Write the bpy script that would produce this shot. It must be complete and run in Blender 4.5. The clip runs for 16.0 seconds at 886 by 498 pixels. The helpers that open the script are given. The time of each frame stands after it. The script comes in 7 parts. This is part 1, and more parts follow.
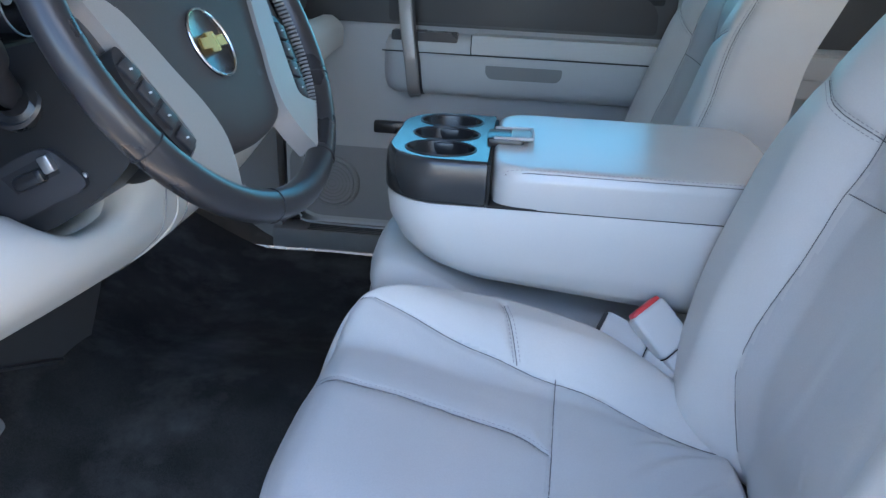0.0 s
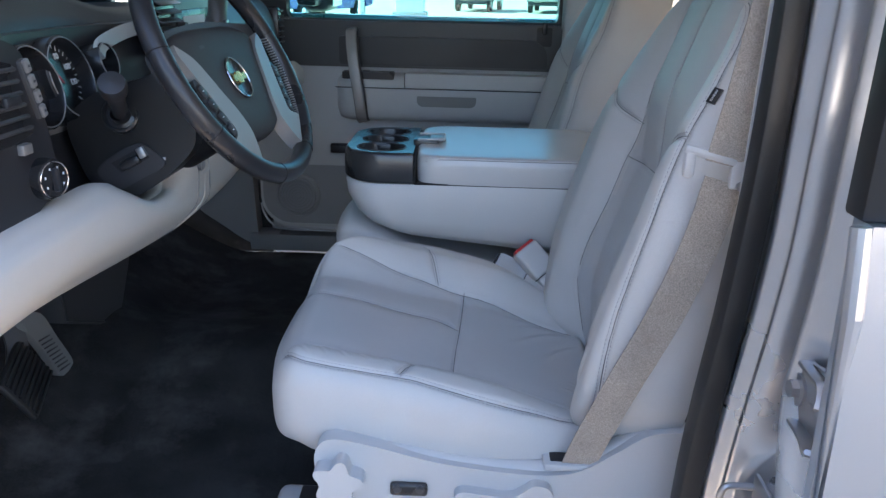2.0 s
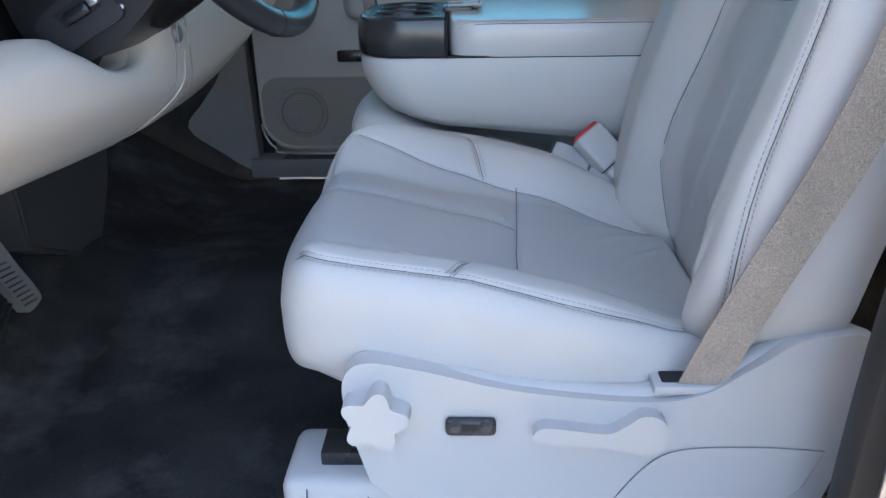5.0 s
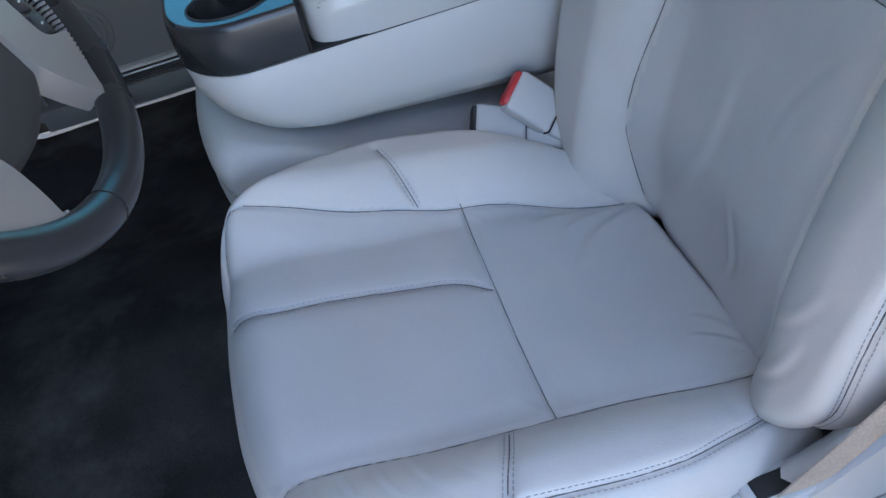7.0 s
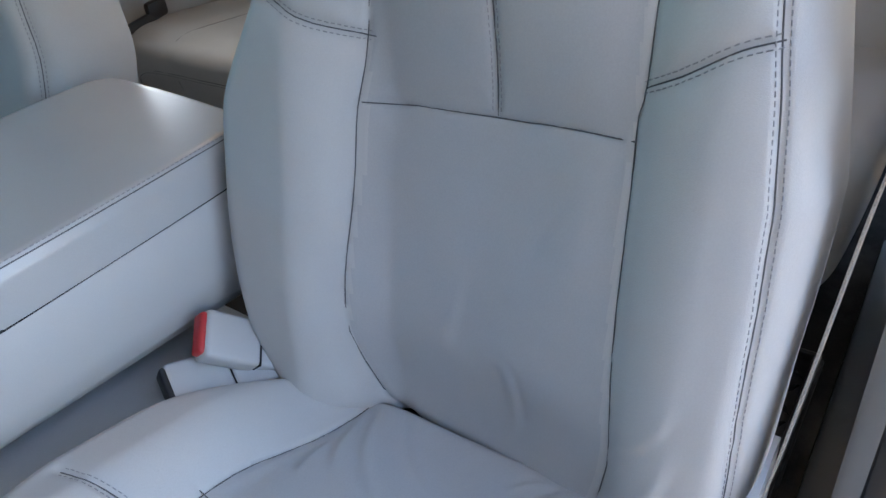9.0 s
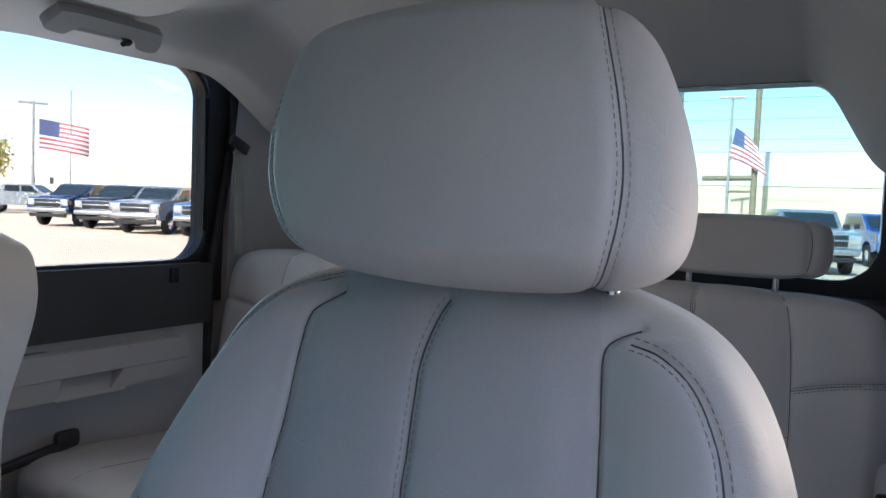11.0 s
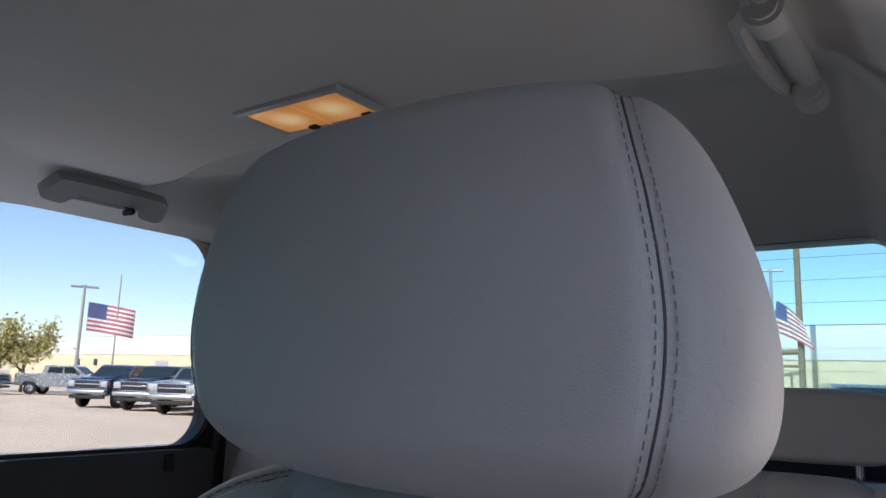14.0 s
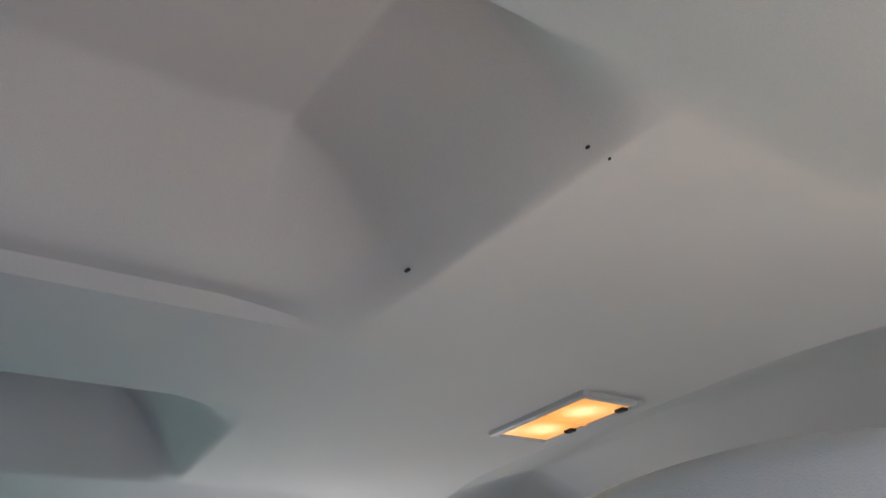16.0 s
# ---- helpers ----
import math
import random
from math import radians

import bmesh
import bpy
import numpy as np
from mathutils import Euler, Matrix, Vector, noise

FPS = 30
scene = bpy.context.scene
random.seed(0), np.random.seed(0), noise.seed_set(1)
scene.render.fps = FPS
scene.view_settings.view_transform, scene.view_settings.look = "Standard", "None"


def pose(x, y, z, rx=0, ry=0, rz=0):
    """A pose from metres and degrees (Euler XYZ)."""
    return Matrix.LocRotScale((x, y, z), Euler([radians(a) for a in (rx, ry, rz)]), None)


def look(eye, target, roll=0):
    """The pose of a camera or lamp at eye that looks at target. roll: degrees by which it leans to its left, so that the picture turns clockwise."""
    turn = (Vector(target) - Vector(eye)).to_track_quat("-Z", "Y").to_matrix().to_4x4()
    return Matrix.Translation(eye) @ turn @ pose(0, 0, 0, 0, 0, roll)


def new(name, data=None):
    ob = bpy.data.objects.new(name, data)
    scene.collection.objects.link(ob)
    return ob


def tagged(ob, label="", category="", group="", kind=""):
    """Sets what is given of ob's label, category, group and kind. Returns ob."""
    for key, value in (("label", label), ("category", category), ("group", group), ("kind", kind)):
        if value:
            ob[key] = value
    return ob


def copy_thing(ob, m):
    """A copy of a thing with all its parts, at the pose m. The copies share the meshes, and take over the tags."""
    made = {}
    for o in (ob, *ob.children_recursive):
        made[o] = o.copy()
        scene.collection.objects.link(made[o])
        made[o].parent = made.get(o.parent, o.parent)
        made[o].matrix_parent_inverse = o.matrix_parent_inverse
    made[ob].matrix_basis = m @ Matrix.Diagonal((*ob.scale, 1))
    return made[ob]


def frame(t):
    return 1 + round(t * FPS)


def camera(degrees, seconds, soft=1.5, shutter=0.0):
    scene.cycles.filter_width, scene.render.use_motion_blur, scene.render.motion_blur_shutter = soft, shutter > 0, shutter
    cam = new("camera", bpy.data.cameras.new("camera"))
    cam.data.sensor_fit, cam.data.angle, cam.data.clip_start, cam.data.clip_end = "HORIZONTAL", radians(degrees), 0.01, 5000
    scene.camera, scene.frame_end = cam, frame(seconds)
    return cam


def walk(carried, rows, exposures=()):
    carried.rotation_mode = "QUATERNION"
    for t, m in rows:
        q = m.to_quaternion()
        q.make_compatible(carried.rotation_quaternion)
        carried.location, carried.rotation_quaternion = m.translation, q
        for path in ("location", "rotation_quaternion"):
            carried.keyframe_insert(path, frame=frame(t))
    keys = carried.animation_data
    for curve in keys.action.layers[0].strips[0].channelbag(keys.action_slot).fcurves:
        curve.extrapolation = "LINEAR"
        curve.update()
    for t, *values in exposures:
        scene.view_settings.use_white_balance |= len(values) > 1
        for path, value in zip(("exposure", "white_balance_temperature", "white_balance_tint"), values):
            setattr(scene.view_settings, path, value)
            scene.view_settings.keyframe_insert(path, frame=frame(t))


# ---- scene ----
cam = camera(61.0, 16.0, soft=1.5, shutter=0.0)
PATH = [
    (0, (0.013, 0.052, 1.589), (-0.154, 1.887, 0.811), 2.8),
    (0.5, (0.07, -0.167, 1.63), (-0.038, 1.685, 0.884), 1.9),
    (1, (0.08, -0.34, 1.638), (0.009, 1.524, 0.916), 1.8),
    (1.5, (0.076, -0.409, 1.633), (0.025, 1.462, 0.928), 1.6),
    (2, (0.078, -0.417, 1.631), (0.027, 1.466, 0.959), 1.4),
    (2.5, (0.051, -0.381, 1.542), (-0.003, 1.513, 0.903), 1.1),
    (3, (0.018, -0.241, 1.319), (-0.054, 1.666, 0.719), 0.1),
    (5.5, (0.017, -0.174, 1.544), (-0.052, 1.602, 0.628), -1.9),
    (6, (-0.01, -0.094, 1.642), (-0.044, 1.589, 0.562), -4.8),
    (6.5, (-0.039, 0.02, 1.655), (0.014, 1.599, 0.427), -9.2),
    (7, (-0.043, 0.204, 1.675), (0.173, 1.602, 0.261), -13.4),
    (7.5, (-0.051, 0.293, 1.652), (0.42, 1.539, 0.16), -14.5),
    (8, (-0.108, 0.338, 1.636), (0.707, 1.44, 0.179), -12.1),
    (8.5, (-0.141, 0.384, 1.639), (0.965, 1.346, 0.278), -7.5),
    (9, (-0.114, 0.369, 1.637), (1.178, 1.377, 0.491), -7.0),
    (9.5, (-0.076, 0.394, 1.666), (1.402, 1.38, 0.747), -3.8),
    (10, (-0.025, 0.402, 1.696), (1.575, 1.406, 1.041), -1.5),
    (10.2, (-0.019, 0.406, 1.702), (1.619, 1.42, 1.164), -0.3),
    (12.5, (0.039, 0.406, 1.658), (1.684, 1.515, 1.913), 2.3),
    (13, (0.107, 0.444, 1.684), (1.747, 1.562, 1.924), 1.8),
    (13.5, (0.125, 0.457, 1.685), (1.759, 1.582, 1.939), 1.7),
    (14, (0.122, 0.452, 1.687), (1.728, 1.593, 2.036), 1.8),
    (14.5, (0.117, 0.455, 1.704), (1.646, 1.601, 2.295), 1.4),
    (15, (0.112, 0.456, 1.701), (1.494, 1.581, 2.608), 0.5),
    (15.5, (0.115, 0.455, 1.716), (1.341, 1.675, 2.719), -2.4),
    (16, (0.122, 0.44, 1.743), (1.116, 1.866, 2.731), -3.5),
]
EXPOSURES = [(0.0, 3.08, 6350, 12), (0.5, 2.76, 6450, 13), (1.0, 2.55, 6700, 14), (1.5, 2.35, 6750, 15), (2.0, 2.33, 6600, 15), (2.5, 2.36, 6650, 15), (3.0, 2.4, 6900, 15), (5.5, 2.68, 6850, 13), (7.0, 2.75, 6600, 13), (7.5, 2.84, 6600, 13), (8.0, 2.85, 6850, 13), (8.5, 2.75, 6900, 13), (9.0, 2.8, 6900, 13), (9.5, 2.7, 6800, 14), (10.2, 2.5, 6500, 15), (12.3, 1.36, 6050, 20), (14.0, 1.34, 6080, 20), (14.5, 1.3, 6180, 18), (15.0, 2.15, 6150, 14), (15.5, 3.25, 6300, 14), (16.0, 2.87, 6500, 15)]
walk(cam, [(t, look(eye, target, roll)) for t, eye, target, roll in PATH], EXPOSURES)

# ---- light ----
SUN_ELEV, SUN_AZ = 42.0, 183.0       # degrees; azimuth counted from +x towards +y: the sun stands ahead of the truck, above the added canopy
sky_world = bpy.data.worlds.new("sky")
scene.world = sky_world
sky_world.use_nodes = True
wn = sky_world.node_tree
sky_tex = wn.nodes.new("ShaderNodeTexSky")
sky_tex.sky_type = "NISHITA"
sky_tex.sun_disc = False
sky_tex.sun_elevation = radians(SUN_ELEV)
sky_tex.sun_rotation = radians(90 - SUN_AZ)
sky_tex.air_density, sky_tex.dust_density, sky_tex.ozone_density = 1.0, 0.3, 1.8
wn.nodes["Background"].inputs["Strength"].default_value = 0.15
wn.links.new(sky_tex.outputs[0], wn.nodes["Background"].inputs["Color"])
sun_data = bpy.data.lights.new("sun", "SUN")
sun_data.energy, sun_data.angle, sun_data.color = 4.2, radians(0.5), (1.0, 0.95, 0.86)
sun_lamp = new("sun", sun_data)
_d = Vector((math.cos(radians(SUN_AZ)) * math.cos(radians(SUN_ELEV)), math.sin(radians(SUN_AZ)) * math.cos(radians(SUN_ELEV)), math.sin(radians(SUN_ELEV))))
sun_lamp.matrix_basis = look(_d * 60, (0, 0, 0))



def opening_fill(at, target, w, h, watts, color):
    """A fill lamp added in an opening of the cab to imitate daylight."""
    li = bpy.data.lights.new("opening_fill", "AREA")
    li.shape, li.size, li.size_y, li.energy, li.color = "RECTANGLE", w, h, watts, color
    new("opening_fill", li).matrix_basis = look(at, target)


opening_fill((0.54, 0.24, 1.67), (-0.08, 0.96, 2.00), 0.40, 0.34, 0.50, (1.0, 0.90, 0.79))     # added warm fill at the rear side window behind the driver
opening_fill((0.70, 1.885, 1.63), (0.50, 0.9, 1.88), 0.44, 0.26, 0.40, (0.84, 0.93, 1.0))     # added cool fill at the rear side window, passenger side
opening_fill((-0.60, 1.08, 1.74), (-0.52, 1.06, 1.10), 1.20, 0.50, 0.10, (0.80, 0.92, 1.0))     # added fill at the windscreen, aimed down at the dash
opening_fill((0.17, 0.32, 1.90), (0.06, 0.66, 1.10), 0.62, 0.16, 0.15, (0.92, 0.96, 1.0))       # added fill at the top of the open driver door


# ---- materials ----
def material(name, color, rough=0.5, metal=0.0, spec=0.5, vary=0.12, scale=6.0, grain=0.0, grain_scale=400.0, bump=0.0, cells=False,
             fine=0.0, crease=0.0, weave=0.0, wear=None, wear_scale=3.0, coat=0.0, rough_vary=0.06, island=False):
    """A surface with a base colour, two scales of variation, grain and relief. Sizes are in 1/metres."""
    m = bpy.data.materials.new(name)
    m.use_nodes = True
    nt = m.node_tree
    N, L = nt.nodes, nt.links
    bsdf = N["Principled BSDF"]
    bsdf.inputs["Metallic"].default_value = metal
    bsdf.inputs["Specular IOR Level"].default_value = spec
    bsdf.inputs["Coat Weight"].default_value = coat
    tc = N.new("ShaderNodeTexCoord")
    n1 = N.new("ShaderNodeTexNoise")
    n1.inputs["Scale"].default_value, n1.inputs["Detail"].default_value = scale, 6
    L.new(tc.outputs["Object"], n1.inputs["Vector"])
    ramp = N.new("ShaderNodeMapRange")
    ramp.inputs["From Min"].default_value, ramp.inputs["From Max"].default_value = 0.25, 0.75
    ramp.inputs["To Min"].default_value, ramp.inputs["To Max"].default_value = 1 - vary, 1 + vary
    L.new(n1.outputs["Fac"], ramp.inputs["Value"])
    mul = N.new("ShaderNodeVectorMath")
    mul.operation = "SCALE"
    mul.inputs[0].default_value = color
    L.new(ramp.outputs[0], mul.inputs["Scale"])
    col = mul.outputs[0]
    if grain:
        n2 = N.new("ShaderNodeTexNoise")
        n2.inputs["Scale"].default_value, n2.inputs["Detail"].default_value = grain_scale, 3
        L.new(tc.outputs["Object"], n2.inputs["Vector"])
        r2 = N.new("ShaderNodeMapRange")
        r2.inputs["From Min"].default_value, r2.inputs["From Max"].default_value = 0.3, 0.7
        r2.inputs["To Min"].default_value, r2.inputs["To Max"].default_value = 1 - grain, 1 + grain
        L.new(n2.outputs["Fac"], r2.inputs["Value"])
        mul2 = N.new("ShaderNodeVectorMath")
        mul2.operation = "SCALE"
        L.new(col, mul2.inputs[0])
        L.new(r2.outputs[0], mul2.inputs["Scale"])
        col = mul2.outputs[0]
    if wear:
        n3 = N.new("ShaderNodeTexNoise")
        n3.inputs["Scale"].default_value, n3.inputs["Detail"].default_value, n3.inputs["Roughness"].default_value = wear_scale, 8, 0.65
        L.new(tc.outputs["Object"], n3.inputs["Vector"])
        r3 = N.new("ShaderNodeMapRange")
        r3.inputs["From Min"].default_value, r3.inputs["From Max"].default_value = 0.5, 0.72
        L.new(n3.outputs["Fac"], r3.inputs["Value"])
        mix = N.new("ShaderNodeMix")
        mix.data_type = "RGBA"
        L.new(r3.outputs[0], mix.inputs["Factor"])
        L.new(col, mix.inputs["A"])
        mix.inputs["B"].default_value = (*wear, 1)
        col = mix.outputs["Result"]
    if weave:
        wv = N.new("ShaderNodeTexWave")
        wv.wave_type, wv.bands_direction = "BANDS", "DIAGONAL"
        wv.inputs["Scale"].default_value, wv.inputs["Distortion"].default_value = 420.0, 0.5
        L.new(tc.outputs["Object"], wv.inputs["Vector"])
        r4 = N.new("ShaderNodeMapRange")
        r4.inputs["To Min"].default_value, r4.inputs["To Max"].default_value = 1 - weave, 1 + weave
        L.new(wv.outputs["Fac"], r4.inputs["Value"])
        mul4 = N.new("ShaderNodeVectorMath")
        mul4.operation = "SCALE"
        L.new(col, mul4.inputs[0])
        L.new(r4.outputs[0], mul4.inputs["Scale"])
        col = mul4.outputs[0]
    L.new(col, bsdf.inputs["Base Color"])
    rr = N.new("ShaderNodeMapRange")
    rr.inputs["From Min"].default_value, rr.inputs["From Max"].default_value = 0.3, 0.7
    rr.inputs["To Min"].default_value, rr.inputs["To Max"].default_value = max(rough - rough_vary, 0.02), min(rough + rough_vary, 1)
    L.new(n1.outputs["Fac"], rr.inputs["Value"])
    L.new(rr.outputs[0], bsdf.inputs["Roughness"])
    if bump:
        if cells:
            v = N.new("ShaderNodeTexVoronoi")
            v.feature = "DISTANCE_TO_EDGE"
            v.inputs["Scale"].default_value = grain_scale
            h = v.outputs["Distance"]
        else:
            v = N.new("ShaderNodeTexNoise")
            v.inputs["Scale"].default_value, v.inputs["Detail"].default_value = grain_scale, 4
            h = v.outputs["Fac"]
        L.new(tc.outputs["Object"], v.inputs["Vector"])
        b = N.new("ShaderNodeBump")
        b.inputs["Strength"].default_value, b.inputs["Distance"].default_value = bump, 0.0006
        L.new(h, b.inputs["Height"])
        last = b
        if fine:
            f = N.new("ShaderNodeTexNoise")
            f.inputs["Scale"].default_value, f.inputs["Detail"].default_value, f.inputs["Distortion"].default_value = 14.0, 5, 1.2
            L.new(tc.outputs["Object"], f.inputs["Vector"])
            b2 = N.new("ShaderNodeBump")
            b2.inputs["Strength"].default_value, b2.inputs["Distance"].default_value = fine, 0.004
            L.new(f.outputs["Fac"], b2.inputs["Height"])
            L.new(b.outputs[0], b2.inputs["Normal"])
            last = b2
        if crease:
            wob = N.new("ShaderNodeTexNoise")
            wob.inputs["Scale"].default_value, wob.inputs["Detail"].default_value = 30.0, 3
            L.new(tc.outputs["Object"], wob.inputs["Vector"])
            add = N.new("ShaderNodeVectorMath")
            add.operation = "MULTIPLY_ADD"
            L.new(wob.outputs["Color"], add.inputs[0])
            add.inputs[1].default_value = (0.035, 0.035, 0.035)
            L.new(tc.outputs["Object"], add.inputs[2])
            cr = N.new("ShaderNodeTexVoronoi")
            cr.feature = "DISTANCE_TO_EDGE"
            cr.inputs["Scale"].default_value = 42.0
            L.new(add.outputs[0], cr.inputs["Vector"])
            line = N.new("ShaderNodeMapRange")
            line.inputs["From Min"].default_value, line.inputs["From Max"].default_value = 0.0, 0.07
            L.new(cr.outputs["Distance"], line.inputs["Value"])
            where = N.new("ShaderNodeTexNoise")
            where.inputs["Scale"].default_value, where.inputs["Detail"].default_value = 7.0, 2
            L.new(tc.outputs["Object"], where.inputs["Vector"])
            mask = N.new("ShaderNodeMapRange")
            mask.inputs["From Min"].default_value, mask.inputs["From Max"].default_value = 0.50, 0.68
            L.new(where.outputs["Fac"], mask.inputs["Value"])
            b3 = N.new("ShaderNodeBump")
            b3.inputs["Distance"].default_value = 0.0012
            gain = N.new("ShaderNodeMath")
            gain.operation = "MULTIPLY"
            gain.inputs[1].default_value = crease
            L.new(mask.outputs[0], gain.inputs[0])
            L.new(gain.outputs[0], b3.inputs["Strength"])
            L.new(line.outputs[0], b3.inputs["Height"])
            L.new(last.outputs[0], b3.inputs["Normal"])
            last = b3
        L.new(last.outputs[0], bsdf.inputs["Normal"])
    return m


LEATHER = material("grey_leather", (0.50, 0.495, 0.485), 0.50, spec=0.34, vary=0.05, scale=9, grain=0.025, grain_scale=700, bump=0.34, cells=True, fine=0.14, crease=0.10, rough_vary=0.05)
LEATHER_IN = material("grey_leather_insert", (0.445, 0.447, 0.45), 0.52, spec=0.34, vary=0.05, scale=9, grain=0.03, grain_scale=600, bump=0.26, cells=True, fine=0.18, crease=0.10, rough_vary=0.06)
LID = material("smooth_grey_vinyl", (0.46, 0.46, 0.455), 0.24, spec=0.9, vary=0.04, scale=5, grain=0.02, grain_scale=900, bump=0.04, fine=0.015, rough_vary=0.03)
TRAY = material("satin_black_tray", (0.030, 0.031, 0.033), 0.20, spec=0.6, vary=0.08, scale=6, rough_vary=0.03)
VINYL = material("grey_vinyl", (0.49, 0.49, 0.485), 0.5, vary=0.04, scale=5, grain=0.02, grain_scale=900, bump=0.12, fine=0.05)
# Lighter, warmer PLASTIC for the bolster: ground bounce put into its colour.
BOLSTER_LIT = material("grey_moulded_plastic_lit", (0.60, 0.575, 0.54), 0.5, vary=0.04, scale=5, grain=0.03, grain_scale=1300, bump=0.14)
PLASTIC = material("grey_moulded_plastic", (0.455, 0.458, 0.46), 0.48, vary=0.04, scale=5, grain=0.03, grain_scale=1300, bump=0.16)
PLASTIC_DK = material("ebony_plastic", (0.026, 0.0255, 0.029), 0.40, spec=0.5, vary=0.12, scale=6, grain=0.10, grain_scale=1300, bump=0.16)
PLASTIC_MID = material("charcoal_plastic", (0.058, 0.058, 0.061), 0.40, spec=0.4, vary=0.1, scale=6, grain=0.08, grain_scale=1300, bump=0.12)
GLOSS_DK = material("satin_black_plastic", (0.018, 0.018, 0.02), 0.26, vary=0.1, scale=6)
COLUMN_BLACK = material("black_column_plastic", (0.013, 0.013, 0.014), 0.36, spec=0.45, vary=0.1, scale=6, grain=0.08, grain_scale=1300, bump=0.12)
HUB_VINYL = material("charcoal_hub_vinyl", (0.040, 0.038, 0.039), 0.52, spec=0.35, vary=0.08, scale=8, grain=0.10, grain_scale=900, bump=0.25, cells=True)
TRIM_SILVER = material("satin_silver_paint", (0.29, 0.275, 0.265), 0.36, metal=0.35, vary=0.04, scale=8, grain=0.03, grain_scale=900)
CHROME = material("chrome", (0.78, 0.78, 0.79), 0.12, metal=1.0, vary=0.03)
STEEL = material("zinc_steel", (0.42, 0.43, 0.45), 0.42, metal=1.0, vary=0.1, scale=30)
WHEEL_LEATHER = material("black_wheel_leather", (0.022, 0.022, 0.025), 0.30, vary=0.10, scale=12, grain=0.05, grain_scale=900, bump=0.07, cells=True)
THREAD = material("grey_thread", (0.27, 0.27, 0.275), 0.8, vary=0.1)
THREAD_HEAD = material("slate_thread", (0.27, 0.275, 0.285), 0.7, vary=0.1)
THREAD_DK = material("dark_thread", (0.05, 0.05, 0.055), 0.8, vary=0.1)
SEAM = material("seam_fold", (0.10, 0.10, 0.105), 0.8, vary=0.1)
# Near-black for joints; also stands in for shade in bores and gaps.
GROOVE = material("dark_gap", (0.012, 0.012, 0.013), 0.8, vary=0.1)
GREY_PANEL = material("grey_panel", (0.26, 0.26, 0.265), 0.5, vary=0.05, scale=5, grain=0.05, grain_scale=1200, bump=0.15)
DUSK_GREY = material("dusk_grey_plastic", (0.20, 0.20, 0.205), 0.5, vary=0.06, scale=5, grain=0.05, grain_scale=1200, bump=0.15)
MID_GREY = material("mid_grey_plastic", (0.20, 0.20, 0.20), 0.5, vary=0.06, scale=5, grain=0.05, grain_scale=1200, bump=0.15)
CARPET = material("black_carpet", (0.030, 0.029, 0.029), 0.95, spec=0.15, vary=0.45, scale=9, grain=0.6, grain_scale=900, bump=0.9, wear=(0.085, 0.082, 0.082), wear_scale=5)
RUBBER = material("black_rubber", (0.016, 0.016, 0.017), 0.5, vary=0.2, scale=12, grain=0.1, grain_scale=500, bump=0.12)
HEADLINER = material("grey_headliner_cloth", (0.50, 0.485, 0.465), 0.95, spec=0.15, vary=0.05, scale=4, grain=0.06, grain_scale=1500, bump=0.5)
WEB = material("tan_grey_webbing", (0.33, 0.290, 0.25), 0.72, vary=0.14, scale=22, grain=0.30, grain_scale=620, bump=0.9, weave=0.22)
PAINT = material("silver_metallic_paint", (0.52, 0.54, 0.57), 0.30, metal=0.8, vary=0.03, scale=3, grain=0.05, grain_scale=2500, coat=0.6)
RED = material("red_button", (0.50, 0.035, 0.04), 0.4, vary=0.08)
GOLD = material("gold_metal", (0.75, 0.52, 0.18), 0.25, metal=0.9, vary=0.08, scale=60)
GREY_SOFT = material("pale_print", (0.55, 0.56, 0.58), 0.6, vary=0.05)
YELLOW = material("yellow_tag", (0.70, 0.50, 0.04), 0.5, vary=0.05)
WHITE_MARK = material("white_print", (0.75, 0.75, 0.75), 0.6, vary=0.03)
PRINT_DK = material("dark_print", (0.05, 0.05, 0.055), 0.6, vary=0.03)


def glass(name, tint, rough=0.0, mixed=0.12):
    m = bpy.data.materials.new(name)
    m.use_nodes = True
    N, L = m.node_tree.nodes, m.node_tree.links
    for n in list(N):
        N.remove(n)
    out = N.new("ShaderNodeOutputMaterial")
    tr = N.new("ShaderNodeBsdfTransparent")
    tr.inputs["Color"].default_value = (*tint, 1)
    gl = N.new("ShaderNodeBsdfGlossy")
    gl.inputs["Roughness"].default_value = rough
    fr = N.new("ShaderNodeFresnel")
    fr.inputs["IOR"].default_value = 1.45
    mix = N.new("ShaderNodeMixShader")
    L.new(fr.outputs[0], mix.inputs[0])
    L.new(tr.outputs[0], mix.inputs[1])
    L.new(gl.outputs[0], mix.inputs[2])
    L.new(mix.outputs[0], out.inputs["Surface"])
    return m


# Tint stronger than a neutral pane, to turn the lid reflection turquoise.
GLASS_SIDE = glass("green_tinted_glass", (0.46, 0.80, 0.82))
GLASS_BLUE = glass("tinted_rear_glass", (0.50, 0.62, 0.63))
GLASS_GREY = glass("tinted_side_glass", (0.66, 0.68, 0.67))
# Tint darkened to hold light off the headliner pockets and backrests.
GLASS_WS = glass("windscreen_glass", (0.38, 0.47, 0.50))


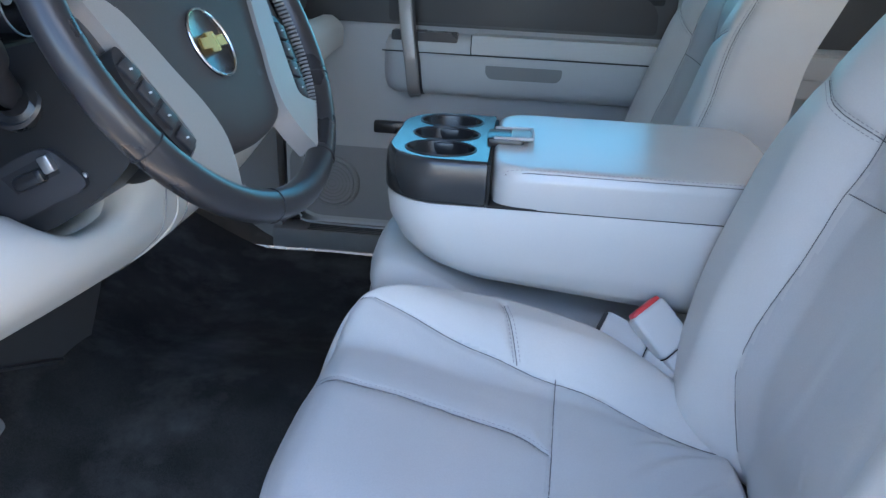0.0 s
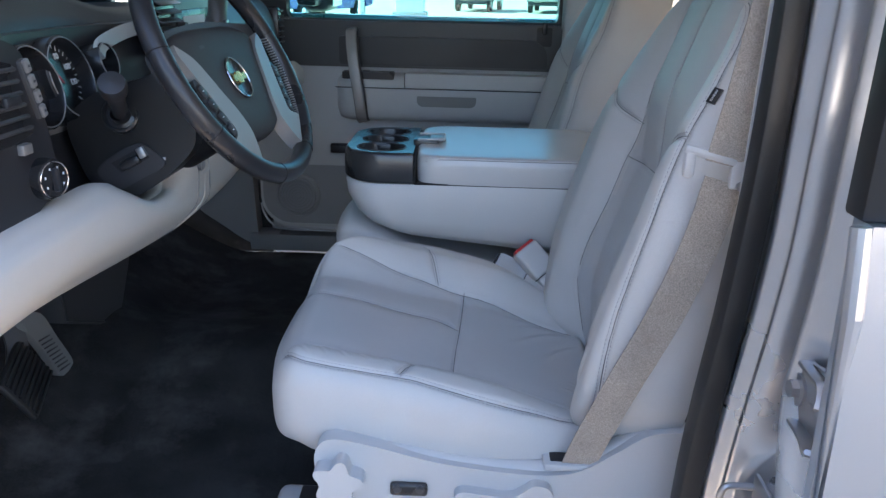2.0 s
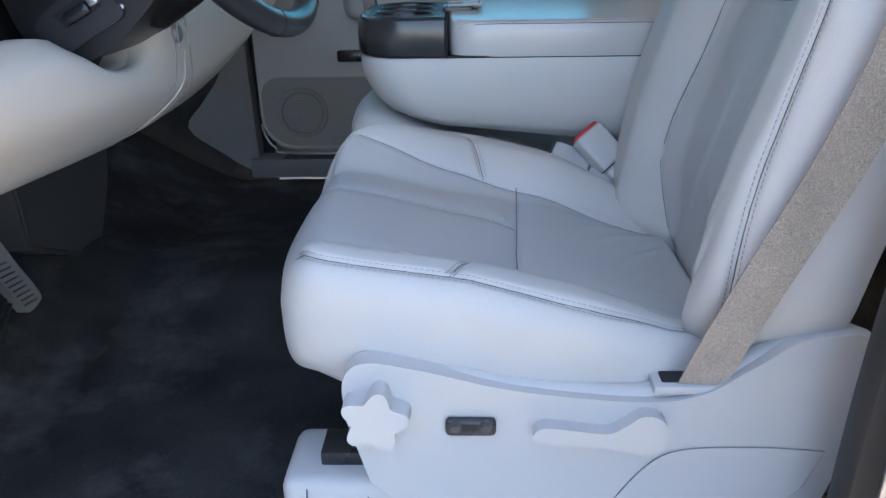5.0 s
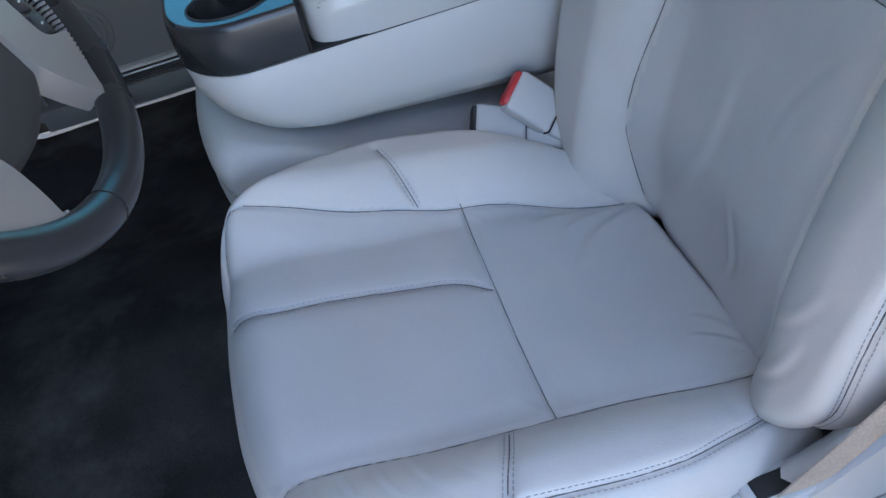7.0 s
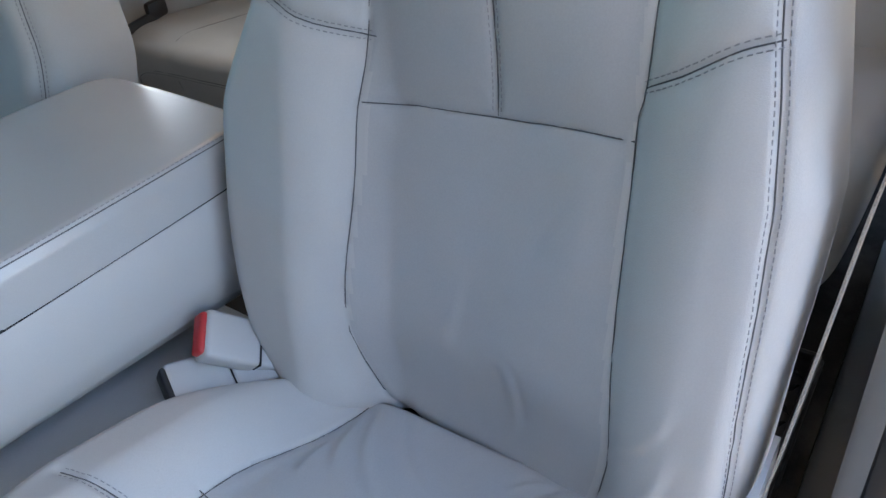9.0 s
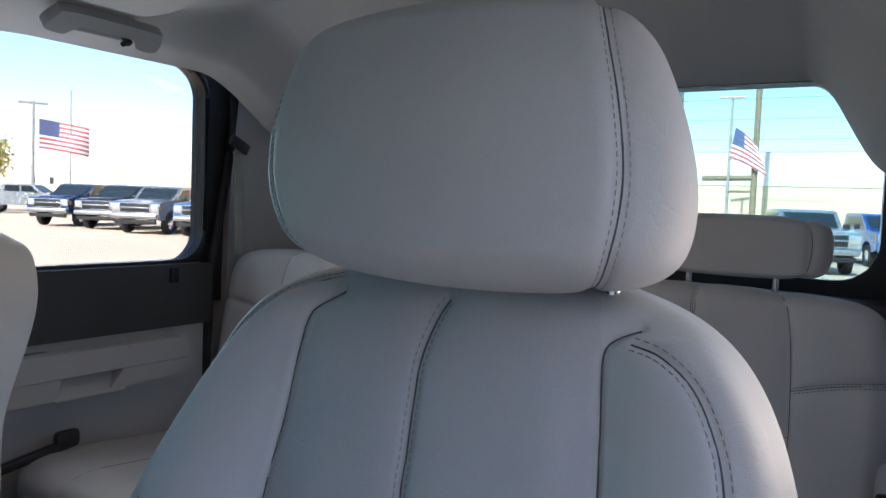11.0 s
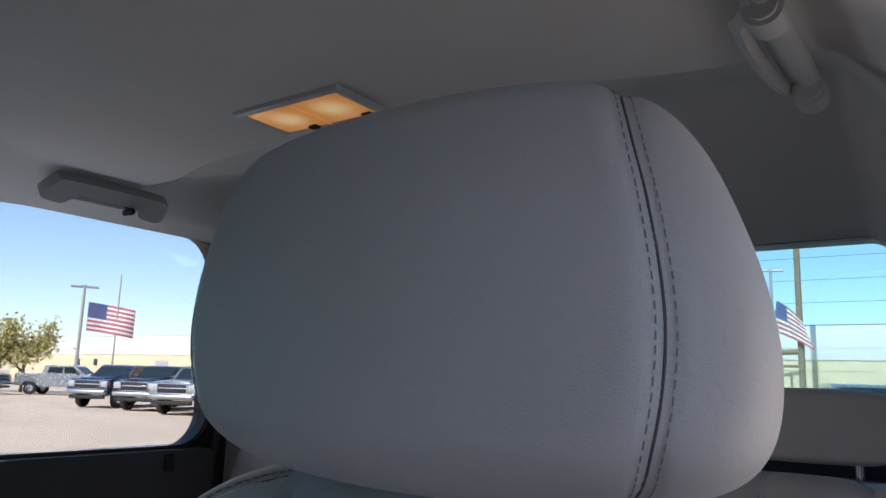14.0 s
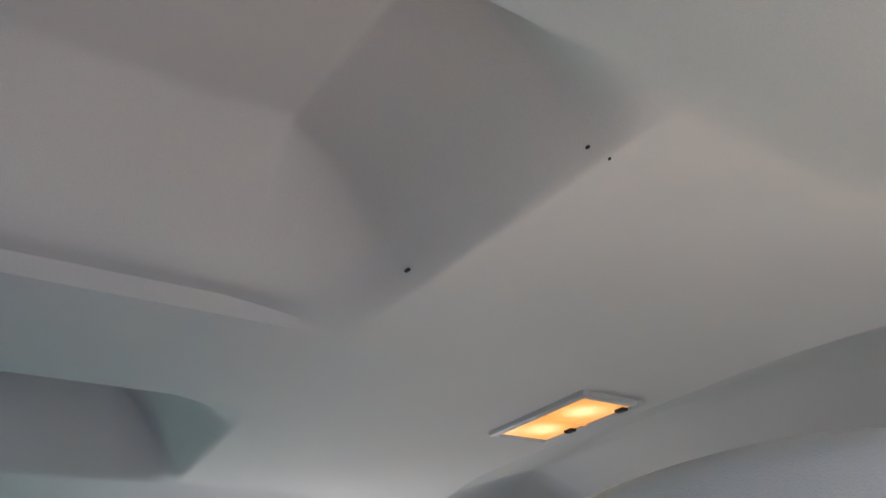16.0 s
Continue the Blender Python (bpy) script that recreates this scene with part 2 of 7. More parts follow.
def lens_glow(name, bulbs, strength):
    """A moulded amber lens lit from behind: brightest over its bulbs."""
    m = bpy.data.materials.new(name)
    m.use_nodes = True
    N, L = m.node_tree.nodes, m.node_tree.links
    b = N["Principled BSDF"]
    b.inputs["Roughness"].default_value = 0.3
    b.inputs["Base Color"].default_value = (0.80, 0.42, 0.15, 1)
    tc = N.new("ShaderNodeTexCoord")
    near = None
    for p in bulbs:
        d = N.new("ShaderNodeVectorMath")
        d.operation = "DISTANCE"
        d.inputs[1].default_value = p
        L.new(tc.outputs["Object"], d.inputs[0])
        if near is None:
            near = d.outputs["Value"]
        else:
            mn = N.new("ShaderNodeMath")
            mn.operation = "MINIMUM"
            L.new(near, mn.inputs[0])
            L.new(d.outputs["Value"], mn.inputs[1])
            near = mn.outputs[0]
    ramp = N.new("ShaderNodeValToRGB")
    ramp.color_ramp.elements[0].position, ramp.color_ramp.elements[0].color = 0.0, (1.0, 0.72, 0.34, 1)
    ramp.color_ramp.elements[1].position, ramp.color_ramp.elements[1].color = 1.0, (0.34, 0.115, 0.02, 1)
    mid = ramp.color_ramp.elements.new(0.36)
    mid.color = (0.78, 0.33, 0.07, 1)
    r = N.new("ShaderNodeMapRange")
    r.inputs["From Min"].default_value, r.inputs["From Max"].default_value = 0.008, 0.062
    L.new(near, r.inputs["Value"])
    L.new(r.outputs[0], ramp.inputs["Fac"])
    L.new(ramp.outputs["Color"], b.inputs["Emission Color"])
    b.inputs["Emission Strength"].default_value = strength
    return m


LENS = lens_glow("warm_lamp_lens", [(0.722, 1.043, 1.994), (0.724, 1.117, 1.994)], 0.17)


# ---- mesh helpers ----
def mesh_of(name, verts, faces, mats, smooth=35.0, face_mats=None):
    me = bpy.data.meshes.new(name)
    me.from_pydata([tuple(v) for v in verts], [], [tuple(f) for f in faces])
    for m in (mats if isinstance(mats, (list, tuple)) else [mats]):
        me.materials.append(m)
    if face_mats is not None:
        me.polygons.foreach_set("material_index", np.asarray(face_mats, dtype=np.int32))
    me.validate()
    if smooth:
        me.polygons.foreach_set("use_smooth", np.ones(len(me.polygons), dtype=bool))
        me.set_sharp_from_angle(angle=radians(smooth))
    me.update()
    return me


def bm_mesh(name, bm, mats, smooth=35.0):
    me = bpy.data.meshes.new(name)
    bmesh.ops.recalc_face_normals(bm, faces=bm.faces)
    bm.to_mesh(me)
    bm.free()
    for m in (mats if isinstance(mats, (list, tuple)) else [mats]):
        me.materials.append(m)
    if smooth:
        me.polygons.foreach_set("use_smooth", np.ones(len(me.polygons), dtype=bool))
        me.set_sharp_from_angle(angle=radians(smooth))
    return me


def thing(name, at, label, category, group="", kind=""):
    ob = new(name)
    ob.empty_display_size = 0.05
    ob.matrix_basis = Matrix.Translation(at)
    return tagged(ob, label, category, group, kind)


def part(name, shape, mat, parent, label="", smooth=35.0, face_mats=None):
    """A mesh of its own under a thing or a part. Shapes are given in the world's metres."""
    me = bm_mesh(name, shape, mat, smooth) if isinstance(shape, bmesh.types.BMesh) else mesh_of(name, shape[0], shape[1], mat, smooth, face_mats)
    ob = new(name, me)
    if parent is not None:
        ob.parent = parent
        ob.matrix_parent_inverse = parent.matrix_basis.inverted() if parent.parent is None else Matrix.Identity(4)
    if label:
        ob["label"] = label
    return ob


def solo(name, shape, mat, label, category, kind="", group="", smooth=35.0, face_mats=None):
    ob = part(name, shape, mat, None, "", smooth, face_mats)
    return tagged(ob, label, category, group, kind)


def box(center, size, r=0.004, m=None, seg=2):
    bm = bmesh.new()
    bmesh.ops.create_cube(bm, size=1)
    bmesh.ops.scale(bm, vec=size, verts=bm.verts)
    if r > 0:
        bmesh.ops.bevel(bm, geom=bm.edges[:], offset=min(r, min(size) * 0.49), segments=seg, profile=0.5, affect="EDGES")
    if m is not None:
        bmesh.ops.transform(bm, matrix=m, verts=bm.verts)
    bmesh.ops.translate(bm, vec=center, verts=bm.verts)
    return bm


def join(*bms):
    out = bmesh.new()
    for b in bms:
        me = bpy.data.meshes.new("tmp")
        b.to_mesh(me)
        b.free()
        out.from_mesh(me)
        bpy.data.meshes.remove(me)
    return out


def cyl(p0, p1, r0, r1=None, n=24, bevel=0.0):
    p0, p1 = Vector(p0), Vector(p1)
    bm = bmesh.new()
    bmesh.ops.create_cone(bm, cap_ends=True, segments=n, radius1=r0, radius2=r0 if r1 is None else r1, depth=(p1 - p0).length)
    if bevel:
        bmesh.ops.bevel(bm, geom=[e for e in bm.edges if len(e.link_faces) == 2 and max(len(f.verts) for f in e.link_faces) > 4], offset=bevel, segments=2, affect="EDGES")
    m = Matrix.Translation((p0 + p1) / 2) @ (p1 - p0).to_track_quat("Z", "Y").to_matrix().to_4x4()
    bmesh.ops.transform(bm, matrix=m, verts=bm.verts)
    return bm


def prism(outline, m, depth, bevel=0.003, seg=2):
    """An outline in the local xy plane, pushed along local z from 0 to depth, laid by the matrix m."""
    bm = bmesh.new()
    lo = [bm.verts.new((x, y, 0)) for x, y in outline]
    hi = [bm.verts.new((x, y, depth)) for x, y in outline]
    bm.faces.new(lo[::-1])
    bm.faces.new(hi)
    n = len(outline)
    for i in range(n):
        bm.faces.new((lo[i], lo[(i + 1) % n], hi[(i + 1) % n], hi[i]))
    if bevel:
        rim = [e for e in bm.edges if e.verts[0].co.z == depth and e.verts[1].co.z == depth]
        bmesh.ops.bevel(bm, geom=rim, offset=bevel, segments=seg, profile=0.5, affect="EDGES")
    bmesh.ops.transform(bm, matrix=m, verts=bm.verts)
    return bm


def smooth_line(pts, per=8, closed=False):
    """A Catmull-Rom line through a few points."""
    p = [np.array(q, float) for q in pts]
    n = len(p)
    out = []
    for i in range(n if closed else n - 1):
        a, b = p[i], p[(i + 1) % n]
        z = p[(i - 1) % n] if closed or i > 0 else 2 * a - b
        c = p[(i + 2) % n] if closed or i + 2 < n else 2 * b - a
        for k in range(per):
            t = k / per
            out.append(0.5 * (2 * a + (b - z) * t + (2 * z - 5 * a + 4 * b - c) * t * t + (3 * a - z - 3 * b + c) * t ** 3))
    if not closed:
        out.append(p[-1])
    return out


def tube(pts, r, n=12, closed=False, flat=None, up=(0, 0, 1)):
    """A swept tube along points; r a number or one for each point; flat=(w, h) gives a rounded strip with its flat side towards up."""
    P = [np.array(q, float) for q in pts]
    m = len(P)
    verts, faces = [], []
    for i in range(m):
        a = P[(i - 1) % m] if closed or i > 0 else P[i]
        b = P[(i + 1) % m] if closed or i < m - 1 else P[i]
        t = b - a
        t = t / (np.linalg.norm(t) + 1e-12)
        u = np.array(up[i] if isinstance(up, list) else up, float)
        side = np.cross(t, u)
        side = side / (np.linalg.norm(side) + 1e-9)
        nrm = np.cross(side, t)
        ri = r[i] if isinstance(r, (list, tuple, np.ndarray)) else r
        for k in range(n):
            ang = 2 * math.pi * k / n
            c, s = math.cos(ang), math.sin(ang)
            if flat:
                e = 0.35
                c, s = math.copysign(abs(c) ** e, c) * flat[0] / 2, math.copysign(abs(s) ** e, s) * flat[1] / 2
                verts.append(P[i] + side * c + nrm * s)
            else:
                verts.append(P[i] + (side * c + nrm * s) * ri)
    for i in range(m if closed else m - 1):
        for k in range(n):
            a, b = i * n + k, i * n + (k + 1) % n
            c, d = ((i + 1) % m) * n + (k + 1) % n, ((i + 1) % m) * n + k
            faces.append((a, b, c, d))
    if not closed:
        faces.append(tuple(range(n))[::-1])
        faces.append(tuple((m - 1) * n + k for k in range(n)))
    return verts, faces


def merged(*shapes):
    verts, faces = [], []
    for v, f in shapes:
        o = len(verts)
        verts += list(v)
        faces += [tuple(i + o for i in q) for q in f]
    return verts, faces


def grid_surface(fn, nu, nv, thick=None):
    """A sheet of points fn(u, v), u and v from 0 to 1; thick: a vector by which a back sheet lies off."""
    verts = [fn(i / nu, j / nv) for i in range(nu + 1) for j in range(nv + 1)]
    w = nv + 1
    faces = [(i * w + j, (i + 1) * w + j, (i + 1) * w + j + 1, i * w + j + 1) for i in range(nu) for j in range(nv)]
    if thick is not None:
        o = len(verts)
        verts = verts + [tuple(np.array(v) + np.array(thick)) for v in verts]
        faces = faces + [tuple(q + o for q in f[::-1]) for f in faces]
        rim = [i * w for i in range(nu + 1)] + [nu * w + j for j in range(1, nv + 1)] + [i * w + nv for i in range(nu - 1, -1, -1)] + [j for j in range(nv - 1, 0, -1)]
        for a, b in zip(rim, rim[1:] + rim[:1]):
            faces.append((b, a, a + o, b + o))
    return verts, faces


def lathe(profile, m, n=32):
    """(radius, height) pairs turned round local z."""
    verts, faces = [], []
    for r, h in profile:
        for k in range(n):
            a = 2 * math.pi * k / n
            verts.append(m @ Vector((r * math.cos(a), r * math.sin(a), h)))
    for i in range(len(profile) - 1):
        for k in range(n):
            faces.append((i * n + k, i * n + (k + 1) % n, (i + 1) * n + (k + 1) % n, (i + 1) * n + k))
    return verts, faces


def text_mesh(words, size, m, depth=0.0006):
    cu = bpy.data.curves.new("text", "FONT")
    cu.body, cu.size, cu.extrude, cu.align_x, cu.align_y = words, size, depth, "CENTER", "CENTER"
    ob = bpy.data.objects.new("text", cu)
    scene.collection.objects.link(ob)
    me = bpy.data.meshes.new_from_object(ob.evaluated_get(bpy.context.evaluated_depsgraph_get()))
    bpy.data.objects.remove(ob)
    bpy.data.curves.remove(cu)
    bm = bmesh.new()
    bm.from_mesh(me)
    bpy.data.meshes.remove(me)
    bmesh.ops.transform(bm, matrix=m, verts=bm.verts)
    return bm


# ---- upholstery ----
def crease(u, v, ends, depth, width):
    """A soft fold from one place to another that dies out at both ends."""
    (u0, v0), (u1, v1) = ends
    l = math.hypot(u1 - u0, v1 - v0)
    t = ((u - u0) * (u1 - u0) + (v - v0) * (v1 - v0)) / l ** 2
    d = ((u - u0) * (v1 - v0) - (v - v0) * (u1 - u0)) / l - 0.10 * l * np.sin(math.pi * np.clip(t, 0, 1))
    k = np.clip(t, 0, 1) * (1 - np.clip(t, 0, 1)) * 4
    return depth * k * (np.exp(-((d + width * 0.8) / width) ** 2) - np.exp(-(d / width) ** 2))


class Pad:
    """A padded, sewn form. Local p runs along its length, q across, h outwards. (a, b) from -1 to 1 name a place on it: the top face, the rounded
    edge and the flank, in that order from the middle outwards."""
    def __init__(self, n, half_p, half_q, depth, edge, place, top, corner=0.4, t1=0.62, t2=0.80, k=0.14, bulge=0.0, taper=0.0, width=None, fall=2):
        self.n, self.t1, self.t2, self.k = n, t1, t2, k
        self.half_p, self.half_q = half_p, half_q
        g = np.linspace(-1, 1, 2 * n + 1)
        A, B = np.meshgrid(g, g, indexing="ij")
        rho = (np.abs(A) ** 10 + np.abs(B) ** 10) ** 0.1 + 1e-9
        th = np.clip((rho - t1) / (t2 - t1), 0, 1) * math.pi / 2
        s = np.clip((rho - t2) / (1 - t2), 0, 1)
        r = np.where(rho < t1, rho / t1 * (1 - k), (1 - k) + k * np.sin(th)) + bulge * np.sin(math.pi * s) - taper * s ** fall
        drop = edge * (1 - np.cos(th)) + s * (depth - edge)
        a, b = A / rho * r, B / rho * r
        x = (1 - corner) * a + corner * a * np.sqrt(np.maximum(1 - np.minimum(b * b, 1) / 2, 0.5))
        y = (1 - corner) * b + corner * b * np.sqrt(np.maximum(1 - np.minimum(a * a, 1) / 2, 0.5))
        P = x * half_p
        Q = y * half_q * (width(P, y) if width else 1.0)
        Hh = top(P, Q) - drop
        self.L = np.stack([P, Q, Hh], -1)
        self.place = place
        self.W = place(self.L)
        self.seams = []

    def normals(self):
        W = self.W
        n = np.cross(np.gradient(W, axis=0), np.gradient(W, axis=1))
        return n / (np.linalg.norm(n, axis=-1, keepdims=True) + 1e-12)

    def ab(self, p, q):
        f = self.t1 / (1 - self.k)
        return p / self.half_p * f, q / self.half_q * f

    def find(self, p, q):
        """The (a, b) of the place on the upper side that lies at local p and q."""
        g = np.linspace(-1, 1, 2 * self.n + 1)
        rho = np.maximum(np.abs(g)[:, None], np.abs(g)[None, :])
        d = (self.L[..., 0] - p) ** 2 + (self.L[..., 1] - q) ** 2 + np.where(rho > 0.5 * (self.t1 + self.t2) + 0.06, 1.0, 0.0)
        i, j = np.unravel_index(np.argmin(d), d.shape)
        i, j = min(max(i, 1), 2 * self.n - 1), min(max(j, 1), 2 * self.n - 1)
        J = np.stack([(self.L[i + 1, j, :2] - self.L[i - 1, j, :2]) / 2, (self.L[i, j + 1, :2] - self.L[i, j - 1, :2]) / 2], -1)
        step = np.clip(np.linalg.lstsq(J, np.array([p, q]) - self.L[i, j, :2], rcond=None)[0], -1, 1)
        return (g[i] + step[0] / self.n, g[j] + step[1] / self.n)

    def on(self, place):
        """The (a, b) of the spot nearest to a place in the world."""
        i, j = np.unravel_index(np.argmin(((self.W - np.array(place)) ** 2).sum(-1)), self.W.shape[:2])
        i, j = min(max(i, 1), 2 * self.n - 1), min(max(j, 1), 2 * self.n - 1)
        J = np.stack([(self.W[i + 1, j] - self.W[i - 1, j]) / 2, (self.W[i, j + 1] - self.W[i, j - 1]) / 2], -1)
        step = np.clip(np.linalg.lstsq(J, np.array(place) - self.W[i, j], rcond=None)[0], -1, 1)
        return ((i + step[0]) / self.n - 1, (j + step[1]) / self.n - 1)

    def at(self, ab, field=None):
        f = self.W if field is None else field
        i, j = [(np.clip(np.array(c), -1, 1) + 1) * self.n for c in zip(*ab)]
        i0, j0 = np.minimum(i.astype(int), 2 * self.n - 1), np.minimum(j.astype(int), 2 * self.n - 1)
        u, v = (i - i0)[:, None], (j - j0)[:, None]
        return f[i0, j0] * (1 - u) * (1 - v) + f[i0 + 1, j0] * u * (1 - v) + f[i0, j0 + 1] * (1 - u) * v + f[i0 + 1, j0 + 1] * u * v

    def seam(self, ab, depth=0.003, width=0.0028, puff=0.004, spread=0.016, stitch=0, per=10):
        line = [tuple(v) for v in smooth_line(ab, per)] if len(ab) > 2 else [tuple(np.array(ab[0]) * (1 - t) + np.array(ab[1]) * t) for t in np.linspace(0, 1, 24)]
        self.seams.append((line, depth, width, puff, spread, stitch))

    def sew(self):
        N = self.normals()
        flat = self.W.reshape(-1, 3)
        total = np.zeros(len(flat))
        for line, depth, width, puff, spread, stitch in self.seams:
            pts = self.at(line)
            seg = np.linalg.norm(np.diff(pts, axis=0), axis=1)
            cum = np.concatenate([[0], np.cumsum(seg)])
            m = max(int(cum[-1] / 0.003), 2)
            q = np.stack([np.interp(np.linspace(0, cum[-1], m), cum, pts[:, c]) for c in range(3)], -1)
            lo, hi = q.min(0) - 4 * spread, q.max(0) + 4 * spread
            near = np.where(((flat > lo) & (flat < hi)).all(1))[0]
            d2 = np.full(len(near), 1e9)
            for c in range(0, m, 64):
                d2 = np.minimum(d2, ((flat[near][:, None, :] - q[None, c:c + 64]) ** 2).sum(-1).min(1))
            d = np.sqrt(d2)
            total[near] = np.maximum(total[near], depth * np.exp(-(d / width) ** 2) + puff * np.exp(-(d / spread) ** 2) + (0.0014 * np.exp(-((d - 0.004) / 0.0016) ** 2) if stitch else 0))
        self.W = self.W - N * total.reshape(N.shape[0], N.shape[1], 1)

    def shape(self, pick=None):
        m = 2 * self.n + 1
        verts = [tuple(v) for v in self.W.reshape(-1, 3)]
        faces = [(i * m + j, i * m + j + 1, (i + 1) * m + j + 1, (i + 1) * m + j) for i in range(m - 1) for j in range(m - 1)]
        faces = [f[::-1] for f in faces]
        rim = [i * m for i in range(m)] + [(m - 1) * m + j for j in range(1, m)] + [i * m + m - 1 for i in range(m - 2, -1, -1)] + [j for j in range(m - 2, 0, -1)]
        verts.append(tuple(np.mean([verts[i] for i in rim], axis=0)))
        for a, b in zip(rim, rim[1:] + rim[:1]):
            faces.append((a, b, len(verts) - 1))
        fm = None
        if pick is not None:
            c = (np.arange(m - 1) + 0.5) / self.n - 1
            fm = [int(pick(c[i], c[j])) for i in range(m - 1) for j in range(m - 1)] + [0] * len(rim)
        return verts, faces, fm

    def dress(self, parent, thread, long=0.0034, gap=0.0022, off=0.0040, thick=0.00040):
        """A dark cord in the bottom of every seam, and thread bars along both sides of the sewn ones: one part a seam."""
        N = self.normals()
        for line, _, _, _, _, stitch in self.seams:
            pts, nrm = self.at(line), self.at(line, N)
            m = max(len(pts) // 2, 8)
            pick = np.linspace(0, len(pts) - 1, m).astype(int)
            part("seam", tube(pts[pick] + nrm[pick] * 0.0001, 0.0006, 6, up=[tuple(v) for v in nrm[pick]]), SEAM, parent)
            if stitch:
                part("stitching", self.stitches(line, stitch, N, long, gap, off, thick), thread, parent, smooth=0)

    def stitches(self, line, stitch, N, long, gap, off, thick):
        verts, faces = [], []
        pts, nrm = self.at(line), self.at(line, N)
        seg = np.linalg.norm(np.diff(pts, axis=0), axis=1)
        cum = np.concatenate([[0], np.cumsum(seg)])
        s = 0.004
        while s + long < cum[-1]:
            ends = []
            for e in (s, s + long):
                p = np.array([np.interp(e, cum, pts[:, c]) for c in range(3)])
                n = np.array([np.interp(e, cum, nrm[:, c]) for c in range(3)])
                ends.append((p, n / (np.linalg.norm(n) + 1e-9)))
            t = ends[1][0] - ends[0][0]
            t = t / (np.linalg.norm(t) + 1e-9)
            for side in ((-1, 1) if stitch == 2 else (stitch,)):
                o = len(verts)
                for p, n in ends:
                    w = np.cross(n, t)
                    c = p + w * off * (side if abs(side) == 1 else 1) + n * (0.0021 if off > 0.0037 else 0.0015)
                    for dw, dn in ((-1, 0), (0, 1), (1, 0), (0, -1)):
                        verts.append(c + w * dw * thick * 1.2 + n * dn * thick)
                for k in range(4):
                    faces.append((o + k, o + (k + 1) % 4, o + 4 + (k + 1) % 4, o + 4 + k))
                faces.append((o + 3, o + 2, o + 1, o))
                faces.append((o + 4, o + 5, o + 6, o + 7))
            s += long + gap
        return verts, faces

# ---- the front seats ----
YC = 1.08                      # the truck's middle line


def smoothstep(x, a, b):
    t = np.clip((x - a) / (b - a), 0, 1)
    return t * t * (3 - 2 * t)


LEAN_BACK = radians(12.5)


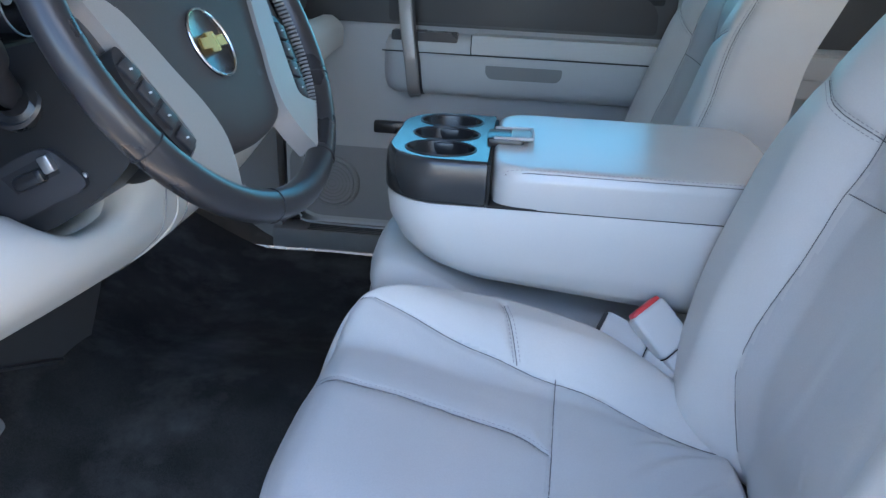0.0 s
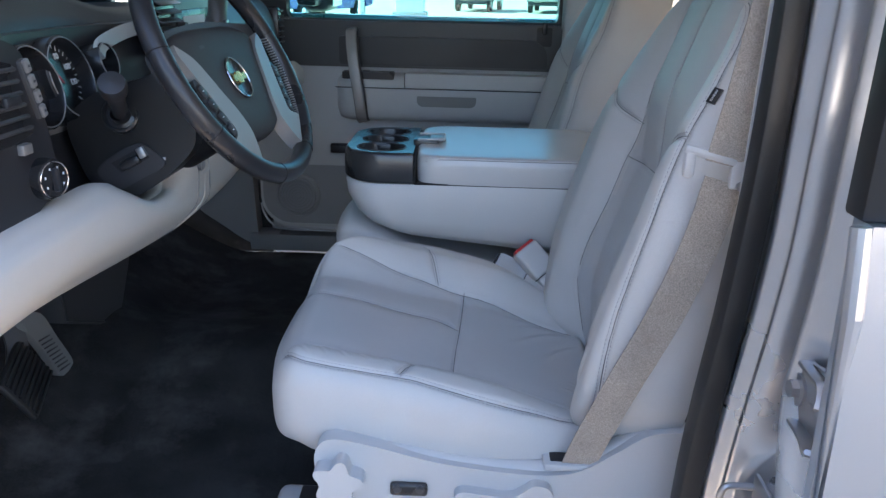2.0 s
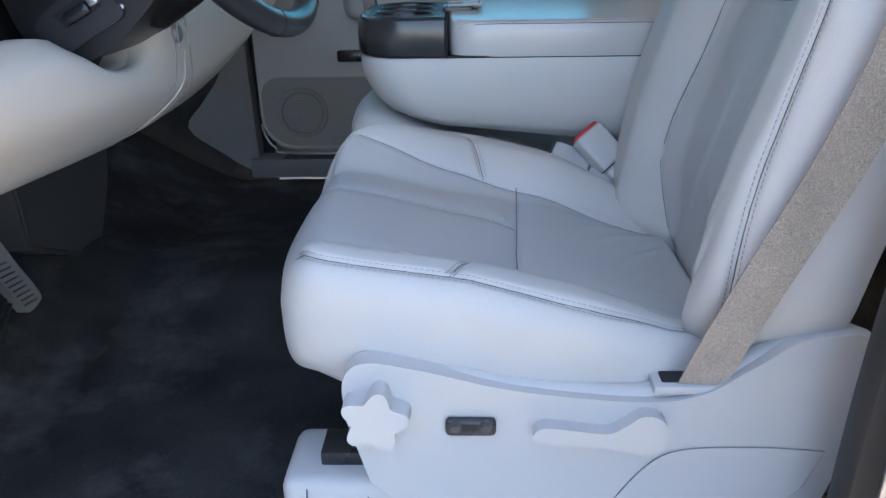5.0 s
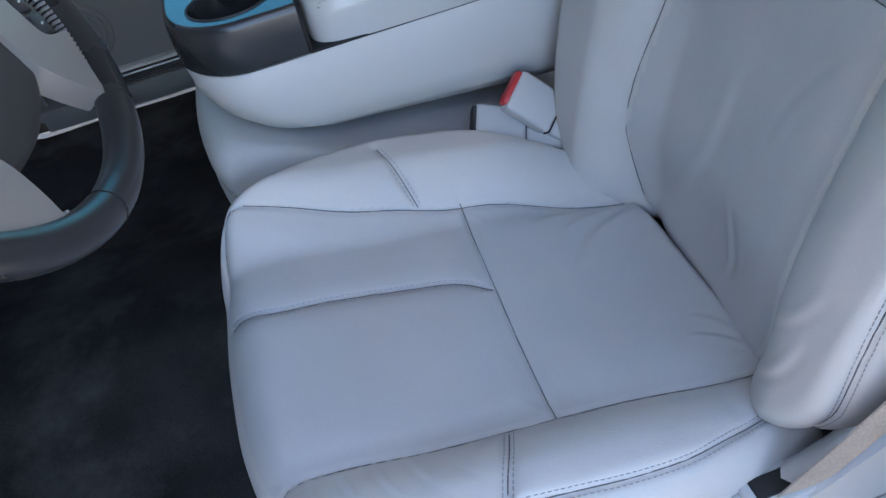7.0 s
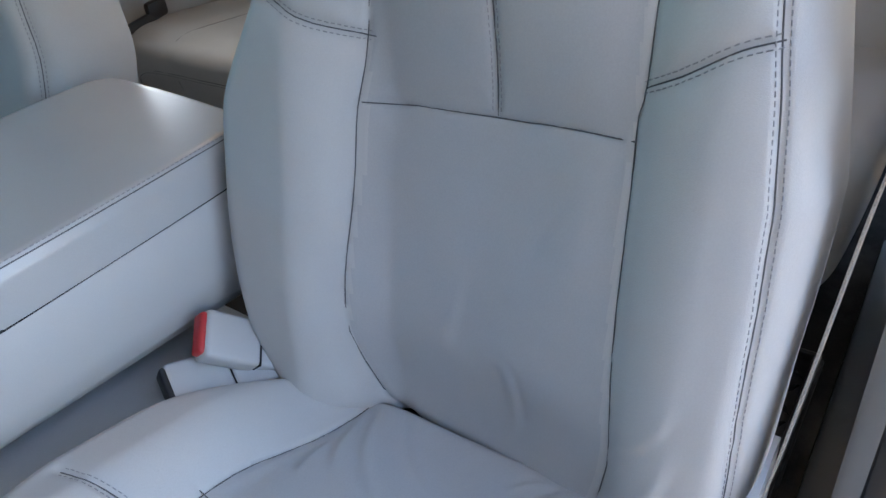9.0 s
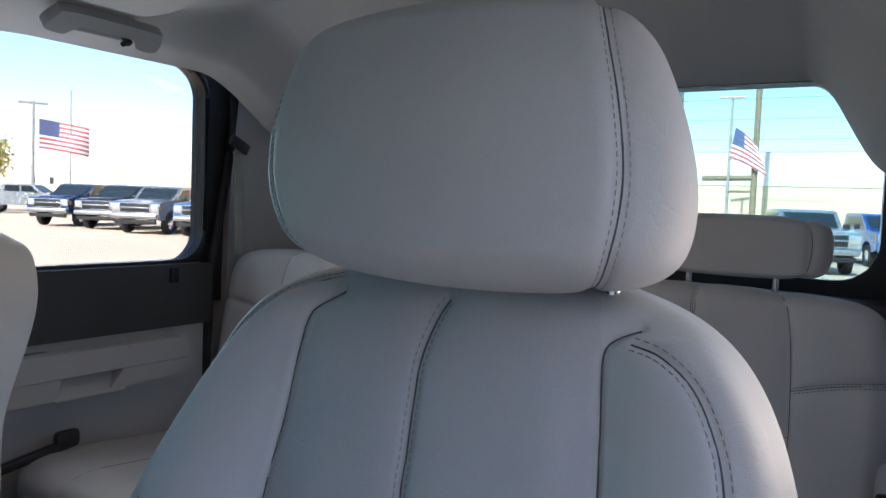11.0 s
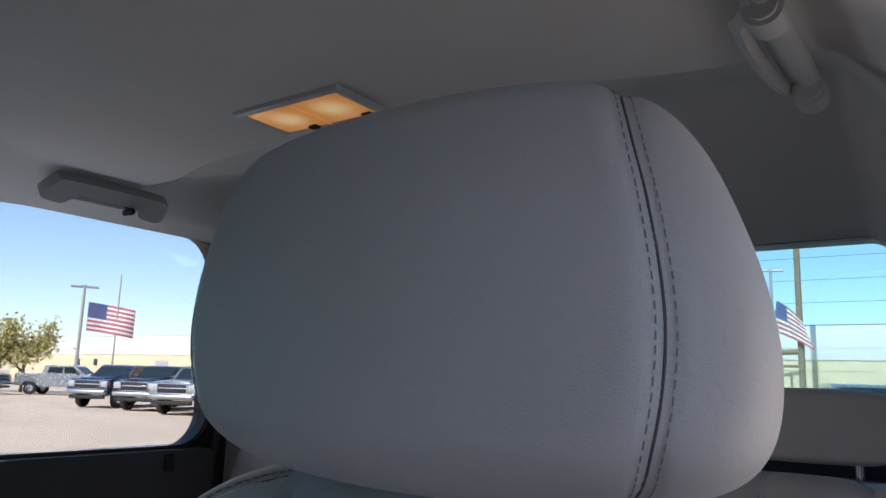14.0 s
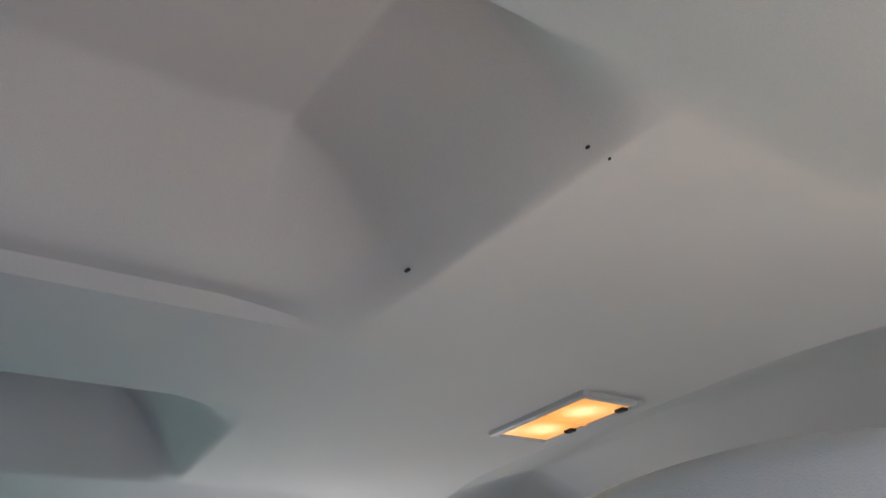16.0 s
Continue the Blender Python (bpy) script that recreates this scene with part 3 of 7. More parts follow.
def front_seat(yc, s, label, n_fine, driver):
    """A bucket seat whose middle stands at yc; s is +1 where its outer side looks to -y, -1 where it looks to +y."""
    seat = thing("driver_seat" if driver else "passenger_seat", (0.1, yc, 0.9), label, "car seat", "front seats")
    # cushion: p = x from 0.08, q = y from yc
    rng = np.random.default_rng(4 if driver else 9)

    def top(p, q):
        x, d = p + 0.069, q * s
        insert = 1.098 - 0.13 * (x - 0.075) + 0.012 * smoothstep(-x, 0.0, 0.12)
        side = smoothstep(np.abs(d), 0.118, 0.20)
        rise = np.where(d < 0, 0.037 - 0.014 * smoothstep(-x, 0.0, 0.12) - 0.13 * np.clip(x - 0.02, 0, 0.2), 0.058 - 0.10 * np.clip(x - 0.02, 0, 1))
        roll = -0.040 * smoothstep(-x, 0.13, 0.21) ** 2 - 0.022 * smoothstep(x, 0.12, 0.29) - 0.060 * smoothstep(x, 0.286, 0.326)
        dip = -0.012 * np.exp(-((x - 0.19) / 0.10) ** 2 - (d / 0.12) ** 2)
        folds = crease(x, d, ((0.285, 0.115), (0.16, 0.02)), 0.0030, 0.007) + crease(x, d, ((0.262, 0.118), (0.165, 0.075)), 0.0024, 0.006)
        folds = folds + crease(x, d, ((0.290, 0.075), (0.205, -0.015)), 0.0018, 0.006) + crease(x, d, ((0.225, 0.115), (0.150, 0.105)), 0.0016, 0.006)
        folds = folds + crease(x, d, ((0.288, -0.120), (0.235, -0.085)), 0.0022, 0.005) + crease(x, d, ((0.285, -0.095), (0.25, -0.060)), 0.0018, 0.005)
        for k in range(5):
            folds = folds + crease(x, d, ((-0.155 + 0.030 * k, -0.138), (-0.135 + 0.033 * k, -0.205)), 0.0013, 0.004)
        return insert + side * rise + roll + dip + folds

    def place_c(L):
        # the outer front corner is rounded in plan
        back = 0.017 * smoothstep(-L[..., 1] * s, 0.03, 0.21) * smoothstep(-L[..., 0], 0.10, 0.26)
        return np.stack([L[..., 0] + 0.069 + back, yc + L[..., 1], L[..., 2]], -1)

    c = Pad(n_fine, 0.279, 0.247, 0.162, 0.045, place_c, top, corner=0.24, t1=0.66, t2=0.82, k=0.12, bulge=0.0, taper=0.17, fall=4,
            width=lambda p, y: 1.0 - 0.05 * smoothstep(p, 0.0, 0.25) + smoothstep(y * s, 0.0, 0.5) * (0.05 - 0.24 * smoothstep(p, 0.03, 0.25) - 0.20 * smoothstep(-p, 0.06, 0.24)))
    o = lambda x, d: c.find(x - 0.069, d * s)
    # insert edges, the cross seam and the long seam
    near = [o(-0.19, -0.132), o(-0.114, -0.137), o(-0.04, -0.140), o(0.033, -0.143), o(0.084, -0.145), o(0.185, -0.148), o(0.283, -0.148), o(0.32, -0.148)]
    far = [o(-0.20, 0.184), o(-0.155, 0.176), o(-0.05, 0.157), o(0.03, 0.147), o(0.09, 0.140), o(0.19, 0.127), o(0.283, 0.119), o(0.32, 0.117)]
    c.seam(near, 0.0034, 0.0028, 0.0045, 0.020)
    c.seam(far, 0.0034, 0.0028, 0.0045, 0.020)
    c.seam([o(0.071, -0.144), o(0.074, -0.06), o(0.079, 0.02), o(0.085, 0.144)], 0.0026, 0.0024, 0.004, 0.018)
    c.seam([o(0.076, 0.022), o(0.04, 0.042), o(-0.03, 0.052), o(-0.08, 0.053), o(-0.135, 0.054), o(-0.172, 0.065), o(-0.195, 0.082)], 0.0030, 0.0026, 0.003, 0.014, 2)
    # short seams over the side rolls
    c.seam([o(0.028, -0.143), o(0.016, -0.180), c.on((-0.002, yc - 0.225 * s, 1.140))], 0.0028, 0.0026, 0.003, 0.012, 2)
    c.seam([o(0.038, 0.148), o(0.027, 0.185), o(0.017, 0.220)], 0.0028, 0.0026, 0.003, 0.012, 2)
    # the double sewn seam round the edge
    e = 0.73
    ring = [c.on((x, yc - d * s, z)) for x, d, z in ((0.300, 0.190, 1.030), (0.270, 0.193, 1.052), (0.209, 0.208, 1.072), (0.145, 0.223, 1.098), (0.054, 0.226, 1.126), (-0.002, 0.225, 1.140), (-0.055, 0.223, 1.148), (-0.099, 0.219, 1.151), (-0.133, 0.210, 1.152), (-0.158, 0.190, 1.150), (-0.174, 0.166, 1.144), (-0.186, 0.135, 1.134))]
    c.seam(ring, 0.0034, 0.0028, 0.003, 0.012, 2, per=14)
    ring2 = [(0.92, e * s), (0.4, e * s), (0.0, e * s), (-0.45, e * s), (-0.62, e * s * 0.97), (-0.70, 0.60 * s), (-0.74, 0.40 * s)]
    c.seam(ring2, 0.0032, 0.0028, 0.003, 0.012, 0, per=14)
    c.sew()
    f = c.t1 / (1 - c.k)
    v, fa, fm = c.shape(lambda a, b: np.interp(a, [v[0] for v in near], [v[1] * s for v in near]) < b * s < np.interp(a, [v[0] for v in far], [v[1] * s for v in far]) and a > -0.72)
    cushion = part("seat_cushion", (v, fa), [LEATHER, LEATHER_IN], seat, "pale grey leather seat cushion with sewn seams", 60, fm)
    c.dress(cushion, THREAD)

    # backrest: p = up the lean, q = y, h = forward
    base = np.array([0.325, yc - 0.018 * s, 1.338])
    up = np.array([math.sin(LEAN_BACK), 0, math.cos(LEAN_BACK)])
    fw = np.array([-math.cos(LEAN_BACK), 0, math.sin(LEAN_BACK)])

    def place_b(L):
        return base + L[..., 0:1] * up + L[..., 1:2] * np.array([0, 1.0, 0]) + L[..., 2:3] * fw

    def top_b(p, q):
        d = q * s
        side = smoothstep(np.abs(q), 0.10, 0.19)
        low = 1 - smoothstep(p, 0.05, 0.26)
        lumbar = 0.012 * np.exp(-((p + 0.13) / 0.13) ** 2) - 0.018 * smoothstep(p, 0.1, 0.31)
        folds = crease(p, d, ((-0.27, -0.035), (-0.17, -0.028)), 0.0026, 0.007) + crease(p, d, ((-0.25, 0.07), (-0.05, 0.02)), 0.0014, 0.010) + crease(p, d, ((0.02, -0.10), (-0.10, -0.04)), 0.0012, 0.008) + crease(p, d, ((-0.26, -0.15), (-0.16, -0.20)), 0.0022, 0.006) + crease(p, d, ((-0.20, -0.14), (-0.11, -0.20)), 0.0016, 0.006)
        hollow = -0.024 * (1 - smoothstep(p, 0.03, 0.18)) * (1 - side) * smoothstep(d, -0.15, 0.02) - 0.016 * (1 - smoothstep(p, -0.27, -0.17)) * (1 - side)
        return lumbar + side * (0.012 + 0.022 * low) + folds + hollow

    def wid(p, y=0):
        d = np.clip(p - 0.03, 0, 1)
        inner = smoothstep(y * s, 0.2, 0.6) * 0.11 * (1 - smoothstep(p, 0.0, 0.13))
        outer = smoothstep(-y * s, 0.2, 0.6) * 0.045 * smoothstep(p, -0.28, -0.08)
        return 1.0 - 0.10 * smoothstep(-p, 0.20, 0.33) - 0.60 * d + inner - outer

    b = Pad(n_fine, 0.338, 0.262, 0.135, 0.05, place_b, top_b, corner=0.42, t1=0.64, t2=0.81, k=0.13, bulge=0.012, taper=0.02, width=wid)

    def ob_(p, d):
        return b.find(p, d * s)
    zc = 0.047
    b.seam([(-0.92, -0.40 * s), ob_(-0.20, -0.131), ob_(-0.145, -0.127), ob_(-0.05, -0.121), ob_(zc, -0.116), ob_(0.085, -0.119), ob_(0.155, -0.119), ob_(0.231, -0.111), ob_(0.262, -0.107), ob_(0.286, -0.107), ob_(0.303, -0.126)], 0.0036, 0.003, 0.006, 0.02)
    b.seam([(-0.92, 0.36 * s), ob_(-0.20, 0.140), ob_(-0.05, 0.134), ob_(zc, 0.130), ob_(0.113, 0.121), ob_(0.199, 0.119), ob_(0.255, 0.122), ob_(0.283, 0.118), ob_(0.303, 0.096)], 0.0036, 0.003, 0.006, 0.02)
    b.seam([ob_(zc, -0.116), ob_(zc - 0.003, -0.06), ob_(zc - 0.008, 0.0), ob_(zc - 0.013, 0.130)], 0.003, 0.0026, 0.004, 0.02)
    b.seam([ob_(zc - 0.006, 0.004), ob_(0.118, 0.005), ob_(0.195, 0.011), ob_(0.256, 0.016), ob_(0.285, 0.010), ob_(0.303, 0.002)], 0.0032, 0.0026, 0.003, 0.014, 2)
    # side rolls: the slanting seams, then the double seam along the outer edge
    b.seam([ob_(0.085, -0.119), ob_(0.100, -0.148), ob_(0.121, -0.183), ob_(0.131, -0.211)], 0.0030, 0.0026, 0.003, 0.012, 2)
    b.seam([ob_(0.091, 0.117), ob_(0.105, 0.170), ob_(0.126, 0.215)], 0.0030, 0.0026, 0.003, 0.012, 2)
    b.seam([(-0.80, -0.735 * s), (-0.6, -0.735 * s), ob_(-0.148, -0.235), ob_(-0.053, -0.231), ob_(0.024, -0.226), ob_(0.091, -0.217), ob_(0.130, -0.209), ob_(0.183, -0.198), ob_(0.211, -0.189), ob_(0.240, -0.181), ob_(0.269, -0.164), ob_(0.285, -0.142), ob_(0.290, -0.122)], 0.0034, 0.0028, 0.003, 0.012, 2, per=14)
    b.seam([(-0.80, 0.72 * s), (-0.4, 0.72 * s), (0.0, 0.72 * s), (0.3, 0.72 * s), (0.55, 0.70 * s), (0.70, 0.58 * s), (0.73, 0.42 * s)], 0.0034, 0.0028, 0.003, 0.012, 2, per=14)
    b.sew()
    edge = [ob_(p, d) for p, d in ((-0.2, 0.138), (0.0, 0.124), (0.1, 0.119), (0.2, 0.117), (0.26, 0.114))]
    v, fa, fm = b.shape(lambda a, q: abs(q) < np.interp(a, [v[0] for v in edge], [abs(v[1]) for v in edge]) and abs(a) < 0.72)
    back = part("backrest", (v, fa), [LEATHER, LEATHER_IN], seat, "pale grey leather backrest with a sewn insert", 60, fm)
    b.dress(back, THREAD)

    # headrest
    hb = np.array([0.372, yc - 0.018 * s, 1.7345])
    hl = radians(7)
    hu, hf = np.array([math.sin(hl), 0, math.cos(hl)]), np.array([-math.cos(hl), 0, math.sin(hl)])

    def place_h(L):
        return hb + L[..., 0:1] * hu + L[..., 1:2] * np.array([0, 1.0, 0]) + L[..., 2:3] * hf

    h = Pad(int(n_fine * 0.8), 0.093, 0.154, 0.10, 0.048, place_h, lambda p, q: 0.012 - 0.55 * q * q - 1.0 * (p + 0.01) ** 2, corner=0.46, t1=0.55, t2=0.80, k=0.25, bulge=0.008, taper=0.12,
            width=lambda p, y: np.where(y * s < 0, 1.035 - 0.205 * smoothstep(p, -0.085, 0.10), 1.0 - 0.09 * smoothstep(-p, 0.02, 0.09) - 0.10 * smoothstep(p, 0.0, 0.11)))
    for side in (-1, 1):
        h.seam([(-0.92, 0.56 * side), (-0.62, 0.60 * side), (-0.3, 0.61 * side), (0.0, 0.615 * side), (0.35, 0.625 * side), (0.62, 0.635 * side), (0.92, 0.62 * side)], 0.0022, 0.0026, 0.0015, 0.010, 2, per=14)
    h.sew()
    v, fa, _ = h.shape()
    head = part("headrest", (v, fa), LEATHER, seat, "grey leather headrest", 60)
    h.dress(head, THREAD_HEAD, 0.0030, 0.0022, 0.0036, 0.00028)
    for dy in (-0.095, 0.095):
        y = yc - 0.022 * s + dy
        part("headrest_post", cyl((0.444, y, 1.60), (0.424, y, 1.70), 0.0065, n=16), CHROME, seat, "chrome post")
        part("post_sleeve", cyl((0.445, y, 1.612), (0.440, y, 1.638), 0.015, 0.012, 20, 0.003), PLASTIC, seat)

    # outer side shield, its knob, lever and switch
    yo = yc - 0.247 * s
    def X(x, z, d):
        return (x, yo - d * s, z)
    rim = smooth_line([(-0.105, 1.000), (-0.106, 1.045), (-0.085, 1.066), (-0.03, 1.058), (0.06, 1.036), (0.17, 1.024), (0.235, 1.030), (0.285, 1.062), (0.325, 1.090), (0.375, 1.098)], 6)
    low = [(0.395, 1.09), (0.392, 0.985), (0.372, 0.905), (0.340, 0.884), (0.24, 0.883), (0.130, 0.882), (0.02, 0.888), (-0.05, 0.894), (-0.085, 0.925)]
    out = [tuple(q) for q in rim] + low
    m = Matrix(((1, 0, 0, 0), (0, 0, -s, yo + 0.006 * s), (0, 1, 0, 0), (0, 0, 0, 1)))
    shield = part("side_shield", prism(out if s > 0 else out, m, 0.024, 0.011, 4), PLASTIC, seat, "grey moulded plastic side shield", 30)
    ledge = [(-0.07, 1.058), (0.0, 1.046), (0.10, 1.030), (0.2, 1.026), (0.27, 1.052), (0.33, 1.088)]
    part("shield_ledge", tube(smooth_line([X(x, z - 0.008, -0.004) for x, z in ledge], 6), 0.014, 12), PLASTIC, seat)
    if driver:
        panel = smooth_line([(0.155, 0.892), (0.19, 0.945), (0.225, 0.968), (0.30, 0.972), (0.365, 0.968)], 5) + [np.array(q) for q in ((0.35, 0.925), (0.325, 0.894))]
        part("access_cover", prism([tuple(q) for q in panel], Matrix(((1, 0, 0, 0), (0, 0, -s, yo - 0.0175 * s), (0, 1, 0, 0), (0, 0, 0, 1))), 0.0025, 0.0012, 2), PLASTIC, seat, "plain grey cover panel")
        part("cover_joint", tube([X(q[0], q[1], 0.0192) for q in panel + panel[:1]], 0.0008, 6), MID_GREY, seat)
        star = []
        for k in range(60):
            a = 2 * math.pi * k / 60
            star.append(((0.0285 + 0.0058 * math.cos(5 * a)) * math.sin(a + 0.2), (0.0285 + 0.0058 * math.cos(5 * a)) * math.cos(a + 0.2)))
        mk = Matrix(((1, 0, 0, -0.074), (0, 0, -s, yo - 0.016 * s), (0, 1, 0, 1.014), (0, 0, 0, 1)))
        part("adjuster_knob", prism(star, mk, 0.026, 0.006, 3), PLASTIC, seat, "five-lobed grey recliner knob", 40)
        lever = smooth_line([(0.078, 0.993), (0.088, 1.004), (0.12, 1.001), (0.150, 0.998), (0.168, 1.008), (0.182, 1.018), (0.200, 1.014), (0.208, 0.998), (0.203, 0.982), (0.186, 0.973), (0.15, 0.981), (0.12, 0.983), (0.09, 0.985)], 5, True)
        part("recliner_lever", prism([tuple(q) for q in lever], Matrix(((1, 0, 0, 0), (0, 0, -s, yo - 0.016 * s), (0, 1, 0, 0), (0, 0, 0, 1))), 0.018, 0.006, 3), PLASTIC, seat, "grey plastic recliner lever", 40)
        sw = part("power_switch", box(X(0.018, 0.997, 0.021), (0.050, 0.010, 0.020), 0.005, seg=3), GLOSS_DK, seat, "black power seat switch")
        for dx in (-0.015, 0.015):
            part("switch_key", cyl(X(0.018 + dx, 1.000, 0.022), X(0.018 + dx, 1.000, 0.030), 0.0065, 0.0055, 16, 0.0015), PLASTIC_MID, sw)
        # belt anchor slot in the shield
        part("belt_slot", box(X(0.232, 1.034, -0.002), (0.075, 0.034, 0.010), 0.003), PLASTIC, seat)
        part("slot_opening", box(X(0.232, 1.0355, -0.003), (0.058, 0.020, 0.0105), 0.002), GROOVE, seat)
        # woven tag and its lettering on the outer edge of the backrest
        tp = b.find(0.180, -0.205)
        tc, tn = b.at([tp])[0], Vector(b.at([tp], b.normals())[0])
        if tn.y > 0:
            tn = -tn
        tx = (Vector((-up[0], -up[1], -up[2])) - tn * tn.dot(Vector((-up[0], -up[1], -up[2])))).normalized()
        ty = tn.cross(tx)
        tm = Matrix(((tx[0], ty[0], tn[0], tc[0] + tn[0] * 0.0015), (tx[1], ty[1], tn[1], tc[1] + tn[1] * 0.0015), (tx[2], ty[2], tn[2], tc[2] + tn[2] * 0.0015), (0, 0, 0, 1)))
        label_bm = box((0, 0, 0), (0.0190, 0.0130, 0.0024), 0.0006)
        bmesh.ops.transform(label_bm, matrix=tm, verts=label_bm.verts)
        label_p = part("airbag_tag", label_bm, RUBBER, seat, "black woven tag")
        part("tag_lettering", text_mesh("AIRBAG", 0.0042, tm @ Matrix.Translation((0, 0, 0.0012))), WHITE_MARK, label_p, "", 0)
    # underframe, rail and its cover
    part("seat_frame", box((0.12, yc, 0.955), (0.46, 0.42, 0.11), 0.01), PLASTIC_DK, seat)
    for d in (0.20, -0.19):
        cover = part("track_cover", box((0.055, yc - d * s, 0.868), (0.48, 0.105, 0.088), 0.016, seg=3), PLASTIC, seat, "grey plastic seat track cover")
        if driver and d > 0:
            part("cover_joint", tube(smooth_line([(-0.155, yc - (d + 0.0535) * s, 0.905), (-0.157, yc - (d + 0.0535) * s, 0.855), (-0.142, yc - (d + 0.0535) * s, 0.842), (-0.105, yc - (d + 0.0535) * s, 0.842), (-0.092, yc - (d + 0.0535) * s, 0.855), (-0.09, yc - (d + 0.0535) * s, 0.895)], 5), 0.0007, 6), GROOVE, cover)
            part("cover_joint", tube(smooth_line([(0.165, yc - (d + 0.0535) * s, 0.89), (0.167, yc - (d + 0.0535) * s, 0.845), (0.18, yc - (d + 0.0535) * s, 0.835), (0.225, yc - (d + 0.0535) * s, 0.835), (0.235, yc - (d + 0.0535) * s, 0.848), (0.235, yc - (d + 0.0535) * s, 0.89)], 5), 0.0007, 6), GROOVE, cover)
        part("seat_track", box((0.055, yc - d * s, 0.918), (0.40, 0.045, 0.020), 0.003), GLOSS_DK, seat)
    return seat


driver_seat = front_seat(0.680, 1, "light grey leather driver seat with sewn seams on grey track covers", 140, True)
passenger_seat = front_seat(1.512, -1, "light grey leather passenger seat beside the centre console", 60, False)

# ---- the centre seat folded down as a console ----
console = thing("center_console", (0.1, YC, 1.0), "fold-down grey console with black cup holder tray and padded lid", "console")
Y0, Y1 = 0.953, 1.212
def console_outline(x0, x1, r, inset=0.0):
    y0, y1 = Y0 + inset, Y1 - inset
    pts = [(x1, y0)]
    for k in range(13):
        a = math.pi * 1.5 - k / 12 * math.pi / 2
        pts.append((x0 + r + r * math.cos(a), y0 + r + r * math.sin(a)))
    for k in range(13):
        a = math.pi - k / 12 * math.pi / 2
        pts.append((x0 + r + r * math.cos(a), y1 - r + r * math.sin(a)))
    pts.append((x1, y1))
    return pts


def console_body():
    ring = console_outline(-0.152, 0.355, 0.075)
    rows = []
    for z_f, z_r, inset in ((1.268, 1.268, 0.0), (1.262, 1.262, -0.003), (1.235, 1.225, -0.004), (1.205, 1.18, -0.001), (1.184, 1.145, 0.006), (1.172, 1.126, 0.018), (1.168, 1.120, 0.034)):
        row = []
        for x, y in ring:
            t = min(max((x + 0.152) / 0.33, 0), 1)
            z = z_f + (z_r - z_f) * t
            cx, cy = 0.10, (Y0 + Y1) / 2
            sx = (x - cx) / abs(x - cx) if abs(x - cx) > 1e-6 else 0
            low = max(0, min(1, (1.268 - z) / 0.10))
            nx = x - sx * inset * (0.4 if x > 0.3 else 1.0) + (0.045 * low ** 2 if x < 0.0 else 0)
            ny = cy + (y - cy) * (1 - inset / 0.13)
            row.append((nx, ny, z))
        rows.append(row)
    verts = [v for r in rows for v in r]
    m = len(ring)
    faces = [(i * m + k, i * m + (k + 1) % m, (i + 1) * m + (k + 1) % m, (i + 1) * m + k) for i in range(len(rows) - 1) for k in range(m)]
    faces.append(tuple(range(m))[::-1])
    faces.append(tuple((len(rows) - 1) * m + k for k in range(m)))
    return verts, faces


part("body", console_body(), VINYL, console, "light grey vinyl console body", 50)
# cup holder tray with three wells
CUPS = [(-0.083, 1.005), (-0.083, 1.083), (-0.083, 1.161)]
def tray_top():
    bm = bmesh.new()
    z = 1.328
    outer = console_outline(-0.150, -0.019, 0.07, 0.002)
    vs = [bm.verts.new((x, y, z)) for x, y in outer]
    edges = [bm.edges.new((vs[i], vs[(i + 1) % len(vs)])) for i in range(len(vs))]
    for cx, cy in CUPS:
        ring = [bm.verts.new((cx + 0.046 * math.cos(2 * math.pi * k / 36), cy + 0.0375 * math.sin(2 * math.pi * k / 36), z)) for k in range(36)]
        edges += [bm.edges.new((ring[i], ring[(i + 1) % 36])) for i in range(36)]
    bmesh.ops.triangle_fill(bm, use_beauty=True, use_dissolve=False, edges=edges)
    return bm
def tray_wall():
    ring = console_outline(-0.150, -0.019, 0.07, 0.002)
    rows = [[(x, y, 1.328) for x, y in ring]]
    for z, g in ((1.3255, 0.0035), (1.320, 0.0055), (1.30, 0.007), (1.2745, 0.0065), (1.271, 0.004)):
        rows.append([(min(-0.084 + (x + 0.084) * (1 + g / 0.066), -0.019), 1.0825 + (y - 1.0825) * (1 + g / 0.13), z) for x, y in ring])
    m = len(ring)
    return [v for r in rows for v in r], [(i * m + k, i * m + (k + 1) % m, (i + 1) * m + (k + 1) % m, (i + 1) * m + k) for i in range(len(rows) - 1) for k in range(m)]
tray = part("cup_holder_tray", tray_wall(), TRAY, console, "satin black cup holder tray", 40)
part("tray_top", tray_top(), TRAY, tray, "", 0)
for cx, cy in CUPS:
    part("cup_well", lathe([(0.0428, 0.0), (0.0415, -0.004), (0.034, -0.055), (0.030, -0.060), (0.0, -0.060)], Matrix.Translation((cx, cy, 1.328)) @ Matrix.Diagonal((1.075, 0.88, 1, 1)), 36), GLOSS_DK, tray)
    part("cup_rim", tube([(cx + 0.0463 * math.cos(2 * math.pi * k / 36), cy + 0.0378 * math.sin(2 * math.pi * k / 36), 1.3282) for k in range(36)], 0.0014, 8, True), PLASTIC_DK, tray)
part("cup_divider", box((-0.083, 1.044, 1.300), (0.030, 0.010, 0.052), 0.003), GLOSS_DK, tray)
part("cup_divider", box((-0.083, 1.122, 1.300), (0.030, 0.010, 0.052), 0.003), GLOSS_DK, tray)
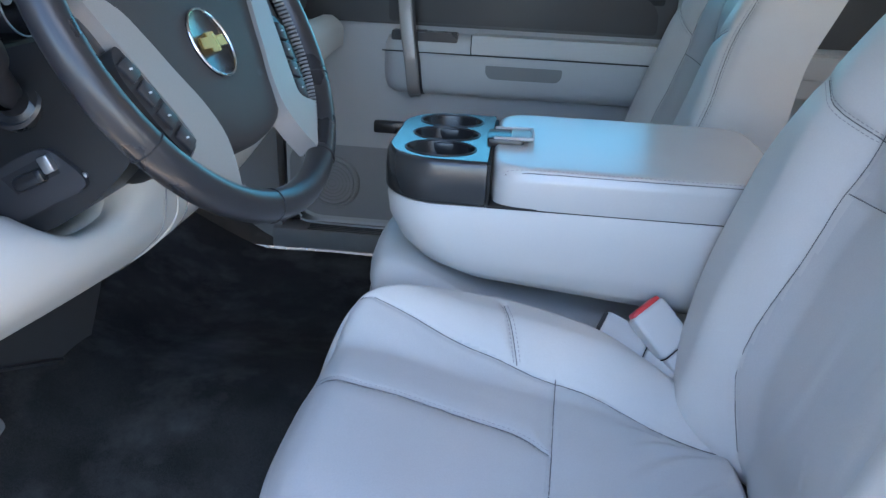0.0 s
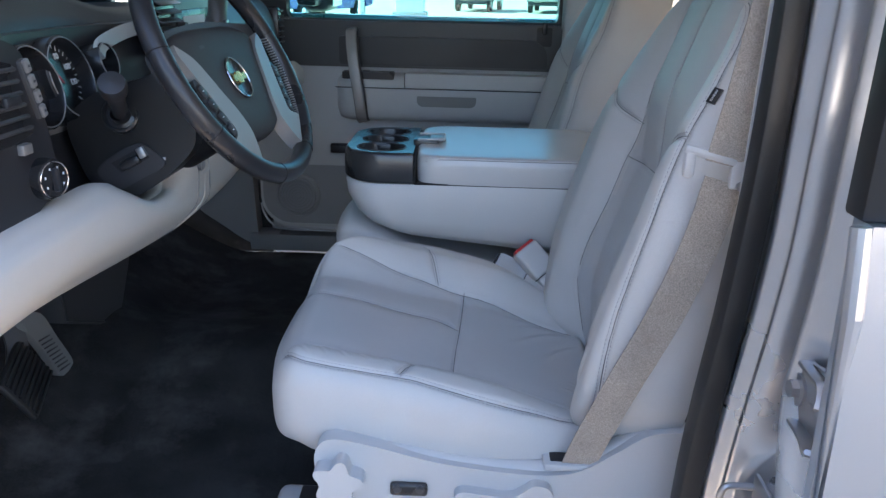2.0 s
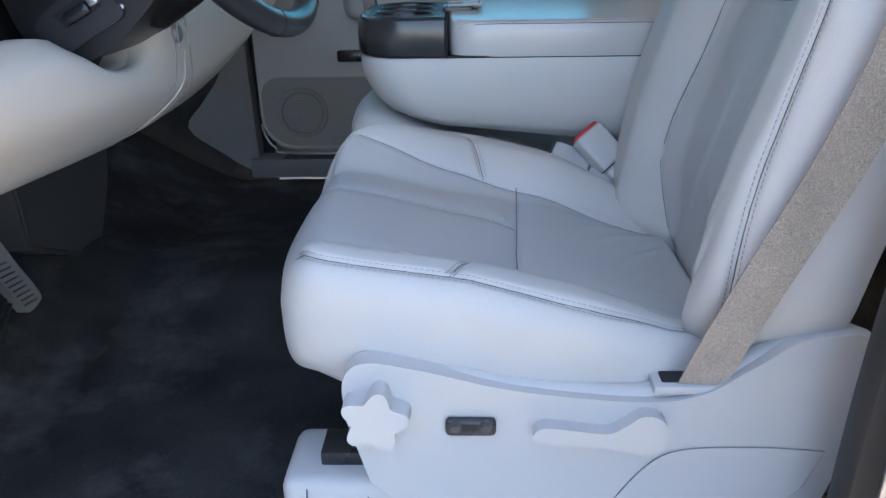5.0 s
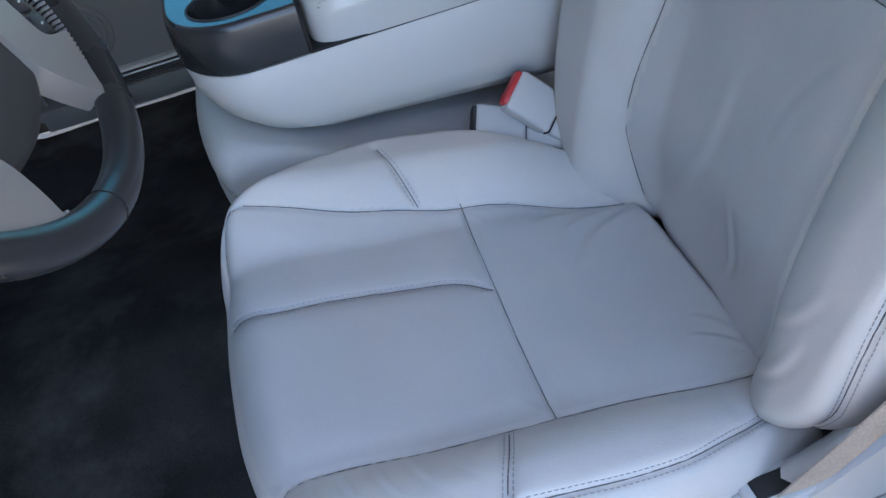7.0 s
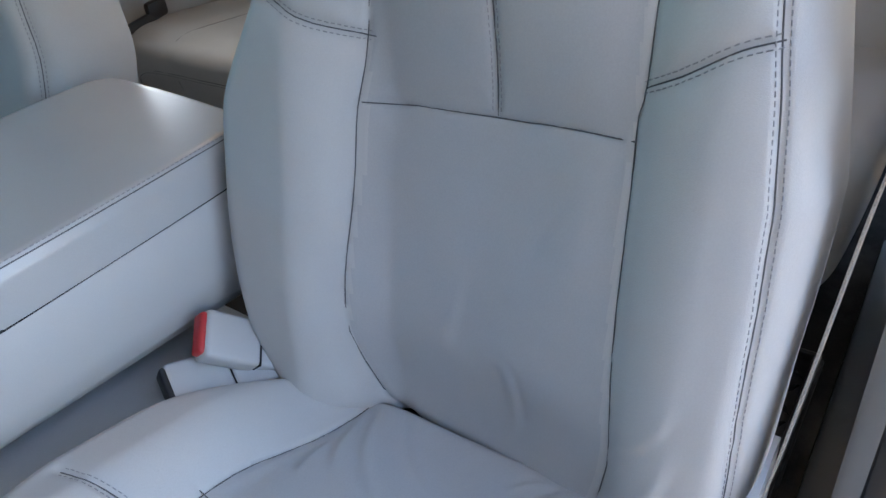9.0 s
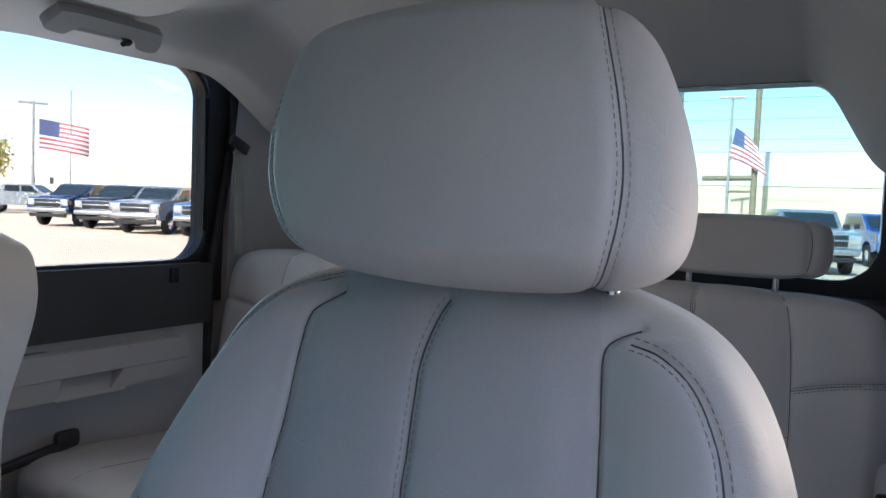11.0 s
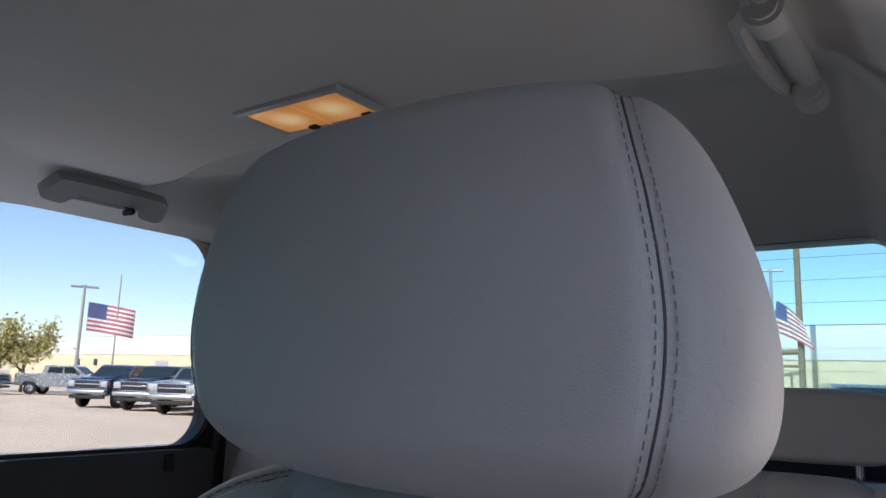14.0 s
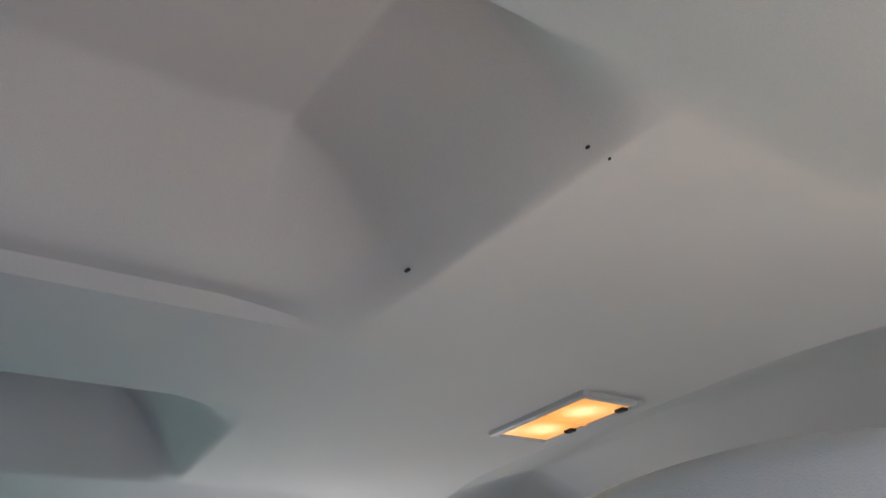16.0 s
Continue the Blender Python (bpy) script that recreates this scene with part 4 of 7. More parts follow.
# padded lid
lid_pad = Pad(46, 0.186, 0.1305, 0.052, 0.014, lambda L: np.stack([0.170 + L[..., 0], 1.0825 + L[..., 1], L[..., 2]], -1),
              lambda p, q: 1.330 + 0.05 * q - 0.10 * q * q, corner=0.08, t1=0.74, t2=0.86, k=0.05, bulge=0.004)
lid_pad.seam([(-0.78, -0.80), (0.0, -0.80), (0.9, -0.80)], 0.0014, 0.0018, 0.0012, 0.008, 1)
lid_pad.sew()
v, fa, _ = lid_pad.shape()
lid = part("lid", (v, fa), LID, console, "padded grey leather lid with a sewn edge", 60)
lid_pad.dress(lid, THREAD)
part("latch_well", box((0.000, 1.075, 1.3265), (0.050, 0.058, 0.018), 0.004), GLOSS_DK, lid)
part("latch_handle", box((0.020, 1.075, 1.3345), (0.026, 0.048, 0.006), 0.0025), TRIM_SILVER, lid, "satin grey lid latch")
part("latch_frame", tube(smooth_line([(-0.016, 1.046, 1.336), (0.030, 1.046, 1.337), (0.036, 1.052, 1.337), (0.036, 1.098, 1.337), (0.030, 1.104, 1.337), (-0.016, 1.104, 1.336)], 4), 0.0022, 8), VINYL, lid)
# Black sheet between tray and lid, standing in for the shade there.
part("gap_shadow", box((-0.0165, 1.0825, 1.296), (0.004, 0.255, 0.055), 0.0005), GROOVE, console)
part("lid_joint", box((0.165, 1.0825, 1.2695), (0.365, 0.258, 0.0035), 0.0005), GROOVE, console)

# the centre seat cushion under it
mid = thing("center_seat_cushion", (0.1, YC, 0.9), "pale grey leather centre seat cushion under the console", "car seat")
mp = Pad(40, 0.255, 0.150, 0.19, 0.05, lambda L: np.stack([0.075 + L[..., 0], 1.082 + L[..., 1], L[..., 2]], -1), lambda p, q: 1.112 - 0.20 * (p + 0.0) + 0.03 * smoothstep(-p, 0.05, 0.2),
         corner=0.22, t1=0.62, t2=0.78, k=0.14, bulge=0.012, taper=0.10)
mp.seam([(-0.80, -0.98), (-0.80, -0.4), (-0.80, 0.0), (-0.80, 0.5)], 0.003, 0.003, 0.003, 0.012, 2)
mp.sew()
v, fa, _ = mp.shape()
cc = part("cushion", (v, fa), LEATHER, mid, "", 60)
mp.dress(cc, THREAD)

# ---- belt buckles ----
def buckle(x, y, z, axis, face, label, red=True):
    """A buckle whose button lies at (x, y, z); axis runs from its base to the button, face is what its broad side looks at."""
    up = Vector(axis).normalized()
    side = (Vector(face) - up * up.dot(Vector(face))).normalized()
    across = up.cross(side)
    base = Vector((x, y, z)) - up * 0.12
    root = thing("seat_belt_buckle", base, label, "buckle", "seat belt buckles")
    m = Matrix(((side.x, across.x, up.x, x), (side.y, across.y, up.y, y), (side.z, across.z, up.z, z), (0, 0, 0, 1)))
    def b(c, size, r, mat, name, lab=""):
        bm = box(c, size, r, seg=3)
        bmesh.ops.transform(bm, matrix=m, verts=bm.verts)
        return part(name, bm, mat, root, lab)
    b((0, 0, -0.032), (0.026, 0.052, 0.064), 0.006, PLASTIC, "housing", "grey plastic housing")
    b((0.0, 0, -0.097), (0.022, 0.047, 0.068), 0.005, PLASTIC, "sleeve")
    b((0.0, 0, -0.0635), (0.0240, 0.0500, 0.0012), 0.0, GROOVE, "joint")
    if red:
        b((0.001, 0, -0.001), (0.018, 0.045, 0.012), 0.004, RED, "release_button", "red release button")
    else:
        b((0.001, 0, -0.001), (0.020, 0.046, 0.010), 0.004, PLASTIC_DK, "slot")
    return root


buckle(0.194, 0.930, 1.158, (-0.66, 0.34, 0.66), (-0.05, -0.60, 0.80), "grey seat belt buckle with red button beside the console")
buckle(0.142, 0.934, 1.122, (-0.80, 0.25, 0.25), (0.0, -0.5, 0.85), "grey lap belt buckle lying half hidden beside the console", False)

# ---- the cab's shell ----
def slab(name, c, size, mat, label, r=0.004):
    return solo(name, box(c, size, r), mat, label, "structure", "structure")


def floor_z(x, y):
    hump = 0.07 * math.exp(-((y - YC) / 0.20) ** 2)
    toe = 0.42 * max(0.0, -(x + 0.62)) ** 1.2 * 1.6
    return 0.812 + hump + toe + 0.004 * noise.noise(Vector((x * 6, y * 6, 0)))


solo("floor", grid_surface(lambda u, v: (-1.05 + 2.6 * u, 0.40 + 1.40 * v, floor_z(-1.05 + 2.6 * u, 0.40 + 1.40 * v)), 70, 50, (0, 0, -0.03)), CARPET, "black carpet over the cab floor", "floor", "structure")
slab("sill_driver", (0.2, 0.335, 0.765), (2.4, 0.13, 0.05), PAINT, "silver painted door sill")
slab("sill_passenger", (0.405, 1.838, 0.842), (1.99, 0.074, 0.052), DUSK_GREY, "dark grey sill plate")
for k in range(5):
    part("rib", box((0.2, 1.810 + 0.011 * k, 0.8685), (1.4, 0.004, 0.003), 0.0012), PLASTIC_MID, bpy.data.objects["sill_passenger"])
slab("firewall", (-1.05, YC, 1.12), (0.04, 1.5, 0.75), CARPET, "black carpeted firewall")
slab("wall_rear", (1.53, YC, 1.14), (0.05, 1.56, 0.82), PLASTIC_DK, "dark trimmed rear cab wall")
slab("wall_passenger", (0.3, 1.945, 1.10), (2.9, 0.05, 0.86), PAINT, "silver painted passenger side body")
solo("kick_panel", prism([tuple(q) for q in smooth_line([(-0.64, 1.36), (-0.645, 1.13), (-0.70, 1.035), (-0.758, 0.955), (-0.67, 0.882), (-0.60, 0.836), (-0.570, 0.838), (-0.572, 0.95), (-0.575, 1.10), (-0.575, 1.36)], 4)],
                         Matrix(((1, 0, 0, 0), (0, 0, -1, 1.875), (0, 1, 0, 0), (0, 0, 0, 1))), 0.055, 0.014, 3), DUSK_GREY, "grey plastic kick panel under the dash", "trim", "structure")
slab("footwell_side", (-0.80, 1.895, 1.08), (0.52, 0.03, 0.60), CARPET, "black carpeted footwell side")
slab("wall_front_driver", (-0.86, 0.36, 1.05), (0.40, 0.08, 0.6), PLASTIC_MID, "dark kick panel beside the pedals", 0.02)

# headliner with its two raised head pockets
def sm(x, a, b):
    t = min(max((x - a) / (b - a), 0.0), 1.0)
    return t * t * (3 - 2 * t)


def liner(x, y):
    d = abs(y - YC)
    edge = 0.452 + 0.07 * sm(x, 0.55, 0.75)
    t = min(max((d - edge) / 0.20, 0.0), 1.3)
    t = 1.2 * t * t / (t + 0.2)
    z = 2.0 - (0.115 if y < YC else 0.045) * t * (1.5 - 0.5 * t)
    rise = min(max((0.392 + 0.06 * (d - 0.12) - x) / 0.112, 0.0), 1.0)
    pocket = min(1.0, 1.12 * rise * rise / (rise + 0.12)) * (1.35 - 0.35 * rise) * (0.12 * sm(d, 0.098, 0.112) + 0.88 * sm(d, 0.125, 0.225)) * (1 - sm(d, 0.40, 0.47))
    z += 0.112 * pocket
    xc = 0.797 + 0.046 * sm(d, 0.15, 0.46) ** 2
    if x > xc:
        z += 0.090 * min(1.0, (x - xc) / 0.27) ** 0.8 * (1 - sm(d, 0.50, 0.62)) - 0.160 * sm(x, 1.10, 1.46)
    if x < -0.1:
        z -= 0.10 * ((-0.1 - x) / 0.4) ** 2
    return z


def liner_point(u, v):
    """The rows of the sheet follow the pocket's rear edge and the crease."""
    y = 0.40 + 1.36 * v
    d = abs(y - YC)
    xp, xc = 0.392 + 0.06 * (d - 0.12), 0.797 + 0.046 * sm(d, 0.15, 0.46) ** 2
    x = float(np.interp(u, (0.0, 0.2, 0.42, 0.6, 0.7, 0.8, 1.0), (-0.50, xp - 0.16, xp + 0.012, xp + 0.20, xc, xc + 0.09, 1.50)))
    return (x, y, liner(x, y))


solo("ceiling", grid_surface(liner_point, 300, 260, (0, 0, 0.03)), HEADLINER, "grey cloth headliner with two moulded head pockets", "ceiling", "structure", smooth=25)
slab("roof", (0.45, YC, 2.165), (2.1, 1.6, 0.03), PAINT, "silver painted roof")
for x, y, r in ((0.384, 0.864, 0.0026), (0.3973, 0.681, 0.0015), (0.4083, 0.676, 0.0010)):
    solo("headliner_mark", box((x, y, liner(x, y) - 0.0005), (r * 1.2, r * 2.2, 0.002), 0.0008), GROOVE, "small dark mark on the headliner", "mark", "structure")

# frames with rounded corners round the windows
def window_ring(x0, x1, z0, z1, r, y, depth, m_l, m_r, m_b, m_t, n=8):
    ins, out = [], []
    X0, X1, Z0, Z1 = x0 - m_l, x1 + m_r, z0 - m_b, z1 + m_t
    for cx, cz, ox, oz, a0 in ((x1 - r, z1 - r, X1, Z1, 0), (x0 + r, z1 - r, X0, Z1, 90), (x0 + r, z0 + r, X0, Z0, 180), (x1 - r, z0 + r, X1, Z0, 270)):
        for k in range(n + 1):
            a = radians(a0 + 90 * k / n)
            ins.append((cx + r * math.cos(a), cz + r * math.sin(a)))
            t = k / n
            if a0 in (0, 180):
                ax, az = (ox, cz + (oz - cz) * min(1, 2 * t)) if t < 0.5 else (ox + (cx - ox) * min(1, 2 * t - 1), oz)
            else:
                ax, az = (cx + (ox - cx) * min(1, 2 * t), oz) if t < 0.5 else (ox, oz + (cz - oz) * min(1, 2 * t - 1))
            out.append((ax, az))
    m = len(ins)
    verts = [(x, y, z) for x, z in ins] + [(x, y, z) for x, z in out] + [(x, y + depth, z) for x, z in ins] + [(x, y + depth, z) for x, z in out]
    faces = []
    for k in range(m):
        j = (k + 1) % m
        faces += [(k, j, m + j, m + k), (2 * m + k, 3 * m + k, 3 * m + j, 2 * m + j), (k, 2 * m + k, 2 * m + j, j), (m + k, m + j, 3 * m + j, 3 * m + k)]
    return verts, faces


def pane(name, c, size, mat, label, m=None):
    ob = solo(name, box(c, size, 0, m), mat, label, "window", "structure", smooth=0)
    ob.visible_shadow = False
    return ob


solo("window_frame_front", window_ring(-0.46, 0.335, 1.512, 1.93, 0.03, 1.875, 0.05, 0.10, 0.05, 0.10, 0.05), PLASTIC_DK, "dark frame of the front passenger window", "window frame", "structure")
solo("window_frame_rear", window_ring(0.455, 1.232, 1.530, 1.998, 0.075, 1.875, 0.05, 0.05, 0.085, 0.10, 0.03), PLASTIC_DK, "dark frame of the rear passenger window", "window frame", "structure")
solo("window_seal", tube([(v[0], 1.872, v[2]) for v in window_ring(0.455, 1.232, 1.530, 1.998, 0.075, 1.875, 0.05, 0.05, 0.085, 0.10, 0.03)[0][:36]], 0.007, 8, True), RUBBER, "black rubber seal of the rear side window", "seal", "structure")
pane("window_1", (-0.06, 1.905, 1.73), (0.82, 0.004, 0.46), GLASS_SIDE, "front passenger window, green-tinted to colour the reflection on the lid")
pane("window_2", (0.845, 1.905, 1.765), (0.80, 0.004, 0.50), GLASS_GREY, "lightly tinted rear passenger window")
pane("windscreen", (-0.66, YC, 1.76), (0.006, 1.42, 0.78), GLASS_WS, "sloping windscreen, tinted dark to hold back light", pose(0, 0, 0, 0, 53, 0)).visible_shadow = True
solo("rail_passenger", tube([(-0.45, 1.80, 1.99), (0.4, 1.81, 2.045), (1.0, 1.81, 2.045), (1.25, 1.80, 2.02), (1.48, 1.76, 1.97)], 0.05, 14), HEADLINER, "grey cloth roof rail trim", "trim", "structure")
solo("rail_driver", tube([(-0.45, 0.36, 1.99), (0.4, 0.345, 2.005), (1.0, 0.345, 1.995), (1.25, 0.36, 1.97), (1.48, 0.40, 1.92)], 0.055, 14), HEADLINER, "grey cloth roof rail trim over the driver door", "trim", "structure")
slab("pillar_b_passenger", (0.395, 1.865, 1.45), (0.10, 0.08, 1.05), PLASTIC, "grey plastic centre pillar trim", 0.02)
solo("pillar_c_passenger", grid_surface(lambda u, v: (1.31 + 0.20 * u - 0.02 * math.sin(math.pi * v), 1.855 - 0.10 * u * u, 0.95 + 1.03 * v), 6, 10, (0.0, 0.05, 0)), PLASTIC, "grey plastic rear pillar trim", "trim", "structure")
solo("pillar_c_driver", grid_surface(lambda u, v: (1.10 + 0.38 * u + 0.03 * math.sin(math.pi * v), 0.325 + 0.065 * u * u + 0.025 * v, 0.95 + 1.03 * v), 6, 10, (0.0, -0.05, 0)), PLASTIC, "grey plastic rear pillar trim", "trim", "structure")

# rear window with its heating wires
RG = thing("rear_window", (1.47, YC, 1.75), "tinted rear window with thin heating wires", "window", kind="structure")
ring_v, ring_f = window_ring(0.455, 1.705, 1.585, 1.93, 0.07, 0, 0.0, 0.16, 0.16, 0.10, 0.06)
part("window_frame", ([(1.475 - 0.10 * (v[2] - 1.585) + (0.02 if i >= 72 else 0), v[0], v[2]) for i, v in enumerate(ring_v)], ring_f), PLASTIC_DK, RG)
rp = part("pane", box((1.466, YC, 1.757), (0.004, 1.27, 0.365), 0, pose(0, 0, 0, 0, -5.7, 0)), GLASS_BLUE, RG, "", 0)
rp.visible_shadow = False
for k in range(9):
    z = 1.615 + 0.036 * k
    part("heating_wire", box((1.4685 - 0.10 * (z - 1.585), YC, z), (0.0005, 1.22, 0.0005), 0), PRINT_DK, RG, "", 0)
slab("parcel_shelf", (1.43, YC, 1.545), (0.12, 1.44, 0.03), PLASTIC_DK, "dark ledge under the rear window", 0.008)

# ---- dome lamp and grab handles ----
lamp = thing("dome_lamp", (0.725, 1.08, 2.0), "lit amber dome lamp in a grey bezel on the headliner", "lamp")
part("bezel", join(box((0.683, 1.08, 2.001), (0.012, 0.172, 0.014), 0.004), box((0.767, 1.08, 2.001), (0.012, 0.172, 0.014), 0.004), box((0.725, 1.0, 2.001), (0.074, 0.012, 0.014), 0.004), box((0.725, 1.16, 2.001), (0.074, 0.012, 0.014), 0.004)), PLASTIC, lamp)
part("lens", box((0.725, 1.08, 2.001), (0.074, 0.150, 0.010), 0.003), LENS, lamp, "glowing amber lens")
part("lens_rib", box((0.725, 1.08, 1.9958), (0.070, 0.005, 0.003), 0.001), LENS, lamp)
part("switch", box((0.757, 1.105, 1.9955), (0.010, 0.014, 0.006), 0.002), GLOSS_DK, lamp)
part("switch", box((0.757, 1.018, 1.9955), (0.010, 0.014, 0.006), 0.002), GLOSS_DK, lamp)
dl = bpy.data.lights.new("dome_light", "AREA")
dl.energy, dl.color, dl.shape, dl.size, dl.size_y = 0.12, (1.0, 0.6, 0.25), "RECTANGLE", 0.06, 0.13
new("dome_light", dl).matrix_basis = Matrix.Translation((0.725, 1.08, 1.991))


HANDLE = material("dull_grey_handle_plastic", (0.34, 0.335, 0.325), 0.55, vary=0.05, scale=6, grain=0.03, grain_scale=1300, bump=0.12)


def grab_handle(x0, x1, y, z, s, label, g=1):
    """A folding handle on the roof rail; s: the side towards the cab's middle."""
    root = thing("grab_handle", (x0, y, z), label, "handle", "grab handles")
    tilt = pose(0, 0, 0, 38 * s, 0, 0)
    def put(bm):
        bmesh.ops.transform(bm, matrix=Matrix.Translation((0, y, z)) @ tilt, verts=bm.verts)
        return bm
    xm, l = (x0 + x1) / 2, x1 - x0
    if g > 0:
        # a flat shell whose lower edge steps up over the fingers, and a coat hook
        shell = [tuple(q) for q in smooth_line([(x0 + 0.002, -0.020), (x0 + 0.034, -0.026), (x0 + 0.042, -0.022), (x0 + 0.056, -0.006), (x0 + 0.066, -0.003), (xm, -0.004), (x1 - 0.066, -0.004), (x1 - 0.054, -0.010), (x1 - 0.044, -0.022), (x1 - 0.014, -0.026), (x1 - 0.002, -0.016), (x1 - 0.010, 0.014), (x1 - 0.030, 0.022), (x0 + 0.034, 0.024), (x0 + 0.012, 0.012)], 4, True)]
        lay = Matrix(((1, 0, 0, 0), (0, s, 0, 0), (0, 0, -1, 0.016), (0, 0, 0, 1)))
        part("shell", put(prism(shell, lay, 0.022, 0.005, 3)), HANDLE, root, "grey plastic shell of the grip")
        # Flat plate in darker grey draws the shade behind the grip.
        part("recess", put(box((xm, -0.012 * s, 0.012), (l - 0.06, 0.026, 0.006), 0.002)), MID_GREY, root, "darker plate painted as the shade behind the grip")
        part("coat_hook", put(join(cyl((x1 - 0.066, -0.012 * s, 0.010), (x1 - 0.066, -0.012 * s, -0.010), 0.0085, 0.007, 16, 0.002), cyl((x1 - 0.066, -0.012 * s, -0.006), (x1 - 0.080, -0.014 * s, -0.012), 0.005, 0.005, 12, 0.001))), GLOSS_DK, root, "dark coat hook")
        return root
    part("bezel", put(box((xm, 0, 0.011), (l, 0.032, 0.020), 0.009, seg=4)), HANDLE, root)
    for x in (x0 + 0.030, x1 - 0.030):
        part("mount", put(cyl((x - 0.018, -0.012 * s, 0.002), (x + 0.018, -0.012 * s, 0.002), 0.0150, n=18, bevel=0.004)), HANDLE, root)
        part("mount_bore", put(cyl((x + 0.0182, -0.012 * s, 0.002), (x + 0.0187, -0.012 * s, 0.002), 0.0085, n=18)), GROOVE, root)
    bar = smooth_line([(x0 + 0.014, -0.006 * s, 0.002), (x0 + 0.032, 0.003 * s, -0.005), (x0 + 0.055, 0.014 * s, -0.007), (xm, 0.018 * s, -0.008), (x1 - 0.055, 0.014 * s, -0.007), (x1 - 0.032, 0.003 * s, -0.005), (x1 - 0.014, -0.006 * s, 0.002)], 6)
    gv, gf = tube(bar, 1, 16, flat=(0.013, 0.010), up=(0, 0, 1))
    gm = Matrix.Translation((0, y, z)) @ tilt
    part("grip", ([tuple(gm @ Vector(v)) for v in gv], gf), HANDLE, root, "grey plastic grip")
    return root


grab_handle(0.690, 0.910, 1.622, 1.972, -1, "grey plastic grab handle folded against the passenger roof rail")
grab_handle(0.652, 0.895, 0.572, 1.970, 1, "grey plastic grab handle folded against the driver roof rail", -1)
AIRBAG_TURN = 180
solo("airbag_lettering", text_mesh("AIRBAG", 0.0105, Matrix.Translation((0.437, 0.502, liner(0.437, 0.502) - 0.0025)) @ pose(0, 0, 0, 180 + 30, 0, 0) @ pose(0, 0, 0, 0, 0, AIRBAG_TURN)), THREAD, "dark airbag lettering moulded on the roof rail trim", "lettering", "structure", smooth=0)
def pillar_b(u, v):
    k = max(0.0, v - 0.6) / 0.4
    return (0.362 - 0.035 * k + (0.105 + 0.06 * k) * u, 0.345 + 0.02 * math.sin(math.pi * u) * (1 - k) + 0.142 * (max(0.0, v - 0.62) / 0.38) ** 1.4, 1.30 + 0.608 * v)


pillar_ob = solo("pillar_b_upper", grid_surface(pillar_b, 12, 30, (0, -0.003, 0)), PLASTIC, "grey plastic centre pillar trim beside the driver seat", "trim", "structure")
part("belt_anchor_cover", tube([Vector(pillar_b(0.56 + 0.17 * math.cos(2 * math.pi * k / 40), 0.957 + 0.026 * math.sin(2 * math.pi * k / 40))) + Vector((0, 0.0006, -0.0006)) for k in range(40)], 0.0006, 6, True), PLASTIC_MID, pillar_ob, "oval joint of the belt anchor cover")
solo("pillar_b_lower", grid_surface(lambda u, v: (0.362 + 0.105 * u, 0.345 + 0.02 * math.sin(math.pi * u), 0.80 + 0.50 * v), 8, 8, (0, -0.003, 0)), PLASTIC, "grey plastic lower centre pillar trim", "trim", "structure")

# ---- the driver's belt ----
belt = thing("seat_belt", (0.21, 0.43, 1.03), "tan-grey woven seat belt running up the centre pillar", "seat belt")
def strap(pts, w, t, sides):
    verts, faces = [], []
    P = smooth_line(pts, 8)
    S = smooth_line(sides, 8)
    for p, sd in zip(P, S):
        sd = sd / np.linalg.norm(sd)
        d = np.array([0.0, -1.0, 0.0]) * t
        verts += [p - sd * w / 2, p + sd * w / 2, p + sd * w / 2 + d, p - sd * w / 2 + d]
    for i in range(len(P) - 1):
        for k in range(4):
            faces.append((4 * i + k, 4 * i + (k + 1) % 4, 4 * i + 4 + (k + 1) % 4, 4 * i + 4 + k))
    return verts, faces
part("webbing", strap([(0.236, 0.427, 1.02), (0.250, 0.418, 1.075), (0.280, 0.406, 1.165), (0.318, 0.398, 1.265), (0.346, 0.391, 1.360), (0.358, 0.383, 1.434)], 0.044, 0.0016, [(0.9, 0, -0.30)] * 3 + [(0.9, 0, -0.33)] * 2 + [(0.92, 0, -0.25)]), WEB, belt, "", 0)
part("webbing", strap([(0.358, 0.380, 1.452), (0.372, 0.375, 1.55), (0.388, 0.372, 1.70), (0.40, 0.385, 1.86)], 0.049, 0.0016, [(0.95, 0, -0.2)] * 4), WEB, belt, "", 0)
part("belt_guide", join(box((0.340, 0.383, 1.462), (0.060, 0.012, 0.010), 0.004, pose(0, 0, 0, 0, 14, 0)), box((0.318, 0.383, 1.452), (0.012, 0.012, 0.030), 0.004), box((0.372, 0.383, 1.442), (0.020, 0.012, 0.034), 0.005)), PLASTIC, belt, "grey plastic belt guide")
part("guide_screw", cyl((0.374, 0.378, 1.430), (0.374, 0.374, 1.430), 0.005, n=14), STEEL, belt)
rb = thing("rear_seat_belt", (1.25, 1.78, 1.60), "grey rear seat belt hanging from a black guide", "seat belt")
part("webbing", strap([(1.27, 1.795, 1.55), (1.27, 1.80, 1.70), (1.265, 1.80, 1.80)], 0.045, 0.002, [(0.9, 0.35, 0)] * 3), WEB, rb, "", 0)
part("belt_guide", box((1.262, 1.79, 1.815), (0.06, 0.012, 0.028), 0.006, pose(0, 0, 0, 0, 25, 0)), PLASTIC_DK, rb, "black belt guide")

